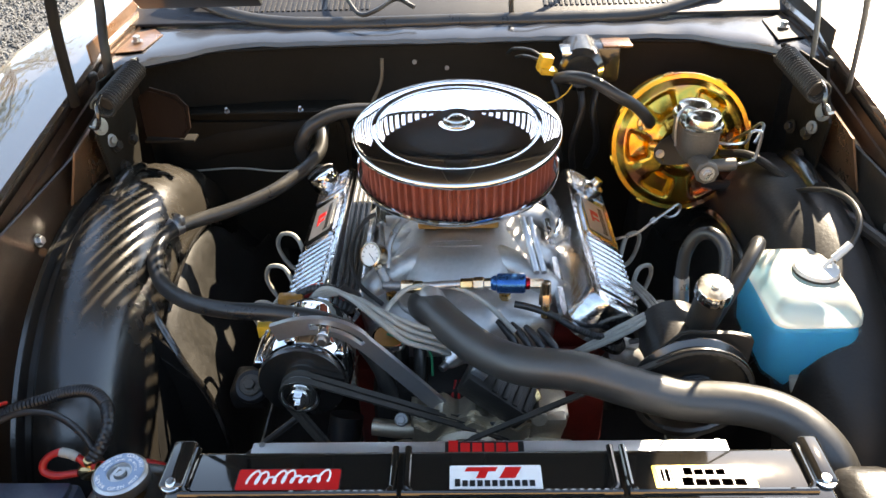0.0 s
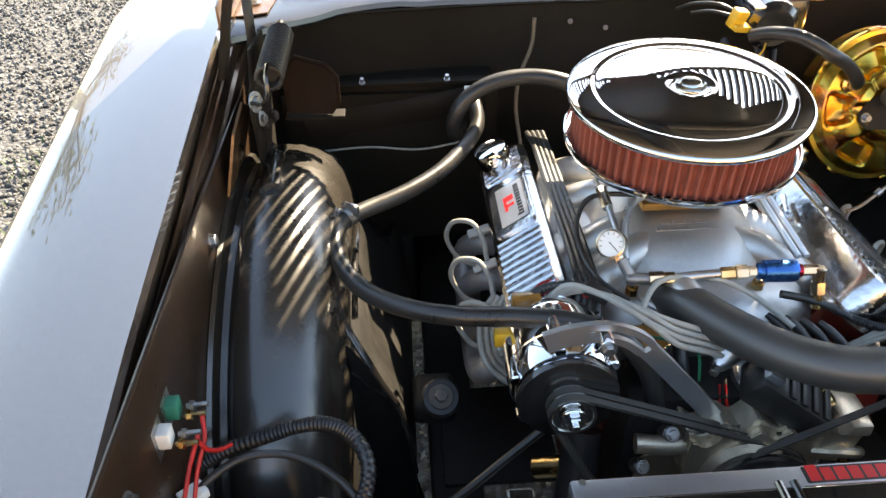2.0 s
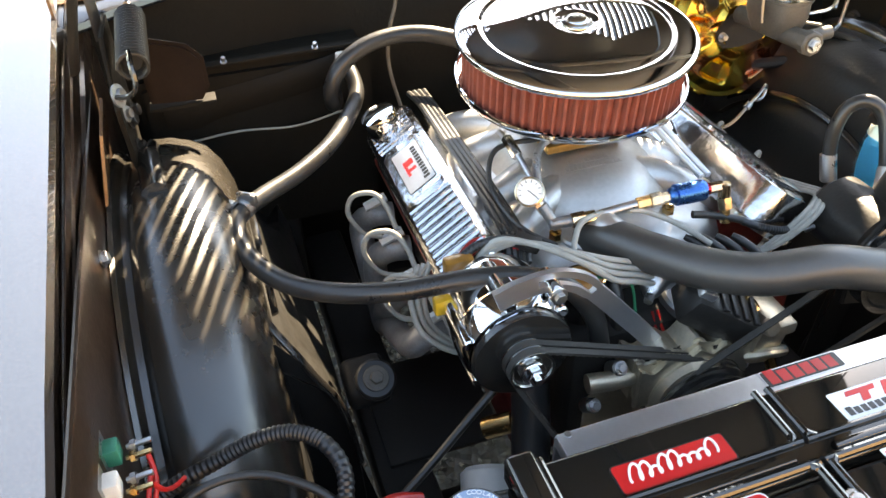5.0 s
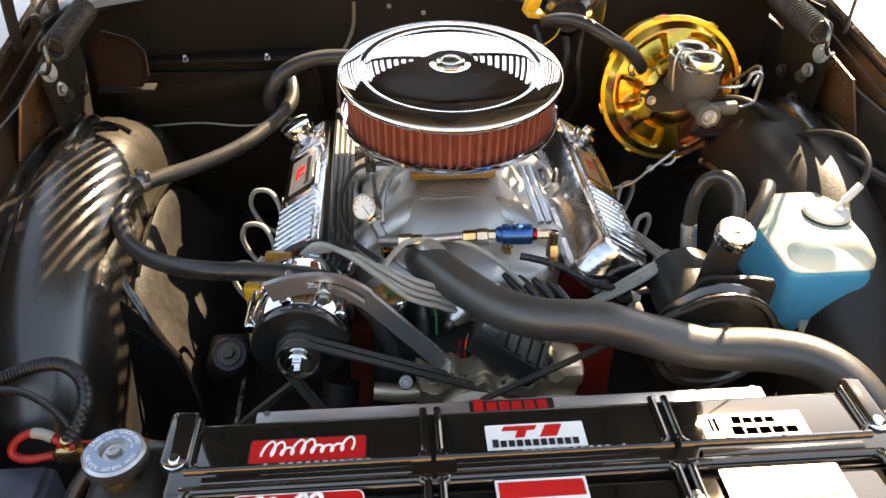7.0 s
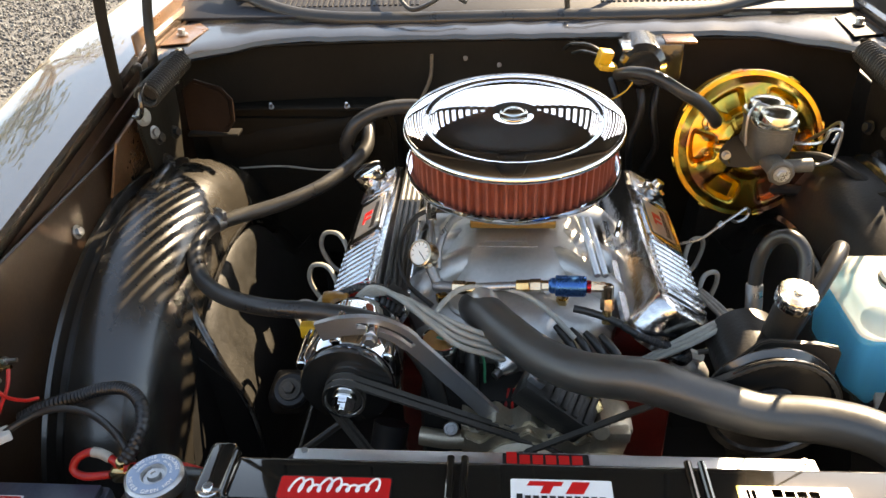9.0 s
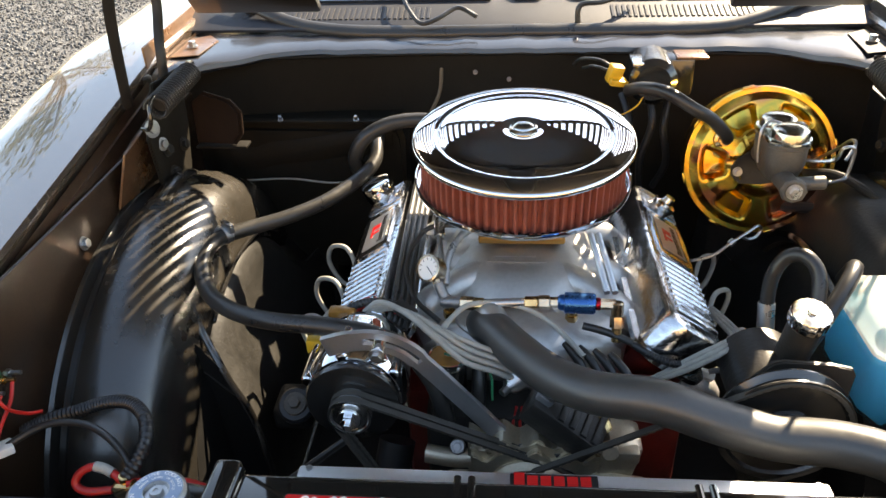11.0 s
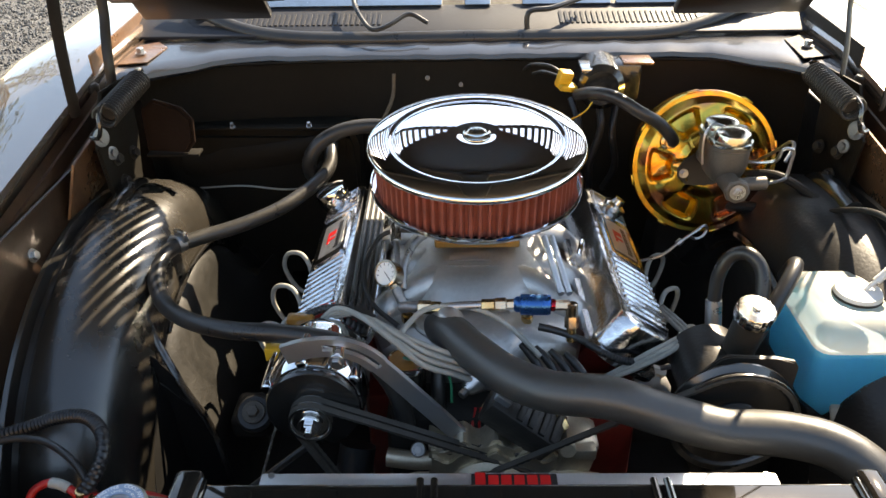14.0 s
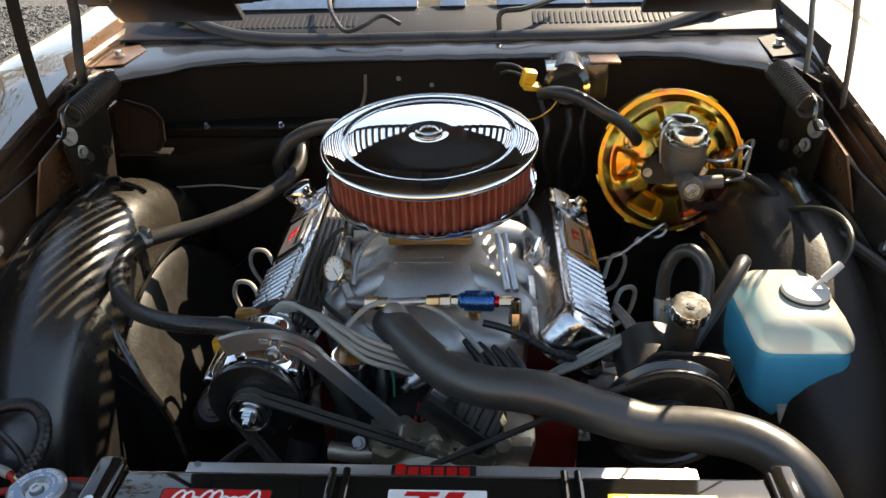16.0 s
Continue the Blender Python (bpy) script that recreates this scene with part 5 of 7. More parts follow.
    part("canister", bm, BLACK_GLOSS, flt)
    bm = bm_new()
    lathe(bm, [(0.0255, 0.742), (0.029, 0.742), (0.0295, 0.748), (0.0285, 0.752), (0.0255, 0.752)], Matrix.Translation((-0.065, 0.985, 0)), 32)
    part("rim", bm, CHROME, flt)
    bm = bm_new()
    cyl(bm, (-0.065, 0.985, 0.742), (-0.065, 0.985, 0.7515), 0.0262, seg=28)
    part("top", bm, COPPER_TOP, flt, "amber resin top")


def distributor():
    th = thing("distributor", "black electronic distributor with a steel vacuum canister", "distributor", at=(0.07, 0.95, 0.66))
    bm = bm_new()
    mm, _ = axis_matrix((0.056, 0.994, 0.73), (0.018, 0.95, 0.719))
    lathe(bm, [(0, 0), (0.014, 0.0), (0.026, 0.008), (0.03, 0.016), (0.03, 0.02), (0.022, 0.026), (0.012, 0.05), (0.007, 0.055), (0.006, 0.066), (0, 0.067)], mm, 36)
    part("vacuum_canister", bm, STEEL, th, "zinc steel vacuum canister")
    bm = bm_new()
    rot = basis((0, 0, 0), (0.8, -0.25, -0.5), (0.35, 0.9, 0.15)).to_3x3()
    box(bm, (0.1, 0.912, 0.705), (0.11, 0.06, 0.05), 0.006, rot)
    for k in range(4):
        box(bm, Vector((0.1, 0.912, 0.705)) + rot @ Vector((-0.012 + 0.018 * k, 0.0, 0.0265)), (0.01, 0.054, 0.006), 0.002, rot)
    part("coil_body", bm, BLACK_SATIN, th)
    bm = bm_new()
    box(bm, Vector((0.1, 0.912, 0.705)) + rot @ Vector((-0.044, -0.004, 0.029)), (0.024, 0.032, 0.014), 0.003, rot)
    part("connector_cap", bm, BRUSHED, th, "bright metal connector cap")
    bm = bm_new()
    cyl(bm, (0.09, 0.98, 0.62), (0.1, 0.965, 0.69), 0.036, 0.045, seg=28, bevel=0.004)
    part("housing", bm, DARK_ALU, th)
    bm = bm_new()
    box(bm, (0.13, 0.895, 0.66), (0.045, 0.008, 0.035), 0.002, rot)
    part("bracket", bm, NICKEL, th)


def pulley_ring(bm, c, r, w, grooves=1):
    """A belt pulley round the y axis, with a vee groove for each belt."""
    m = Matrix.Translation(c) @ pose(0, 0, 0, 90, 0, 0)
    prof = [(0, -0.002), (r * 0.45, -0.002), (r * 0.5, 0.004), (r * 0.86, 0.004), (r * 0.9, 0.0)]
    step = w / grooves
    for g in range(grooves):
        z = g * step
        prof += [(r, z), (r, z + step * 0.12), (r - 0.008, z + step * 0.38), (r - 0.008, z + step * 0.62), (r, z + step * 0.88)]
    prof += [(r, w), (r * 0.9, w), (r * 0.86, w - 0.004), (r * 0.4, w - 0.004), (r * 0.36, w + 0.004), (0, w + 0.004)]
    return lathe(bm, prof, m, 48)


def belt(bm, wheels, y, w=0.0095, th=0.006):
    """A vee belt round wheels (x, z, radius), given clockwise as seen from the front, in the plane y; its inside is notched."""
    n = len(wheels)
    turns = []
    for i in range(n):
        (x0, z0, r0), (x1, z1, r1) = wheels[i], wheels[(i + 1) % n]
        way = math.atan2(z1 - z0, x1 - x0)
        turns.append(way + math.acos((r0 - r1) / math.hypot(x1 - x0, z1 - z0)))
    loop = []
    for i in range(n):
        x, z, r = wheels[i]
        t0, t1 = turns[i - 1], turns[i]
        while t1 > t0:
            t1 -= 2 * math.pi
        for k in range(17):
            t = t0 + (t1 - t0) * k / 16
            d = Vector((math.cos(t), math.sin(t)))
            loop.append((Vector((x, z)) + d * r, d))
    fine = []
    for (p, d), (q, e) in zip(loop, loop[1:] + loop[:1]):
        m = max(1, round((q - p).length / 0.005))
        fine += [(p.lerp(q, k / m), d.lerp(e, k / m)) for k in range(m)]
    sec = []
    for k, (p, d) in enumerate(fine + fine[:1]):
        o, i = p + d * th * 0.35, p - d * th * (0.65 if k % 2 else 0.4)
        sec.append([Vector((o.x, y - w / 2, o.y)), Vector((o.x, y + w / 2, o.y)), Vector((i.x, y + w / 2 * 0.7, i.y)), Vector((i.x, y - w / 2 * 0.7, i.y))])
    return loft(bm, sec, closed=True)


ALT = (-0.19, 0.735)
PUMP = (0.07, 0.578)
STEER = (0.372, 0.742)
CRANK = (0.05, 0.36)


def alternator():
    x, z = ALT
    th = thing("alternator", "chrome alternator with a black fan and twin pulley", "alternator", at=(x, 0.95, z - 0.07))
    m = pose(x, 1.0, z, 90, 0, 0)
    bm = bm_new()
    lathe(bm, [(0, -0.035), (0.035, -0.035), (0.055, -0.03), (0.066, -0.02), (0.07, -0.008), (0.0705, 0.0), (0.0705, 0.035), (0.072, 0.036), (0.072, 0.05), (0.0705, 0.051), (0.0705, 0.078), (0.066, 0.088), (0.05, 0.094), (0, 0.094)], m, 64)
    body = part("case", bm, CHROME, th)
    for k in range(10):
        a = 2 * math.pi * k / 10
        bm = bm_new()
        box(bm, m @ Vector((0.055 * math.cos(a), 0.055 * math.sin(a), 0.0915)), (0.012, 0.03, 0.008), 0.002, m.to_3x3() @ Matrix.Rotation(a, 3, "Z"))
        part("vent_web", bm, CHROME, body)
    for a in (35, 100, 160, 220, 300):
        bm = bm_new()
        c, sn = math.cos(radians(a)), math.sin(radians(a))
        cyl(bm, (x + 0.069 * c, 1.0, z + 0.069 * sn), (x + 0.069 * c, 0.912, z + 0.069 * sn), 0.0085, seg=14, bevel=0.002)
        part("through_bolt_boss", bm, CHROME, body)
    bm = bm_new()
    tube(bm, [(x + 0.03, 0.93, z + 0.055), (x + 0.036, 0.925, z + 0.075), (x + 0.04, 0.92, z + 0.092)], 0.012, 12, 4)
    cyl(bm, (x + 0.04, 0.94, z + 0.088), (x + 0.04, 0.895, z + 0.088), 0.01, seg=18, bevel=0.002)
    part("adjusting_ear", bm, CHROME, body)
    bm = bm_new()
    hexbolt(bm, (x + 0.04, 0.895, z + 0.088), (0, -1, 0), 0.0075, 0.008)
    part("bolt", bm, STEEL, body)
    bm = bm_new()
    mf = pose(x, 0.905, z, 90, 0, 0)
    lathe(bm, [(0, 0.004), (0.0645, 0.004), (0.066, 0.0), (0.066, 0.003), (0.064, 0.008), (0.03, 0.01), (0, 0.01)], mf, 56)
    fan = part("fan", bm, BLACK_GLOSS, th, "black pressed cooling fan")
    for k in range(12):
        a = 2 * math.pi * k / 12
        bm = bm_new()
        box(bm, mf @ Vector((0.05 * math.cos(a), 0.05 * math.sin(a), -0.005)), (0.024, 0.002, 0.014), 0, mf.to_3x3() @ Matrix.Rotation(a + 0.35, 3, "Z"))
        part("blade", bm, BLACK_GLOSS, fan)
    bm = bm_new()
    pulley_ring(bm, (x, 0.895, z), 0.0295, 0.026, 2)
    pul = part("pulley", bm, CHROME_DULL, th, "chrome twin groove pulley")
    bm = bm_new()
    cyl(bm, (x, 0.87, z), (x, 0.865, z), 0.0165, seg=28, bevel=0.001)
    cyl(bm, (x, 0.866, z), (x, 0.856, z), 0.0115, seg=6, bevel=0.0015)
    cyl(bm, (x, 0.856, z), (x, 0.85, z), 0.006, seg=14, bevel=0.001)
    part("nut", bm, CHROME, pul)
    bm = bm_new()
    box(bm, (x - 0.035, 1.035, z + 0.045), (0.04, 0.02, 0.03), 0.004)
    part("amber_cover", bm, COPPER_TOP, th, "amber terminal cover")
    # slotted adjusting bracket
    br = thing("alternator_bracket", "curved chrome alternator bracket with an adjusting slot", "bracket", at=(-0.1, 0.9, 0.7))
    line = curve_points([Vector((-0.222, 0.822, 0)), Vector((-0.19, 0.832, 0)), Vector((-0.15, 0.834, 0)), Vector((-0.115, 0.82, 0)), Vector((-0.085, 0.79, 0)), Vector((-0.05, 0.748, 0)), Vector((-0.02, 0.712, 0)), Vector((0.01, 0.674, 0))], 6)
    left, right = [], []
    for i, p in enumerate(line):
        d = (line[min(i + 1, len(line) - 1)] - line[max(0, i - 1)]).normalized()
        nn = Vector((-d.y, d.x, 0))
        wd = 0.0145 if i < 22 else 0.0125
        left.append(p + nn * wd)
        right.append(p - nn * wd)
    bm = bm_new()
    strip = lambda a, b, y0, y1: loft(bm, [[Vector((p.x, y0, p.y)), Vector((p.x, y1, p.y)), Vector((q.x, y1, q.y)), Vector((q.x, y0, q.y))] for p, q in zip(a, b)], closed=True, cap=True)
    s0, s1 = 9, 22
    mix = lambda k: [a.lerp(b, k) for a, b in zip(left, right)]
    strip(left[:s0 + 1], right[:s0 + 1], 0.908, 0.916)
    strip(left[s0:s1 + 1], mix(0.33)[s0:s1 + 1], 0.908, 0.916)
    strip(mix(0.67)[s0:s1 + 1], right[s0:s1 + 1], 0.908, 0.916)
    strip(left[s1:], right[s1:], 0.908, 0.916)
    part("plate", bm, BRUSHED, br)


def belts_and_pulleys():
    bm = bm_new()
    belt(bm, [(*ALT, 0.028), (*PUMP, 0.07), (*CRANK, 0.08)], 0.876)
    single("drive_belt", bm, BELT_RUBBER, "black ribbed drive belt round the alternator pulley", "belt", "drive belts")
    bm = bm_new()
    belt(bm, [(*ALT, 0.028), (*PUMP, 0.07), (*CRANK, 0.08)], 0.889)
    single("drive_belt", bm, BELT_RUBBER, "black ribbed drive belt round the alternator pulley", "belt", "drive belts")
    bm = bm_new()
    belt(bm, [(*PUMP, 0.07), (*STEER, 0.08)][::-1], 0.863)
    single("drive_belt", bm, BELT_RUBBER, "black drive belt to the power steering pulley", "belt", "drive belts")
    bm = bm_new()
    pulley_ring(bm, (PUMP[0], 0.9, PUMP[1]), 0.074, 0.062, 3)
    single("water_pump_pulley", bm, BLACK_GLOSS, "gloss black water pump pulley with grooves", "pulley")
    bm = bm_new()
    pulley_ring(bm, (CRANK[0], 0.9, CRANK[1]), 0.085, 0.062, 3)
    single("crank_pulley", bm, BLACK_GLOSS, "gloss black crankshaft pulley low on the engine", "pulley")
    sp = thing("steering_pump_pulley", "gloss black power steering pulley", "pulley", at=(STEER[0], 0.85, STEER[1] - 0.09))
    bm = bm_new()
    pulley_ring(bm, (STEER[0], 0.885, STEER[1]), 0.085, 0.024, 1)
    part("wheel", bm, BLACK_GLOSS, sp)
    bm = bm_new()
    hexbolt(bm, (STEER[0], 0.859, STEER[1]), (0, -1, 0), 0.011, 0.012)
    part("hub_nut", bm, STEEL, sp)


def steering_pump():
    th = thing("power_steering_pump", "black power steering pump with a chrome filler cap", "power steering pump", at=(0.38, 0.95, 0.66))
    bm = bm_new()
    m = basis((0.365, 0.905, 0.755), (1, 0, 0), (0, 0, 1))
    prism(bm, [(-0.05, -0.1), (0.03, -0.12), (0.088, -0.08), (0.092, 0.05), (0.086, 0.06), (0.06, 0.066), (0.0, 0.07), (-0.012, 0.066), (-0.03, 0.045), (-0.06, 0.0)], m, 0.006, 0.002)
    part("bracket_plate", bm, BLACK_SATIN, th)
    bm = bm_new()
    cyl(bm, (0.375, 0.912, 0.735), (0.375, 1.03, 0.735), 0.052, seg=36, bevel=0.01)
    part("reservoir", bm, BLACK_SATIN, th)
    bm = bm_new()
    cyl(bm, (0.4, 0.96, 0.79), (0.402, 0.945, 0.855), 0.022, seg=28)
    part("filler_neck", bm, BLACK_SATIN, th)
    bm = bm_new()
    mm, _ = axis_matrix((0.402, 0.945, 0.853), (0.403, 0.937, 0.885))
    lathe(bm, [(0, 0), (0.0255, 0.0), (0.0262, 0.003), (0.0262, 0.017), (0.0245, 0.0195), (0.006, 0.0198), (0.005, 0.022), (0, 0.0222)], mm, 72, lambda i: 1.0 if i % 4 < 2 else 0.965)
    part("filler_cap", bm, CHROME_DULL, th, "ribbed chrome filler cap")
    # looped hose with crimped ends
    h = thing("power_steering_hose", "looped black hose with crimped steel ends", "hose", at=(0.42, 1.05, 0.75))
    bm = bm_new()
    tube(bm, [(0.405, 1.07, 0.745), (0.403, 1.085, 0.79), (0.405, 1.09, 0.83), (0.418, 1.09, 0.86), (0.437, 1.075, 0.872), (0.452, 1.055, 0.855), (0.45, 1.03, 0.815), (0.435, 1.0, 0.775), (0.42, 0.985, 0.745)], 0.0105, 14)
    part("hose", bm, RUBBER, h)
    for p, q in (((0.4045, 1.07, 0.742), (0.403, 1.086, 0.785)), ((0.44, 1.01, 0.795), (0.425, 0.992, 0.765))):
        bm = bm_new()
        cyl(bm, p, q, 0.0125, seg=18, bevel=0.002)
        part("crimp", bm, STEEL, h)
    bm = bm_new()
    tube(bm, [(0.425, 0.985, 0.77), (0.462, 1.02, 0.81), (0.498, 1.06, 0.842), (0.518, 1.095, 0.842), (0.522, 1.125, 0.8)], 0.0115, 14)
    single("return_hose", bm, RUBBER_RIB, "braided black rubber return hose", "hose")
    bm = bm_new()
    tube(bm, [(0.31, 1.0, 0.72), (0.34, 1.0, 0.73), (0.37, 1.03, 0.735), (0.4, 1.06, 0.73)], 0.004, 8)
    single("hard_line", bm, STEEL, "thin bent steel fluid line", "fluid line")


def hoses():
    up = thing("upper_radiator_hose", "thick black molded upper radiator hose", "hose", at=(0.2, 0.85, 0.7))
    bm = bm_new()
    tube(bm, [(-0.016, 1.066, 0.748), (-0.011, 1.045, 0.762), (0.004, 1.02, 0.77), (0.03, 0.98, 0.772), (0.075, 0.92, 0.778), (0.13, 0.875, 0.788), (0.2, 0.85, 0.8), (0.27, 0.835, 0.785), (0.34, 0.822, 0.772), (0.41, 0.805, 0.78), (0.46, 0.782, 0.782), (0.495, 0.75, 0.77), (0.514, 0.72, 0.745), (0.522, 0.69, 0.7)], 0.028, 24, 8)
    part("hose", bm, HOSE_RUBBER, up)
    for p, q in (((0.518, 0.704, 0.724), (0.521, 0.693, 0.704)),):
        bm = bm_new()
        cyl(bm, p, q, 0.031, seg=28)
        part("hose_clamp", bm, STEEL, up)
    bm = bm_new()
    tube(bm, [(-0.145, 0.965, 0.6), (-0.16, 0.92, 0.53), (-0.19, 0.86, 0.46), (-0.25, 0.78, 0.42), (-0.3, 0.72, 0.4)], 0.028, 20, 8)
    single("lower_radiator_hose", bm, RUBBER_RIB, "thick black ribbed lower radiator hose", "hose")
    hh = thing("heater_hose", "black rubber heater hose held by a clamp", "hose", "heater hoses", (-0.4, 1.2, 0.75))
    bm = bm_new()
    tube(bm, [(-0.25, 1.59, 0.84), (-0.245, 1.55, 0.835), (-0.25, 1.49, 0.81), (-0.31, 1.4, 0.79), (-0.38, 1.33, 0.785), (-0.45, 1.28, 0.785), (-0.483, 1.245, 0.787), (-0.492, 1.2, 0.785), (-0.48, 1.145, 0.78), (-0.445, 1.085, 0.778), (-0.39, 1.035, 0.785), (-0.32, 1.0, 0.795), (-0.24, 0.985, 0.8), (-0.17, 0.972, 0.797), (-0.12, 0.955, 0.785), (-0.095, 0.94, 0.765), (-0.075, 0.93, 0.73), (-0.065, 0.925, 0.68)], 0.0135, 18, 8)
    part("hose", bm, RUBBER, hh)
    bm = bm_new()
    d = Vector((0.03, 0.04, 0)).normalized()
    c = Vector((-0.476, 1.258, 0.787))
    mm, _ = axis_matrix(c - d * 0.007, c + d * 0.007)
    lathe(bm, [(0.0145, 0), (0.0165, 0), (0.0165, 0.014), (0.0145, 0.014), (0.0145, 0)], mm, 24)
    box(bm, c + Vector((0.008, -0.004, 0.019)), (0.03, 0.018, 0.009), 0.002, mm.to_3x3())
    box(bm, c + Vector((-0.018, 0.004, 0.008)), (0.022, 0.008, 0.02), 0.002, mm.to_3x3())
    part("clamp", bm, STEEL, hh, "steel worm drive hose clamp")
    bm = bm_new()
    box(bm, (-0.252, 1.575, 0.842), (0.022, 0.01, 0.034), 0.003)
    part("tag", bm, WHITE_PLASTIC, hh, "small white paper tag")
    bm = bm_new()
    tube(bm, [(-0.27, 1.6, 0.775), (-0.275, 1.56, 0.775), (-0.285, 1.525, 0.79), (-0.285, 1.515, 0.825), (-0.26, 1.52, 0.862), (-0.21, 1.53, 0.885), (-0.15, 1.535, 0.89), (-0.09, 1.52, 0.885), (-0.03, 1.5, 0.86), (0.0, 1.48, 0.8)], 0.0145, 18, 8)
    single("heater_hose", bm, RUBBER, "black rubber heater hose curving behind the air cleaner", "hose", "heater hoses")
    bm = bm_new()
    tube(bm, [(-0.12, 1.67, 0.95), (-0.125, 1.66, 0.9), (-0.15, 1.63, 0.85), (-0.16, 1.6, 0.8), (-0.155, 1.55, 0.74)], 0.0038, 8)
    single("ground_strap", bm, STRAP_TAN, "thin tan braided ground strap", "strap")


def brake_booster():
    """Zinc plated booster with six pressed windows, and the master cylinder on it."""
    th = thing("brake_booster", "yellow zinc plated brake booster with pressed ribs", "brake booster", at=(0.477, 1.52, 0.72))
    c = Vector((0.488, 1.475, 0.832))
    n = Vector((-0.03, -1, 0.26)).normalized()
    m = basis(c, (1, 0, 0), Vector((0, 0.26, 1)))
    if (m.to_3x3() @ Vector((0, 0, 1))).dot(n) < 0:
        m = basis(c, (-1, 0, 0), Vector((0, 0.26, 1)))
    sx = 1 if (m.to_3x3() @ Vector((1, 0, 0))).x > 0 else -1

    def height(r, a):
        h = 0.034 - 0.016 * (r / 0.125) ** 2
        if r > 0.117:
            h = 0.034 - 0.016 - (r - 0.117) * 1.2
        # six window-like hollows between the ribs
        k = a / (math.pi / 3) + 0.5
        u = abs(k - math.floor(k) - 0.5) * 2
        if 0.066 < r < 0.114:
            w = min(1, max(0, (0.62 - u) / 0.2)) * min(1, (r - 0.066) / 0.011) * min(1, (0.114 - r) / 0.011)
            h -= 0.015 * w * w * (3 - 2 * w)
        if r < 0.06:
            h += 0.006 * min(1, (0.06 - r) / 0.01)
        # raised lobes of the hub between the hollows
        for lobe in (30, 150, 205, 335):
            g = math.hypot(r * math.cos(a) - 0.072 * math.cos(radians(lobe)), r * math.sin(a) - 0.072 * math.sin(radians(lobe)))
            w = min(1, max(0, (0.03 - g) / 0.008))
            h += 0.007 * w * w * (3 - 2 * w)
        return h

    bm = bm_new()
    seg, rad = 144, [0.0, 0.02, 0.04, 0.05, 0.055, 0.06, 0.064, 0.066, 0.0685, 0.071, 0.074, 0.077, 0.083, 0.09, 0.097, 0.103, 0.106, 0.109, 0.1115, 0.114, 0.117, 0.122, 0.127, 0.13]
    rings = []
    for r in rad[1:]:
        rings.append([bm.verts.new(m @ Vector((r * math.cos(2 * math.pi * i / seg), r * math.sin(2 * math.pi * i / seg), height(r, 2 * math.pi * i / seg)))) for i in range(seg)])
    mid = bm.verts.new(m @ Vector((0, 0, height(0, 0))))
    for i in range(seg):
        bm.faces.new((mid, rings[0][i], rings[0][(i + 1) % seg]))
    for a, b in zip(rings, rings[1:]):
        for i in range(seg):
            bm.faces.new((a[i], a[(i + 1) % seg], b[(i + 1) % seg], b[i]))
    lathe(bm, [(0.127, 0.004), (0.137, 0.004), (0.139, 0.0), (0.139, -0.008), (0.136, -0.012), (0.134, -0.05), (0.11, -0.085), (0.05, -0.1), (0, -0.1)], m, 96)
    part("shell", bm, ZINC, th)
    for k in range(8):
        a = 2 * math.pi * (k + 0.3) / 8
        bm = bm_new()
        box(bm, m @ Vector((0.139 * math.cos(a), 0.139 * math.sin(a), -0.002)), (0.006, 0.022, 0.014), 0.002, m.to_3x3() @ Matrix.Rotation(a, 3, "Z"))
        part("rim_tab", bm, ZINC, th)
    bm = bm_new()
    p = m @ Vector((-sx * 0.075, 0.045, 0.024))
    mm, _ = axis_matrix(p, p + n)
    lathe(bm, [(0, 0), (0.019, 0), (0.018, 0.008), (0.012, 0.01), (0.011, 0.016), (0, 0.017)], mm, 28)
    part("check_valve", bm, BRASS, th, "orange brass vacuum check valve")
    for x, y in ((-0.05, -0.012), (0.05, -0.01)):
        bm = bm_new()
        q = m @ Vector((sx * x, y, 0.0435))
        hexbolt(bm, q, n, 0.006, 0.012)
        part("stud_nut", bm, STEEL, th)
    bm = bm_new()
    prism(bm, [(sx * x, y) for x, y in ((-0.06, -0.02), (-0.062, -0.004), (-0.048, 0.016), (-0.03, 0.026), (0.02, 0.03), (0.045, 0.016), (0.056, -0.008), (0.04, -0.028), (-0.01, -0.036), (-0.045, -0.034))][::sx], m @ Matrix.Translation((0, 0, 0.0395)), 0.004, 0.0015)
    part("mount_plate", bm, BLACK_SATIN, th)
    # master cylinder
    mc = thing("master_cylinder", "cast iron brake master cylinder with a zinc lid and wire bail", "master cylinder", at=(0.484, 1.35, 0.84))
    bm = bm_new()
    cyl(bm, (0.474, 1.44, 0.868), (0.47, 1.25, 0.886), 0.0165, seg=28, bevel=0.003)
    cyl(bm, (0.472, 1.262, 0.885), (0.47, 1.243, 0.8865), 0.021, seg=8, bevel=0.003)
    cyl(bm, (0.475, 1.272, 0.886), (0.527, 1.272, 0.889), 0.0115, seg=20, bevel=0.002)
    tilt = Euler((radians(-4), 0, 0)).to_matrix()
    loft(bm, [[Vector((0.474, 1.348, 0.9)) + tilt @ Vector((x * f, y * f, z)) for x, y in round_rect(0.064, 0.116, 0.026, 6)] for f, z in ((0.72, -0.03), (0.9, -0.012), (1.0, 0.004), (1.0, 0.03), (1.06, 0.032), (1.06, 0.037))], closed=True, cap=True)
    part("casting", bm, CAST_IRON, mc)
    bm = bm_new()
    hexbolt(bm, (0.47, 1.243, 0.8865), (0, -1, 0.09), 0.009, 0.009)
    part("end_bolt", bm, STEEL, mc)
    bm = bm_new()
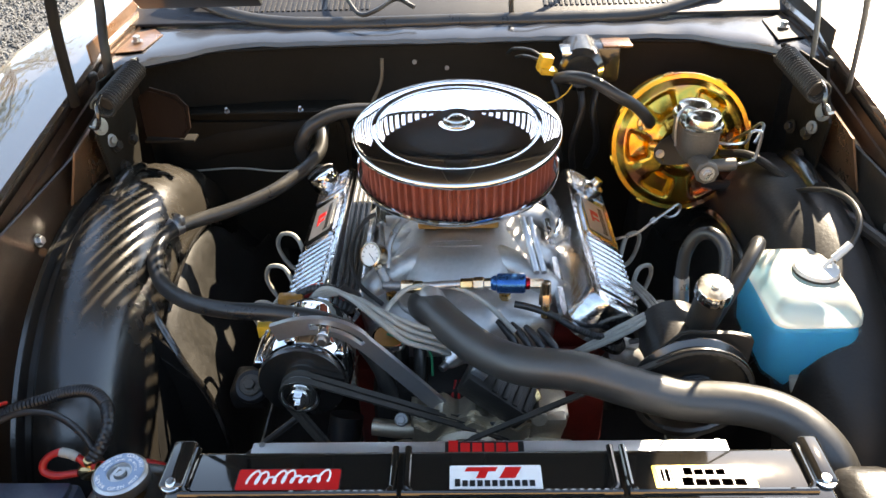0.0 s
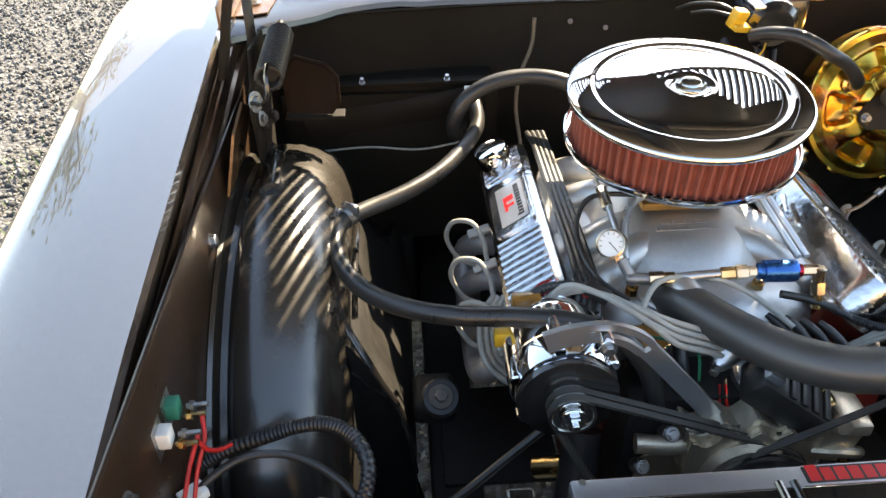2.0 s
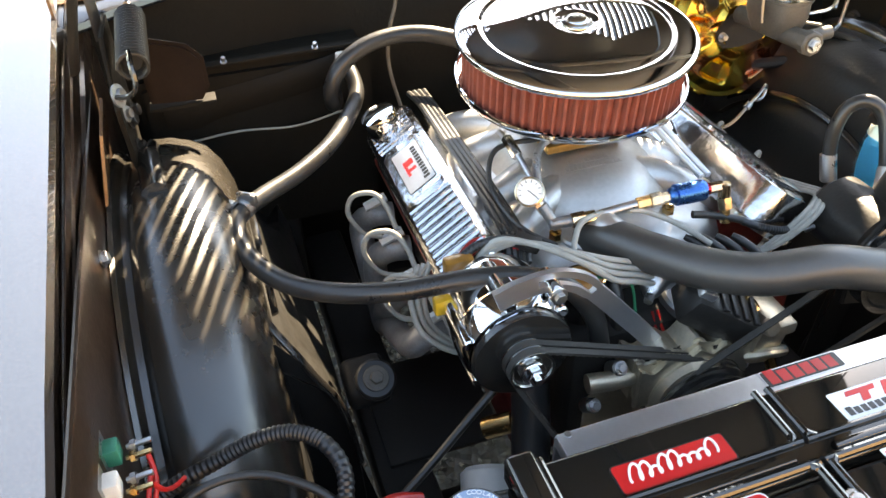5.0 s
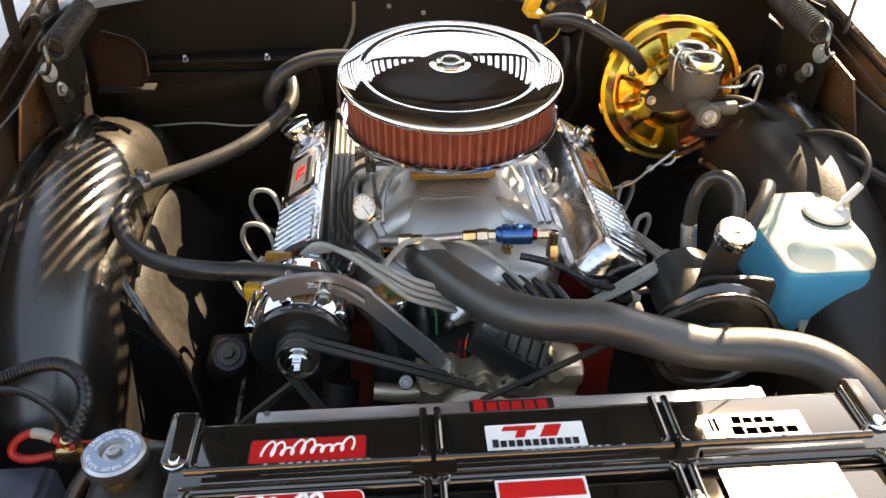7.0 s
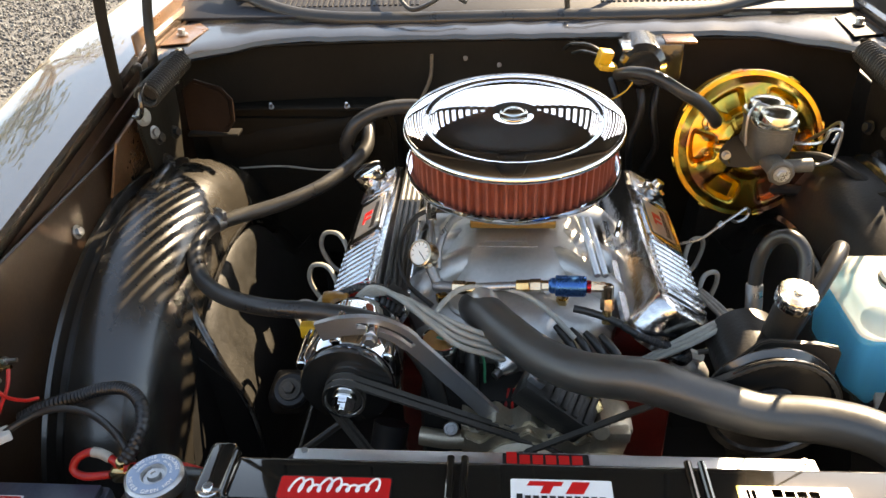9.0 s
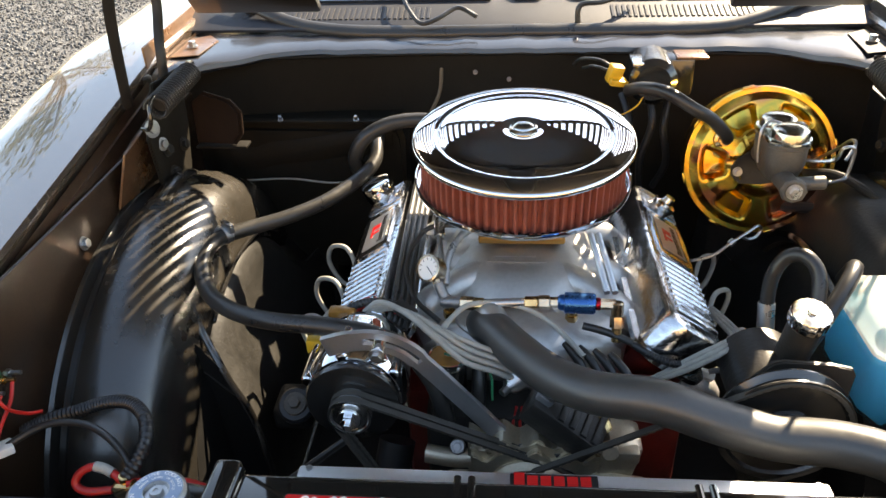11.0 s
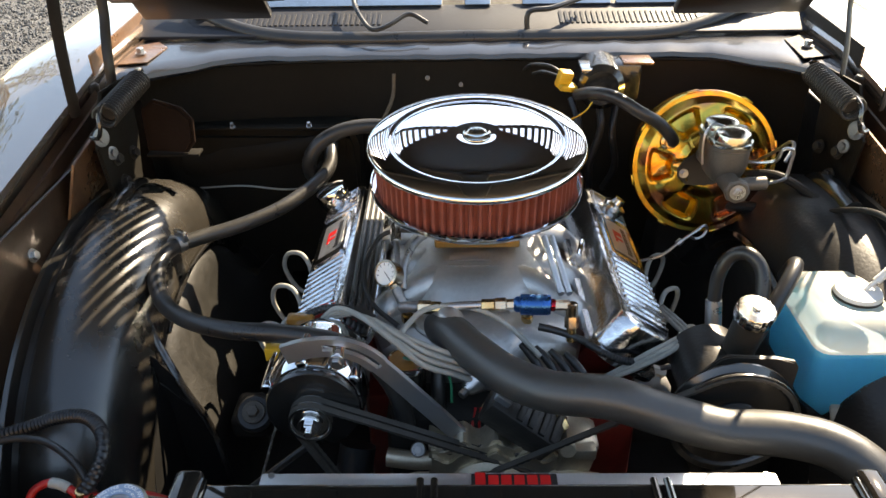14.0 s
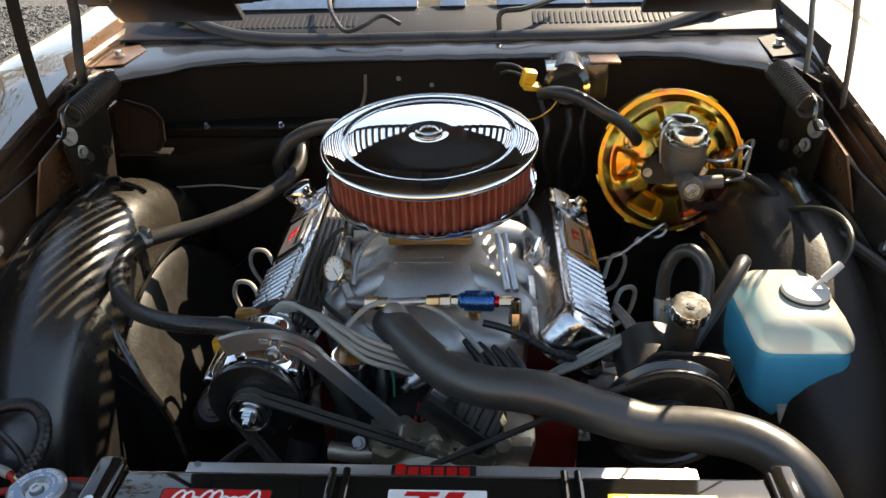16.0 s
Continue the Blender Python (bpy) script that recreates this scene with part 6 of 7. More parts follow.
    loft(bm, [[Vector((0.474, 1.348, 0.9)) + tilt @ Vector((x * f, y * f, z)) for x, y in round_rect(0.07, 0.124, 0.028, 6)] for f, z in ((1.0, 0.0372), (1.02, 0.039), (1.02, 0.043), (0.98, 0.0455))], closed=True, cap=True)
    for dy in (-0.03, 0.031):
        lathe(bm, [(0.031, 0), (0.0305, 0.008), (0.028, 0.015), (0.02, 0.0195), (0.008, 0.021), (0, 0.021)], Matrix.Translation((0.474, 1.348 + dy, 0.9445 - dy * 0.07)), 32)
    part("lid", bm, LID_ZINC, mc, "zinc plated twin dome lid")
    bm = bm_new()
    tube(bm, [(0.437, 1.335, 0.895), (0.4345, 1.34, 0.925), (0.437, 1.345, 0.95), (0.452, 1.352, 0.962), (0.474, 1.347, 0.958), (0.496, 1.342, 0.962), (0.511, 1.346, 0.95), (0.5135, 1.346, 0.925), (0.511, 1.345, 0.895)], 0.0024, 8)
    part("wire_bail", bm, STEEL, mc)
    for pts in ([(0.525, 1.272, 0.889), (0.54, 1.28, 0.886), (0.563, 1.294, 0.884), (0.5695, 1.298, 0.889), (0.572, 1.299, 0.91), (0.573, 1.3, 0.93), (0.569, 1.3, 0.937), (0.558, 1.3, 0.938), (0.5535, 1.302, 0.932), (0.552, 1.305, 0.918), (0.546, 1.31, 0.91), (0.53, 1.32, 0.904), (0.506, 1.335, 0.9)], [(0.572, 1.32, 0.905), (0.59, 1.34, 0.925), (0.6, 1.38, 0.915), (0.597, 1.42, 0.88), (0.58, 1.46, 0.84)]):
        bm = bm_new()
        tube(bm, pts, 0.0032, 8, 5)
        part("brake_line", bm, STEEL, mc)
    bm = bm_new()
    tube(bm, [p, p + n * 0.02 + Vector((0, 0, 0.008)), p + Vector((-0.03, -0.02, 0.045)), (0.345, 1.44, 0.95), (0.3, 1.46, 0.972), (0.265, 1.49, 0.97), (0.24, 1.52, 0.955)], 0.0115, 16)
    single("vacuum_hose", bm, RUBBER, "black rubber vacuum hose to the brake booster", "hose")
    # throttle return hook
    bm = bm_new()
    tube(bm, [(0.33, 1.28, 0.73), (0.37, 1.275, 0.745), (0.4, 1.28, 0.768), (0.43, 1.29, 0.786), (0.447, 1.3, 0.792), (0.455, 1.305, 0.782), (0.447, 1.3, 0.77), (0.432, 1.295, 0.768), (0.42, 1.29, 0.777)], 0.0028, 8)
    cyl(bm, (0.398, 1.279, 0.767), (0.406, 1.282, 0.773), 0.006, seg=14)
    single("dipstick", bm, STEEL, "looped steel dipstick handle beside the valve cover", "dipstick")


def washer_bottle():
    th = thing("washer_bottle", "milky washer bottle half full of blue fluid", "washer bottle", at=(0.58, 1.04, 0.65))

    def rows(inset):
        out = []
        for z, x0, x1, y0, y1, r in ((0.655, 0.54, 0.6, 0.985, 1.1, 0.012), (0.69, 0.505, 0.635, 0.972, 1.13, 0.016), (0.70, 0.494, 0.64, 0.968, 1.135, 0.018), (0.74, 0.49, 0.645, 0.962, 1.14, 0.02), (0.78, 0.49, 0.645, 0.962, 1.14, 0.02), (0.815, 0.495, 0.643, 0.968, 1.138, 0.022), (0.835, 0.508, 0.632, 0.985, 1.13, 0.022), (0.842, 0.522, 0.62, 1.0, 1.12, 0.02)):
            out.append((z - 0.03, x0 + 0.024 + inset, x1 + 0.008 - inset, y0 + inset, y1 - inset, r))
        return out

    bm = bm_new()
    loft(bm, [[Vector(((x0 + x1) / 2 + x, (y0 + y1) / 2 + y, z)) for x, y in round_rect(x1 - x0, y1 - y0, r, 5)] for z, x0, x1, y0, y1, r in rows(0)], closed=True, cap=True)
    bmesh.ops.bisect_plane(bm, geom=bm.verts[:] + bm.edges[:] + bm.faces[:], plane_co=(0, 0, 0.772), plane_no=(0, 0, 1), clear_inner=True)
    part("upper_shell", bm, BOTTLE, th)
    bm = bm_new()
    loft(bm, [[Vector(((x0 + x1) / 2 + x, (y0 + y1) / 2 + y, z)) for x, y in round_rect(x1 - x0, y1 - y0, r, 5)] for z, x0, x1, y0, y1, r in rows(0)], closed=True, cap=True)
    bmesh.ops.bisect_plane(bm, geom=bm.verts[:] + bm.edges[:] + bm.faces[:], plane_co=(0, 0, 0.772), plane_no=(0, 0, 1), clear_outer=True)
    part("lower_shell", bm, BOTTLE_WET, th)
    bm = bm_new()
    loft(bm, [[Vector(((x0 + x1) / 2 + x, (y0 + y1) / 2 + y, min(z + 0.003, 0.7715))) for x, y in round_rect(x1 - x0, y1 - y0, r, 5)] for z, x0, x1, y0, y1, r in rows(0.003)[:6]], closed=True, cap=True)
    part("fluid", bm, FLUID, th, "bright blue washer fluid")
    bm = bm_new()
    prism(bm, [(-0.022, 0.03), (0.026, 0.03), (0.018, -0.01), (0.008, -0.02), (-0.006, -0.02), (-0.014, -0.01)], basis((0.582, 0.97, 0.645), (1, 0, 0), (0, 0.2, 1)), 0.006, 0.001)
    part("mount_tab", bm, BOTTLE, th)
    bm = bm_new()
    hexbolt(bm, (0.584, 0.964, 0.638), (0, -1, 0.2), 0.006, 0.006)
    part("bolt", bm, STEEL, th)
    bm = bm_new()
    m = Matrix.Translation((0.6, 1.055, 0.811))
    lathe(bm, [(0.03, 0), (0.033, 0.001), (0.034, 0.006), (0.032, 0.011), (0.02, 0.013), (0, 0.0135)], m, 40)
    part("cap", bm, WHITE_PLASTIC, th, "round white snap-on cap")
    # black ring that stands for the shadow line round the cap
    bm = bm_new()
    lathe(bm, [(0.034, 0.0), (0.0352, 0.002), (0.0345, 0.005), (0.034, 0.005)], m, 40)
    part("cap_shadow_ring", bm, BLACK_SATIN, th)
    bm = bm_new()
    tube(bm, [(0.606, 1.05, 0.822), (0.614, 1.053, 0.831), (0.622, 1.055, 0.838)], 0.0035, 10)
    tube(bm, [(0.622, 1.056, 0.836), (0.634, 1.06, 0.847), (0.646, 1.066, 0.856)], 0.0062, 12)
    part("nozzle", bm, WHITE_PLASTIC, th)
    bm = bm_new()
    tube(bm, [(0.625, 1.056, 0.836), (0.652, 1.07, 0.858), (0.668, 1.1, 0.88), (0.672, 1.15, 0.885), (0.66, 1.2, 0.875), (0.64, 1.26, 0.84), (0.62, 1.3, 0.8)], 0.005, 10)
    single("washer_hose", bm, RUBBER, "thin black washer hose leaving the bottle", "hose")


def battery():
    th = thing("battery", "dark blue black car battery with side label", "battery", at=(-0.6, 0.64, 0.5))
    bm = bm_new()
    box(bm, (-0.6, 0.66, 0.6), (0.26, 0.18, 0.2), 0.008)
    box(bm, (-0.6, 0.66, 0.704), (0.245, 0.165, 0.012), 0.004)
    part("case", bm, BATTERY, th)
    for k in range(3):
        bm = bm_new()
        cyl(bm, (-0.67 + 0.06 * k, 0.6, 0.709), (-0.67 + 0.06 * k, 0.6, 0.718), 0.014, seg=20, bevel=0.003)
        part("vent_cap", bm, BATTERY, th)
    lab = sticker("label", "white and red warning label", (-0.62, 0.69, 0.7105), 0.105, 0.06, Matrix.Identity(4), STICKER_WHITE, [(STICKER_RED, slab(-0.05, 0.05, 0.014, 0.028))] + [(STICKER_BLACK, slab(-0.045 + 0.032 * c, -0.018 + 0.032 * c, 0.008 - 0.007 * r, 0.011 - 0.007 * r)) for c in range(3) for r in range(4)], th, 0.002)
    lettering("DANGER/POISON", 0.0105, Matrix.Translation((-0.62, 0.711, 0.7124)), STICKER_WHITE, "lettering", lab, 0.0003)
    sticker("label", "small gray blue label with plain bars", (-0.515, 0.685, 0.7105), 0.045, 0.018, Matrix.Identity(4), STICKER_BLUE, [(STICKER_WHITE, slab(-0.015, 0.015, -0.003, 0.004))], th, 0.001)
    bm = bm_new()
    box(bm, (-0.452, 0.757, 0.718), (0.03, 0.026, 0.022), 0.005)
    cyl(bm, (-0.452, 0.757, 0.725), (-0.452, 0.757, 0.738), 0.008, seg=14, bevel=0.001)
    hexbolt(bm, (-0.438, 0.75, 0.726), (1, 0, 0.4), 0.006, 0.01)
    part("terminal", bm, BRASS, th, "brass battery terminal clamp")
    tray = bm_new()
    box(tray, (-0.6, 0.66, 0.485), (0.3, 0.22, 0.02), 0.004)
    single("battery_tray", tray, BLACK_SATIN, "black steel battery tray", "tray")
    for name, lab2, mt, pts, r, rb in (
        ("battery_cable", "black corrugated cable sleeve over the battery", RUBBER_RIB, [(-0.452, 0.757, 0.732), (-0.44, 0.775, 0.745), (-0.437, 0.8, 0.757), (-0.45, 0.83, 0.765), (-0.48, 0.855, 0.765), (-0.52, 0.865, 0.755), (-0.56, 0.865, 0.74), (-0.61, 0.86, 0.725), (-0.645, 0.85, 0.71)], 0.0095, 0.006),
        ("battery_cable", "thick red battery cable with a gray sleeve", RED_WIRE, [(-0.455, 0.755, 0.728), (-0.472, 0.762, 0.738), (-0.494, 0.766, 0.741), (-0.512, 0.76, 0.734), (-0.516, 0.752, 0.722), (-0.5, 0.748, 0.716), (-0.47, 0.752, 0.716)], 0.0052, 0),
        ("battery_cable", "black battery lead running to the fender", RUBBER, [(-0.44, 0.76, 0.73), (-0.47, 0.79, 0.748), (-0.52, 0.82, 0.755), (-0.57, 0.825, 0.755), (-0.61, 0.81, 0.745), (-0.65, 0.77, 0.73), (-0.68, 0.73, 0.715)], 0.0048, 0),
        ("battery_cable", "red battery lead running beside the radiator", RED_WIRE, [(-0.45, 0.752, 0.728), (-0.42, 0.765, 0.715), (-0.39, 0.78, 0.7), (-0.36, 0.785, 0.68)], 0.007, 0)):
        bm = bm_new()
        tube(bm, pts, r, 12, 8, ribs=rb)
        ob = single(name, bm, mt, lab2, "cable", "battery cables")
    bm = bm_new()
    tube(bm, [(-0.468, 0.7605, 0.7365), (-0.48, 0.764, 0.7402), (-0.492, 0.766, 0.741)], 0.0066, 12)
    single("cable_sleeve", bm, GREY_WIRE, "gray tape sleeve on the red cable", "sleeve")
    bm = bm_new()
    box(bm, (-0.632, 0.79, 0.738), (0.03, 0.022, 0.012), 0.002, Matrix.Rotation(radians(40), 3, "Z"))
    single("cable_tag", bm, WHITE_PLASTIC, "white printed tag on the black lead", "tag")
    bm = bm_new()
    tube(bm, [(-0.3, 0.68, 0.8), (-0.36, 0.7, 0.78), (-0.4, 0.69, 0.76), (-0.42, 0.66, 0.73), (-0.41, 0.62, 0.7)], 0.009, 12)
    single("overflow_hose", bm, RUBBER, "black overflow hose from the radiator neck", "hose")


def relay_block():
    th = thing("circuit_breaker", "fender mounted breakers with studs and red wires", "circuit breaker", at=(-0.65, 0.82, 0.79))
    for y, mt in ((0.84, GREEN_PLASTIC), (0.8, WHITE_PLASTIC)):
        bm = bm_new()
        box(bm, (-0.645, y, 0.825), (0.014, 0.019, 0.022), 0.002)
        part("breaker", bm, mt, th)
        bm = bm_new()
        box(bm, (-0.653, y, 0.822), (0.003, 0.03, 0.045), 0.001)
        part("backing_plate", bm, STEEL, th)
        for dy in (-0.006, 0.008):
            bm = bm_new()
            cyl(bm, (-0.634, y + dy, 0.818), (-0.61, y + dy, 0.82), 0.003, seg=10)
            cyl(bm, (-0.63, y + dy, 0.818), (-0.625, y + dy, 0.8185), 0.006, seg=6)
            part("stud", bm, STEEL if dy > 0 else BRASS, th)
    for k, pts in enumerate(([(-0.615, 0.835, 0.818), (-0.612, 0.815, 0.8), (-0.62, 0.79, 0.775), (-0.625, 0.76, 0.74)], [(-0.612, 0.797, 0.818), (-0.605, 0.8, 0.8), (-0.6, 0.82, 0.775), (-0.592, 0.835, 0.765)], [(-0.613, 0.806, 0.818), (-0.622, 0.78, 0.795), (-0.63, 0.75, 0.76), (-0.633, 0.73, 0.73)])):
        bm = bm_new()
        tube(bm, pts, 0.0026, 8)
        part("wire", bm, RED_WIRE, th, "red wire")


def fuel_line():
    th = thing("fuel_line", "braided fuel line with a blue inline filter and pressure gauge", "fuel line", at=(0.05, 1.06, 0.78))
    bm = bm_new()
    cyl(bm, (-0.072, 1.078, 0.786), (-0.072, 1.06, 0.789), 0.009, seg=6)
    cyl(bm, (-0.08, 1.068, 0.788), (-0.04, 1.06, 0.79), 0.0085, seg=16, bevel=0.001)
    cyl(bm, (-0.072, 1.068, 0.786), (-0.085, 1.085, 0.81), 0.008, seg=14, bevel=0.001)
    part("elbow", bm, DARK_ALU, th)
    for a, b, r, mt in (((-0.05, 1.061, 0.79), (-0.03, 1.058, 0.792), 0.0105, NICKEL), ((-0.03, 1.058, 0.792), (-0.015, 1.056, 0.793), 0.009, BRASS), ((0.045, 1.052, 0.8), (0.065, 1.05, 0.802), 0.009, BRASS), ((0.065, 1.05, 0.802), (0.082, 1.049, 0.803), 0.0105, NICKEL), ((0.082, 1.049, 0.803), (0.094, 1.048, 0.804), 0.008, NICKEL)):
        bm = bm_new()
        cyl(bm, a, b, r, seg=6, bevel=0.001)
        part("hex_fitting", bm, mt, th)
    bm = bm_new()
    tube(bm, [(-0.016, 1.056, 0.793), (0.015, 1.054, 0.797), (0.046, 1.052, 0.8)], 0.0068, 14)
    part("braided_hose", bm, STEEL, th)
    bm = bm_new()
    mm, L = axis_matrix((0.093, 1.048, 0.804), (0.147, 1.043, 0.806))
    lathe(bm, [(0, 0), (0.009, 0), (0.012, 0.004), (0.012, 0.009), (0.0155, 0.01), (0.0158, 0.026), (0.0158, L - 0.004), (0.014, L), (0, L)], mm, 36)
    part("inline_filter", bm, BLUE_ANOD, th, "blue anodized inline fuel filter")
    bm = bm_new()
    cyl(bm, (0.147, 1.043, 0.806), (0.154, 1.0425, 0.806), 0.0095, seg=20, bevel=0.001)
    part("red_collar", bm, RED_ANOD, th, "red anodized collar")
    bm = bm_new()
    cyl(bm, (0.154, 1.0425, 0.806), (0.175, 1.041, 0.807), 0.008, seg=6)
    cyl(bm, (0.178, 1.04, 0.812), (0.178, 1.035, 0.79), 0.009, seg=16, bevel=0.002)
    cyl(bm, (0.178, 1.035, 0.79), (0.178, 1.028, 0.775), 0.0105, seg=6)
    part("end_elbow", bm, NICKEL, th)
    bm = bm_new()
    cyl(bm, (0.178, 1.028, 0.775), (0.178, 1.02, 0.755), 0.0075, seg=12, bevel=0.001)
    part("brass_tip", bm, BRASS, th)
    # pressure gauge
    c, n = Vector((-0.098, 1.096, 0.828)), Vector((-0.5, -0.66, 0.56)).normalized()
    mm, _ = axis_matrix(c - n * 0.012, c + n)
    bm = bm_new()
    lathe(bm, [(0, -0.012), (0.012, -0.012), (0.018, -0.008), (0.0195, -0.004), (0.0195, 0.012), (0.021, 0.013), (0.021, 0.018), (0.018, 0.019), (0.018, 0.0165)], mm, 40)
    g = part("gauge_case", bm, NICKEL, th, "small fuel pressure gauge")
    bm = bm_new()
    lathe(bm, [(0, 0.0166), (0.018, 0.0166), (0.018, 0.0155), (0, 0.0155)], mm, 36)
    part("dial", bm, DIAL, g, "white gauge dial")
    bm = bm_new()
    for k in range(9):
        a = radians(-120 + 30 * k + 90)
        box(bm, mm @ Vector((0.0145 * math.cos(a), 0.0145 * math.sin(a), 0.0168)), (0.004, 0.0009, 0.0004), 0, mm.to_3x3() @ Matrix.Rotation(a, 3, "Z"))
    box(bm, mm @ Vector((0.004, -0.002, 0.017)), (0.016, 0.0012, 0.0004), 0, mm.to_3x3() @ Matrix.Rotation(-0.5, 3, "Z"))
    part("needle_and_ticks", bm, STICKER_BLACK, g)
    bm = bm_new()
    cyl(bm, (-0.092, 1.093, 0.815), (-0.082, 1.08, 0.8), 0.007, seg=6)
    part("gauge_stem", bm, NICKEL, g)
    for pts, r, mt, lab in (([(-0.075, 1.095, 0.8), (-0.072, 1.13, 0.825), (-0.055, 1.165, 0.845), (-0.025, 1.185, 0.85), (0.0, 1.19, 0.845)], 0.006, STEEL, "steel"), ([(-0.08, 1.1, 0.815), (-0.085, 1.14, 0.835), (-0.09, 1.18, 0.85), (-0.095, 1.22, 0.855)], 0.0045, STEEL, "rod")):
        bm = bm_new()
        tube(bm, pts, r, 10)
        part("feed_tube", bm, mt, th)
    bm = bm_new()
    tube(bm, [(-0.088, 1.165, 0.843), (-0.09, 1.185, 0.85), (-0.091, 1.2, 0.853)], 0.0085, 8, 3)
    part("rod_end", bm, CHROME_DULL, th)
    for k in range(2):
        bm = bm_new()
        x = 0.152 + 0.012 * k
        tube(bm, [(x, 1.2, 0.83), (x + 0.008, 1.14, 0.815), (x + 0.016, 1.08, 0.8)], 0.0056, 10, 12, ribs=0.003)
        single("return_spring", bm, BRUSHED, "thin steel throttle return spring", "spring", "throttle springs")


def wiring():
    """Gray spark plug wires, black looms and small leads."""
    g = "spark plug wires"
    for k in range(4):
        o = 0.0102 * k
        bm = bm_new()
        tube(bm, [(-0.235 - o * 0.2, 1.05, 0.7), (-0.215, 1.035, 0.745 + o * 0.3), (-0.175, 1.04, 0.787 + o * 0.5), (-0.13, 1.03 - o * 0.5, 0.797 + o * 0.3), (-0.08, 1.0 - o, 0.79 + 0.005 * (k % 2)), (-0.04, 0.985 - o, 0.779 - o * 0.4), (0.0, 0.98 - o * 0.8, 0.765 - o * 0.5), (0.04, 0.982 - o * 0.6, 0.747 - o * 0.6), (0.085, 0.985, 0.72)], 0.0042, 10)
        single("spark_plug_wire", bm, GREY_WIRE, "gray silicone spark plug wire", "wire", g)
    for k in range(3):
        bm = bm_new()
        tube(bm, [(-0.245 - 0.008 * k, 1.1, 0.742), (-0.262 - 0.01 * k, 1.08, 0.715), (-0.262 - 0.008 * k, 1.06 - 0.01 * k, 0.67), (-0.235, 1.04 - 0.012 * k, 0.64), (-0.19, 1.03 - 0.01 * k, 0.638)], 0.0044, 10)
        single("spark_plug_wire", bm, GREY_WIRE, "gray silicone spark plug wire beside the alternator", "wire", g)
    for k in (0, 1, 2):
        y = 1.1 + 0.108 * k
        bm = bm_new()
        tube(bm, [(-0.265, y, 0.636), (-0.295, y + 0.005, 0.65), (-0.315, y + 0.01, 0.69), (-0.305, y + 0.005, 0.725), (-0.275, y - 0.012, 0.735), (-0.258, y - 0.03, 0.715), (-0.252, y - 0.06, 0.69)], 0.0042, 10)
        single("spark_plug_wire", bm, GREY_WIRE, "gray silicone spark plug wire looped over the cover edge", "wire", g)
        bm = bm_new()
        tube(bm, [(0.35, y, 0.636), (0.378, y + 0.005, 0.65), (0.392, y + 0.01, 0.69), (0.385, y, 0.72), (0.36, y - 0.02, 0.725), (0.345, y - 0.05, 0.7)], 0.0042, 10)
        single("spark_plug_wire", bm, GREY_WIRE, "gray silicone spark plug wire looped over the cover edge", "wire", g)
    for k in range(3):
        o = 0.007 * k
        bm = bm_new()
        tube(bm, [(0.345 + o * 0.5, 1.15 + o, 0.715), (0.352 + o * 0.8, 1.08, 0.735 + o * 0.3), (0.345 + o * 0.8, 1.035 - o * 0.3, 0.755 + o * 0.2), (0.318 + o * 0.5, 1.008 - o * 0.8, 0.762 - o * 0.2), (0.284, 0.994 - o * 0.9, 0.752 - o * 0.5), (0.248, 0.99 - o * 0.5, 0.728 - o * 0.4), (0.21, 0.995, 0.695)], 0.0037, 10)
        single("spark_plug_wire", bm, GREY_WIRE, "gray silicone spark plug wire round the front of the cover", "wire", g)
    bm = bm_new()
    tube(bm, [(-0.075, 1.0, 0.782), (-0.063, 1.023, 0.788), (-0.038, 1.049, 0.795), (0.004, 1.054, 0.797), (0.042, 1.048, 0.794), (0.072, 1.036, 0.785), (0.099, 1.012, 0.775), (0.128, 0.982, 0.758)], 0.0042, 10)
    single("spark_plug_wire", bm, GREY_WIRE, "gray silicone coil wire across the manifold", "wire", g)
    for k in range(4):
        bm = bm_new()
        p = Vector((0.09 + 0.021 * k, 1.022 - 0.007 * k, 0.764))
        tube(bm, [p + Vector((0.012, -0.014, -0.004)), p + Vector((0.021, -0.025, -0.008)), p + Vector((0.032, -0.039, -0.016)), p + Vector((0.042, -0.054, -0.028))], 0.0062, 12, radii=[0.0044, 0.0062, 0.0066, 0.0054])
        single("wire_boot", bm, RUBBER, "dark gray rubber spark plug wire boot", "boot", "wire boots")
    # black vacuum stub beside the fuel elbow, and the loom round the front of the cover
    bm = bm_new()
    tube(bm, [(0.13, 1.035, 0.772), (0.15, 1.03, 0.77), (0.172, 1.024, 0.766), (0.2, 1.012, 0.76)], 0.0058, 12)
    single("vacuum_stub", bm, RUBBER, "short black rubber vacuum hose below the fuel elbow", "vacuum line")
    bm = bm_new()
    tube(bm, [(0.2, 1.012, 0.758), (0.225, 0.998, 0.75), (0.255, 0.99, 0.742), (0.285, 0.995, 0.735)], 0.0062, 10, ribs=0.005)
    single("corrugated_loom", bm, RUBBER_RIB, "short corrugated black wire loom", "loom")
    for pts in ([(0.25, 1.65, 0.9), (0.262, 1.6, 0.86), (0.255, 1.6, 0.8), (0.27, 1.62, 0.72)], [(0.3, 1.62, 0.91), (0.305, 1.585, 0.86), (0.29, 1.59, 0.78), (0.3, 1.62, 0.7)], [(0.34, 1.63, 0.9), (0.33, 1.59, 0.85), (0.345, 1.6, 0.77), (0.33, 1.63, 0.7)]):
        bm = bm_new()
        tube(bm, pts, 0.0075, 10)
        single("loom_wire", bm, RUBBER_RIB, "black cable hanging below the wiper motor", "wire", "loom wires")
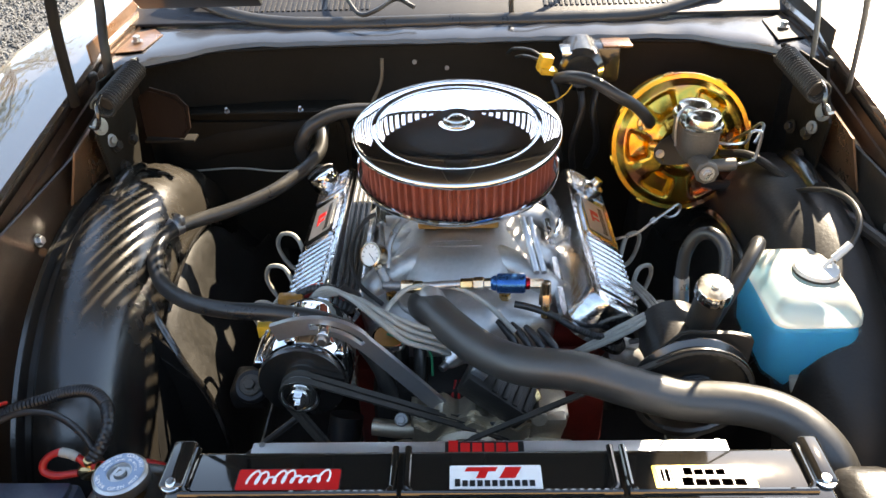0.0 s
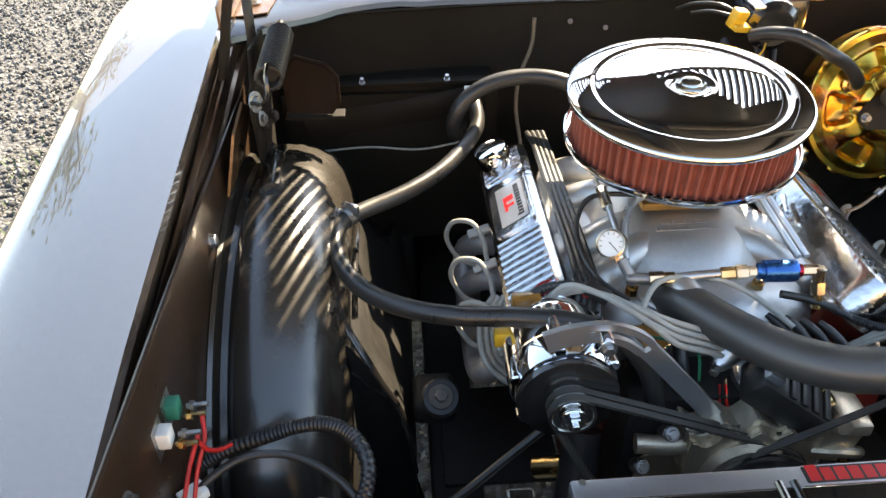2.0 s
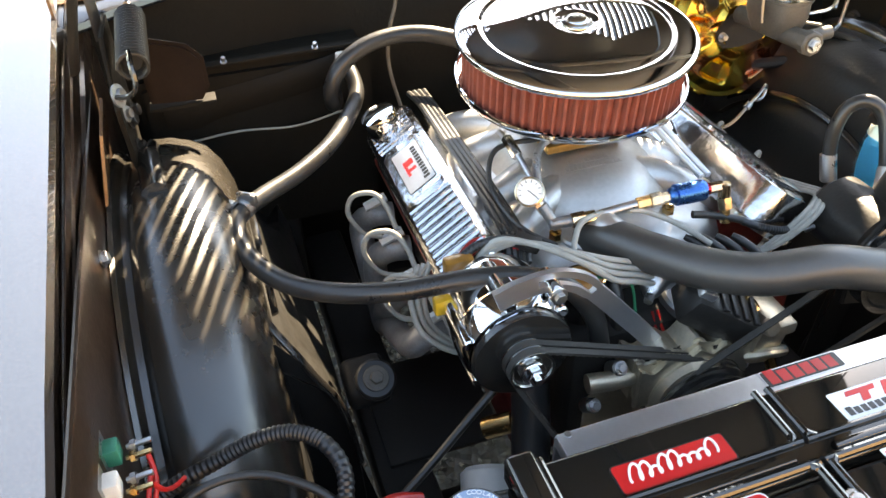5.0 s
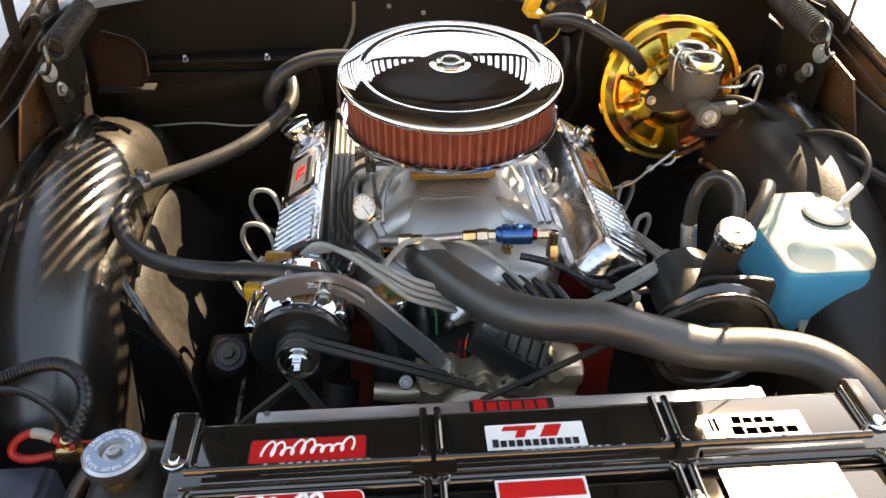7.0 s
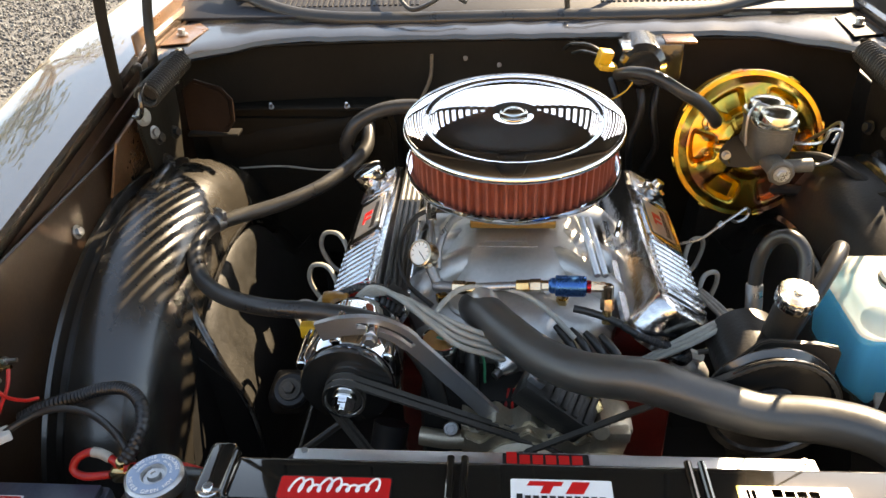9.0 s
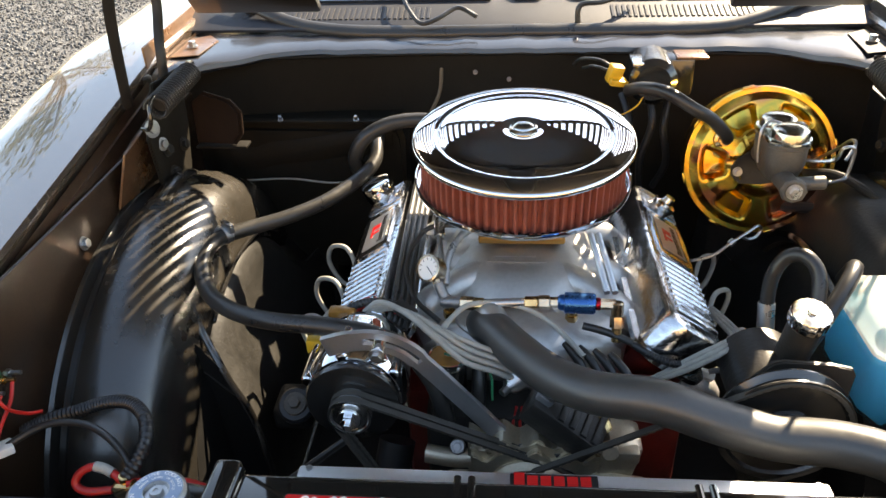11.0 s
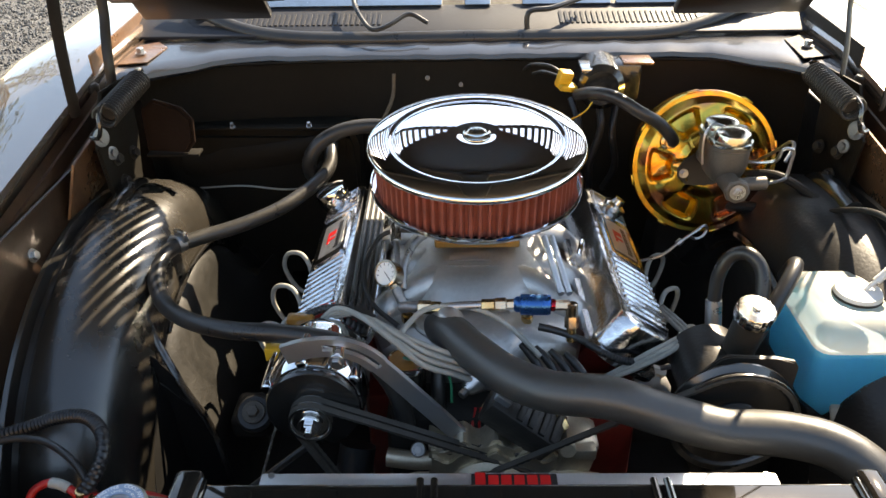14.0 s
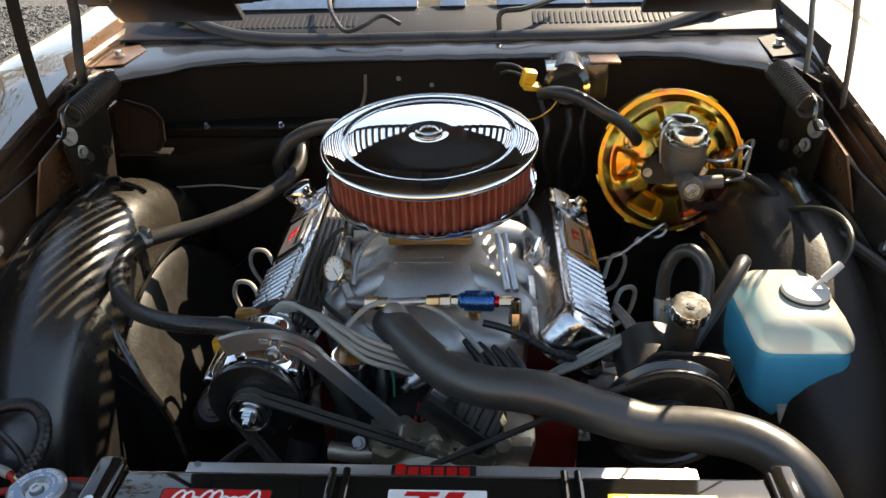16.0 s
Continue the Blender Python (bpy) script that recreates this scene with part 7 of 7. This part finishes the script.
    # black wires lying along the inside of the valve covers
    for k in range(4):
        bm = bm_new()
        tube(bm, [(-0.155 + 0.009 * k, 1.49, 0.8), (-0.153 + 0.009 * k, 1.42, 0.808 - 0.003 * k), (-0.152 + 0.009 * k, 1.3, 0.806 - 0.003 * k), (-0.15 + 0.009 * k, 1.15, 0.803 - 0.003 * k), (-0.15 + 0.009 * k, 1.06, 0.795 - 0.003 * k), (-0.155 + 0.008 * k, 1.02, 0.77)], 0.0052, 8)
        single("loom_wire", bm, RUBBER, "black wire running along the valve cover", "wire", "loom wires")
    bm = bm_new()
    tube(bm, [(-0.02, 1.2, 0.84), (-0.1, 1.2, 0.842), (-0.13, 1.17, 0.825), (-0.137, 1.12, 0.81), (-0.12, 1.07, 0.79), (-0.08, 1.04, 0.77)], 0.004, 8)
    single("vacuum_line", bm, RUBBER, "thin black vacuum line beside the carburetor", "vacuum line")
    bm = bm_new()
    tube(bm, [(-0.25, 1.03, 0.74), (-0.235, 1.035, 0.775), (-0.2, 1.045, 0.797), (-0.16, 1.045, 0.8), (-0.13, 1.035, 0.795)], 0.0065, 10, ribs=0.005)
    single("corrugated_loom", bm, RUBBER_RIB, "short corrugated black wire loom", "loom")
    bm = bm_new()
    box(bm, (-0.13, 1.03, 0.797), (0.036, 0.02, 0.016), 0.003, Euler((0.3, 0.3, -0.5)).to_matrix())
    single("connector", bm, BLACK_SATIN, "black plastic wiring connector", "connector")
    for a, b in ((0, 0), (0.012, 0.006)):
        bm = bm_new()
        tube(bm, [(-0.225, 1.045 + a, 0.765), (-0.2, 1.05 + a, 0.785 + b), (-0.17, 1.05 + a, 0.788 + b), (-0.14, 1.035 + a, 0.785)], 0.0025, 8)
        single("red_lead", bm, RED_WIRE, "thin red wire in front of the valve cover", "wire", "red leads")
    bm = bm_new()
    box(bm, (-0.262, 0.995, 0.758), (0.022, 0.016, 0.024), 0.003)
    single("plug_connector", bm, YELLOW_PLASTIC, "yellow plastic alternator plug", "connector")
    bm = bm_new()
    tube(bm, [(-0.07, 0.985, 0.755), (-0.04, 0.97, 0.757), (-0.005, 0.965, 0.74), (0.0, 0.95, 0.7)], 0.002, 6)
    single("green_lead", bm, WIRE_GREEN, "thin green wire beside the canister", "wire")
    for k in range(2):
        bm = bm_new()
        tube(bm, [(0.035 + 0.008 * k, 0.96, 0.68), (0.03 + 0.01 * k, 0.935, 0.665), (0.04 + 0.01 * k, 0.92, 0.65), (0.06, 0.92, 0.66)], 0.0022, 6)
        single("red_lead", bm, RED_WIRE, "thin red ignition wire", "wire", "red leads")
    # throttle cable and wires on the far side
    bm = bm_new()
    tube(bm, [(0.4, 1.62, 0.8), (0.5, 1.5, 0.74), (0.62, 1.36, 0.79), (0.68, 1.26, 0.82), (0.72, 1.12, 0.83), (0.74, 0.95, 0.84)], 0.011, 10)
    single("wiring_harness", bm, RUBBER_RIB, "taped black wiring harness along the inner fender", "wiring harness")
    bm = bm_new()
    tube(bm, [(0.56, 1.45, 0.82), (0.6, 1.4, 0.84), (0.63, 1.33, 0.84), (0.66, 1.27, 0.825), (0.7, 1.2, 0.82)], 0.008, 10)
    single("wiring_harness", bm, RUBBER, "black wiring branch beside the brake booster", "wiring harness")
    # hard lines low at the front
    bm = bm_new()
    tube(bm, [(-0.42, 0.86, 0.52), (-0.33, 0.9, 0.55), (-0.25, 0.93, 0.6), (-0.205, 0.945, 0.63)], 0.006, 8)
    single("hose_line", bm, RUBBER, "thin black hose with a crimped end", "hose")
    bm = bm_new()
    tube(bm, [(0.14, 0.93, 0.72), (0.16, 0.9, 0.69), (0.175, 0.88, 0.64), (0.2, 0.86, 0.56)], 0.008, 10)
    single("fuel_pipe", bm, BRASS, "bent brass colored fuel pipe", "pipe")
    of = thing("oil_filter", "white canister oil filter low on the engine", "oil filter", at=(-0.2, 0.98, 0.35))
    bm = bm_new()
    cyl(bm, (-0.2, 0.98, 0.4), (-0.225, 0.9, 0.36), 0.045, seg=32, bevel=0.008)
    part("canister", bm, WHITE_PLASTIC, of)
    fp = thing("starter_solenoid", "small zinc plated steel cylinder", "solenoid", at=(-0.2, 0.97, 0.5))
    bm = bm_new()
    cyl(bm, (-0.205, 0.985, 0.495), (-0.165, 0.965, 0.52), 0.017, seg=24, bevel=0.002)
    part("cylinder", bm, BRASS, fp)


def wiper_motor():
    th = thing("wiper_motor", "black wiper motor with a yellow plug on the firewall", "wiper motor", at=(0.29, 1.6, 0.9))
    bm = bm_new()
    cyl(bm, (0.3, 1.66, 0.955), (0.29, 1.54, 0.96), 0.045, seg=32, bevel=0.012)
    box(bm, (0.35, 1.63, 0.95), (0.06, 0.06, 0.08), 0.01)
    part("housing", bm, BLACK_GLOSS, th)
    # bright plate stands for the reflection on the motor's flat top
    bm = bm_new()
    box(bm, (0.285, 1.58, 0.992), (0.07, 0.06, 0.01), 0.004)
    part("highlight_plate", bm, CHROME_DULL, th, "bright metal plate standing for the reflection on top")
    bm = bm_new()
    box(bm, (0.216, 1.535, 0.982), (0.026, 0.02, 0.034), 0.003, Euler((0.2, 0.2, 0.3)).to_matrix())
    box(bm, (0.222, 1.53, 0.968), (0.036, 0.022, 0.012), 0.003, Euler((0.2, 0.2, 0.3)).to_matrix())
    part("plug", bm, YELLOW_PLASTIC, th, "yellow plastic wiring plug")
    for k, pts in enumerate(([(0.216, 1.54, 0.99), (0.19, 1.56, 1.0), (0.16, 1.6, 0.99), (0.15, 1.66, 0.96)], [(0.21, 1.54, 0.985), (0.18, 1.57, 0.985), (0.165, 1.62, 0.965)], [(0.27, 1.52, 0.94), (0.255, 1.5, 0.93), (0.23, 1.51, 0.91), (0.2, 1.53, 0.9)])):
        bm = bm_new()
        tube(bm, pts, 0.003 if k < 2 else 0.0016, 8)
        part("wire", bm, RUBBER if k < 2 else YELLOW_PLASTIC, th)
    bm = bm_new()
    box(bm, (0.37, 1.62, 0.99), (0.06, 0.05, 0.006), 0.002)
    part("mount_plate", bm, BROWN_BARE, th)


build_ground()
yard_tree()
unseen_wall()
for side in (-1, 1):
    fender(side)
    wheelhouse(side)
    hinge(side)
frame_and_floor()
closing_sheets()
cabin()
firewall()
cowl()
hood()
panel = radiator_support()
panel_stickers(panel)
fan_shroud()
engine()
air_cleaner()
distributor()
alternator()
belts_and_pulleys()
steering_pump()
hoses()
brake_booster()
washer_bottle()
battery()
relay_block()
fuel_line()
wiring()
wiper_motor()
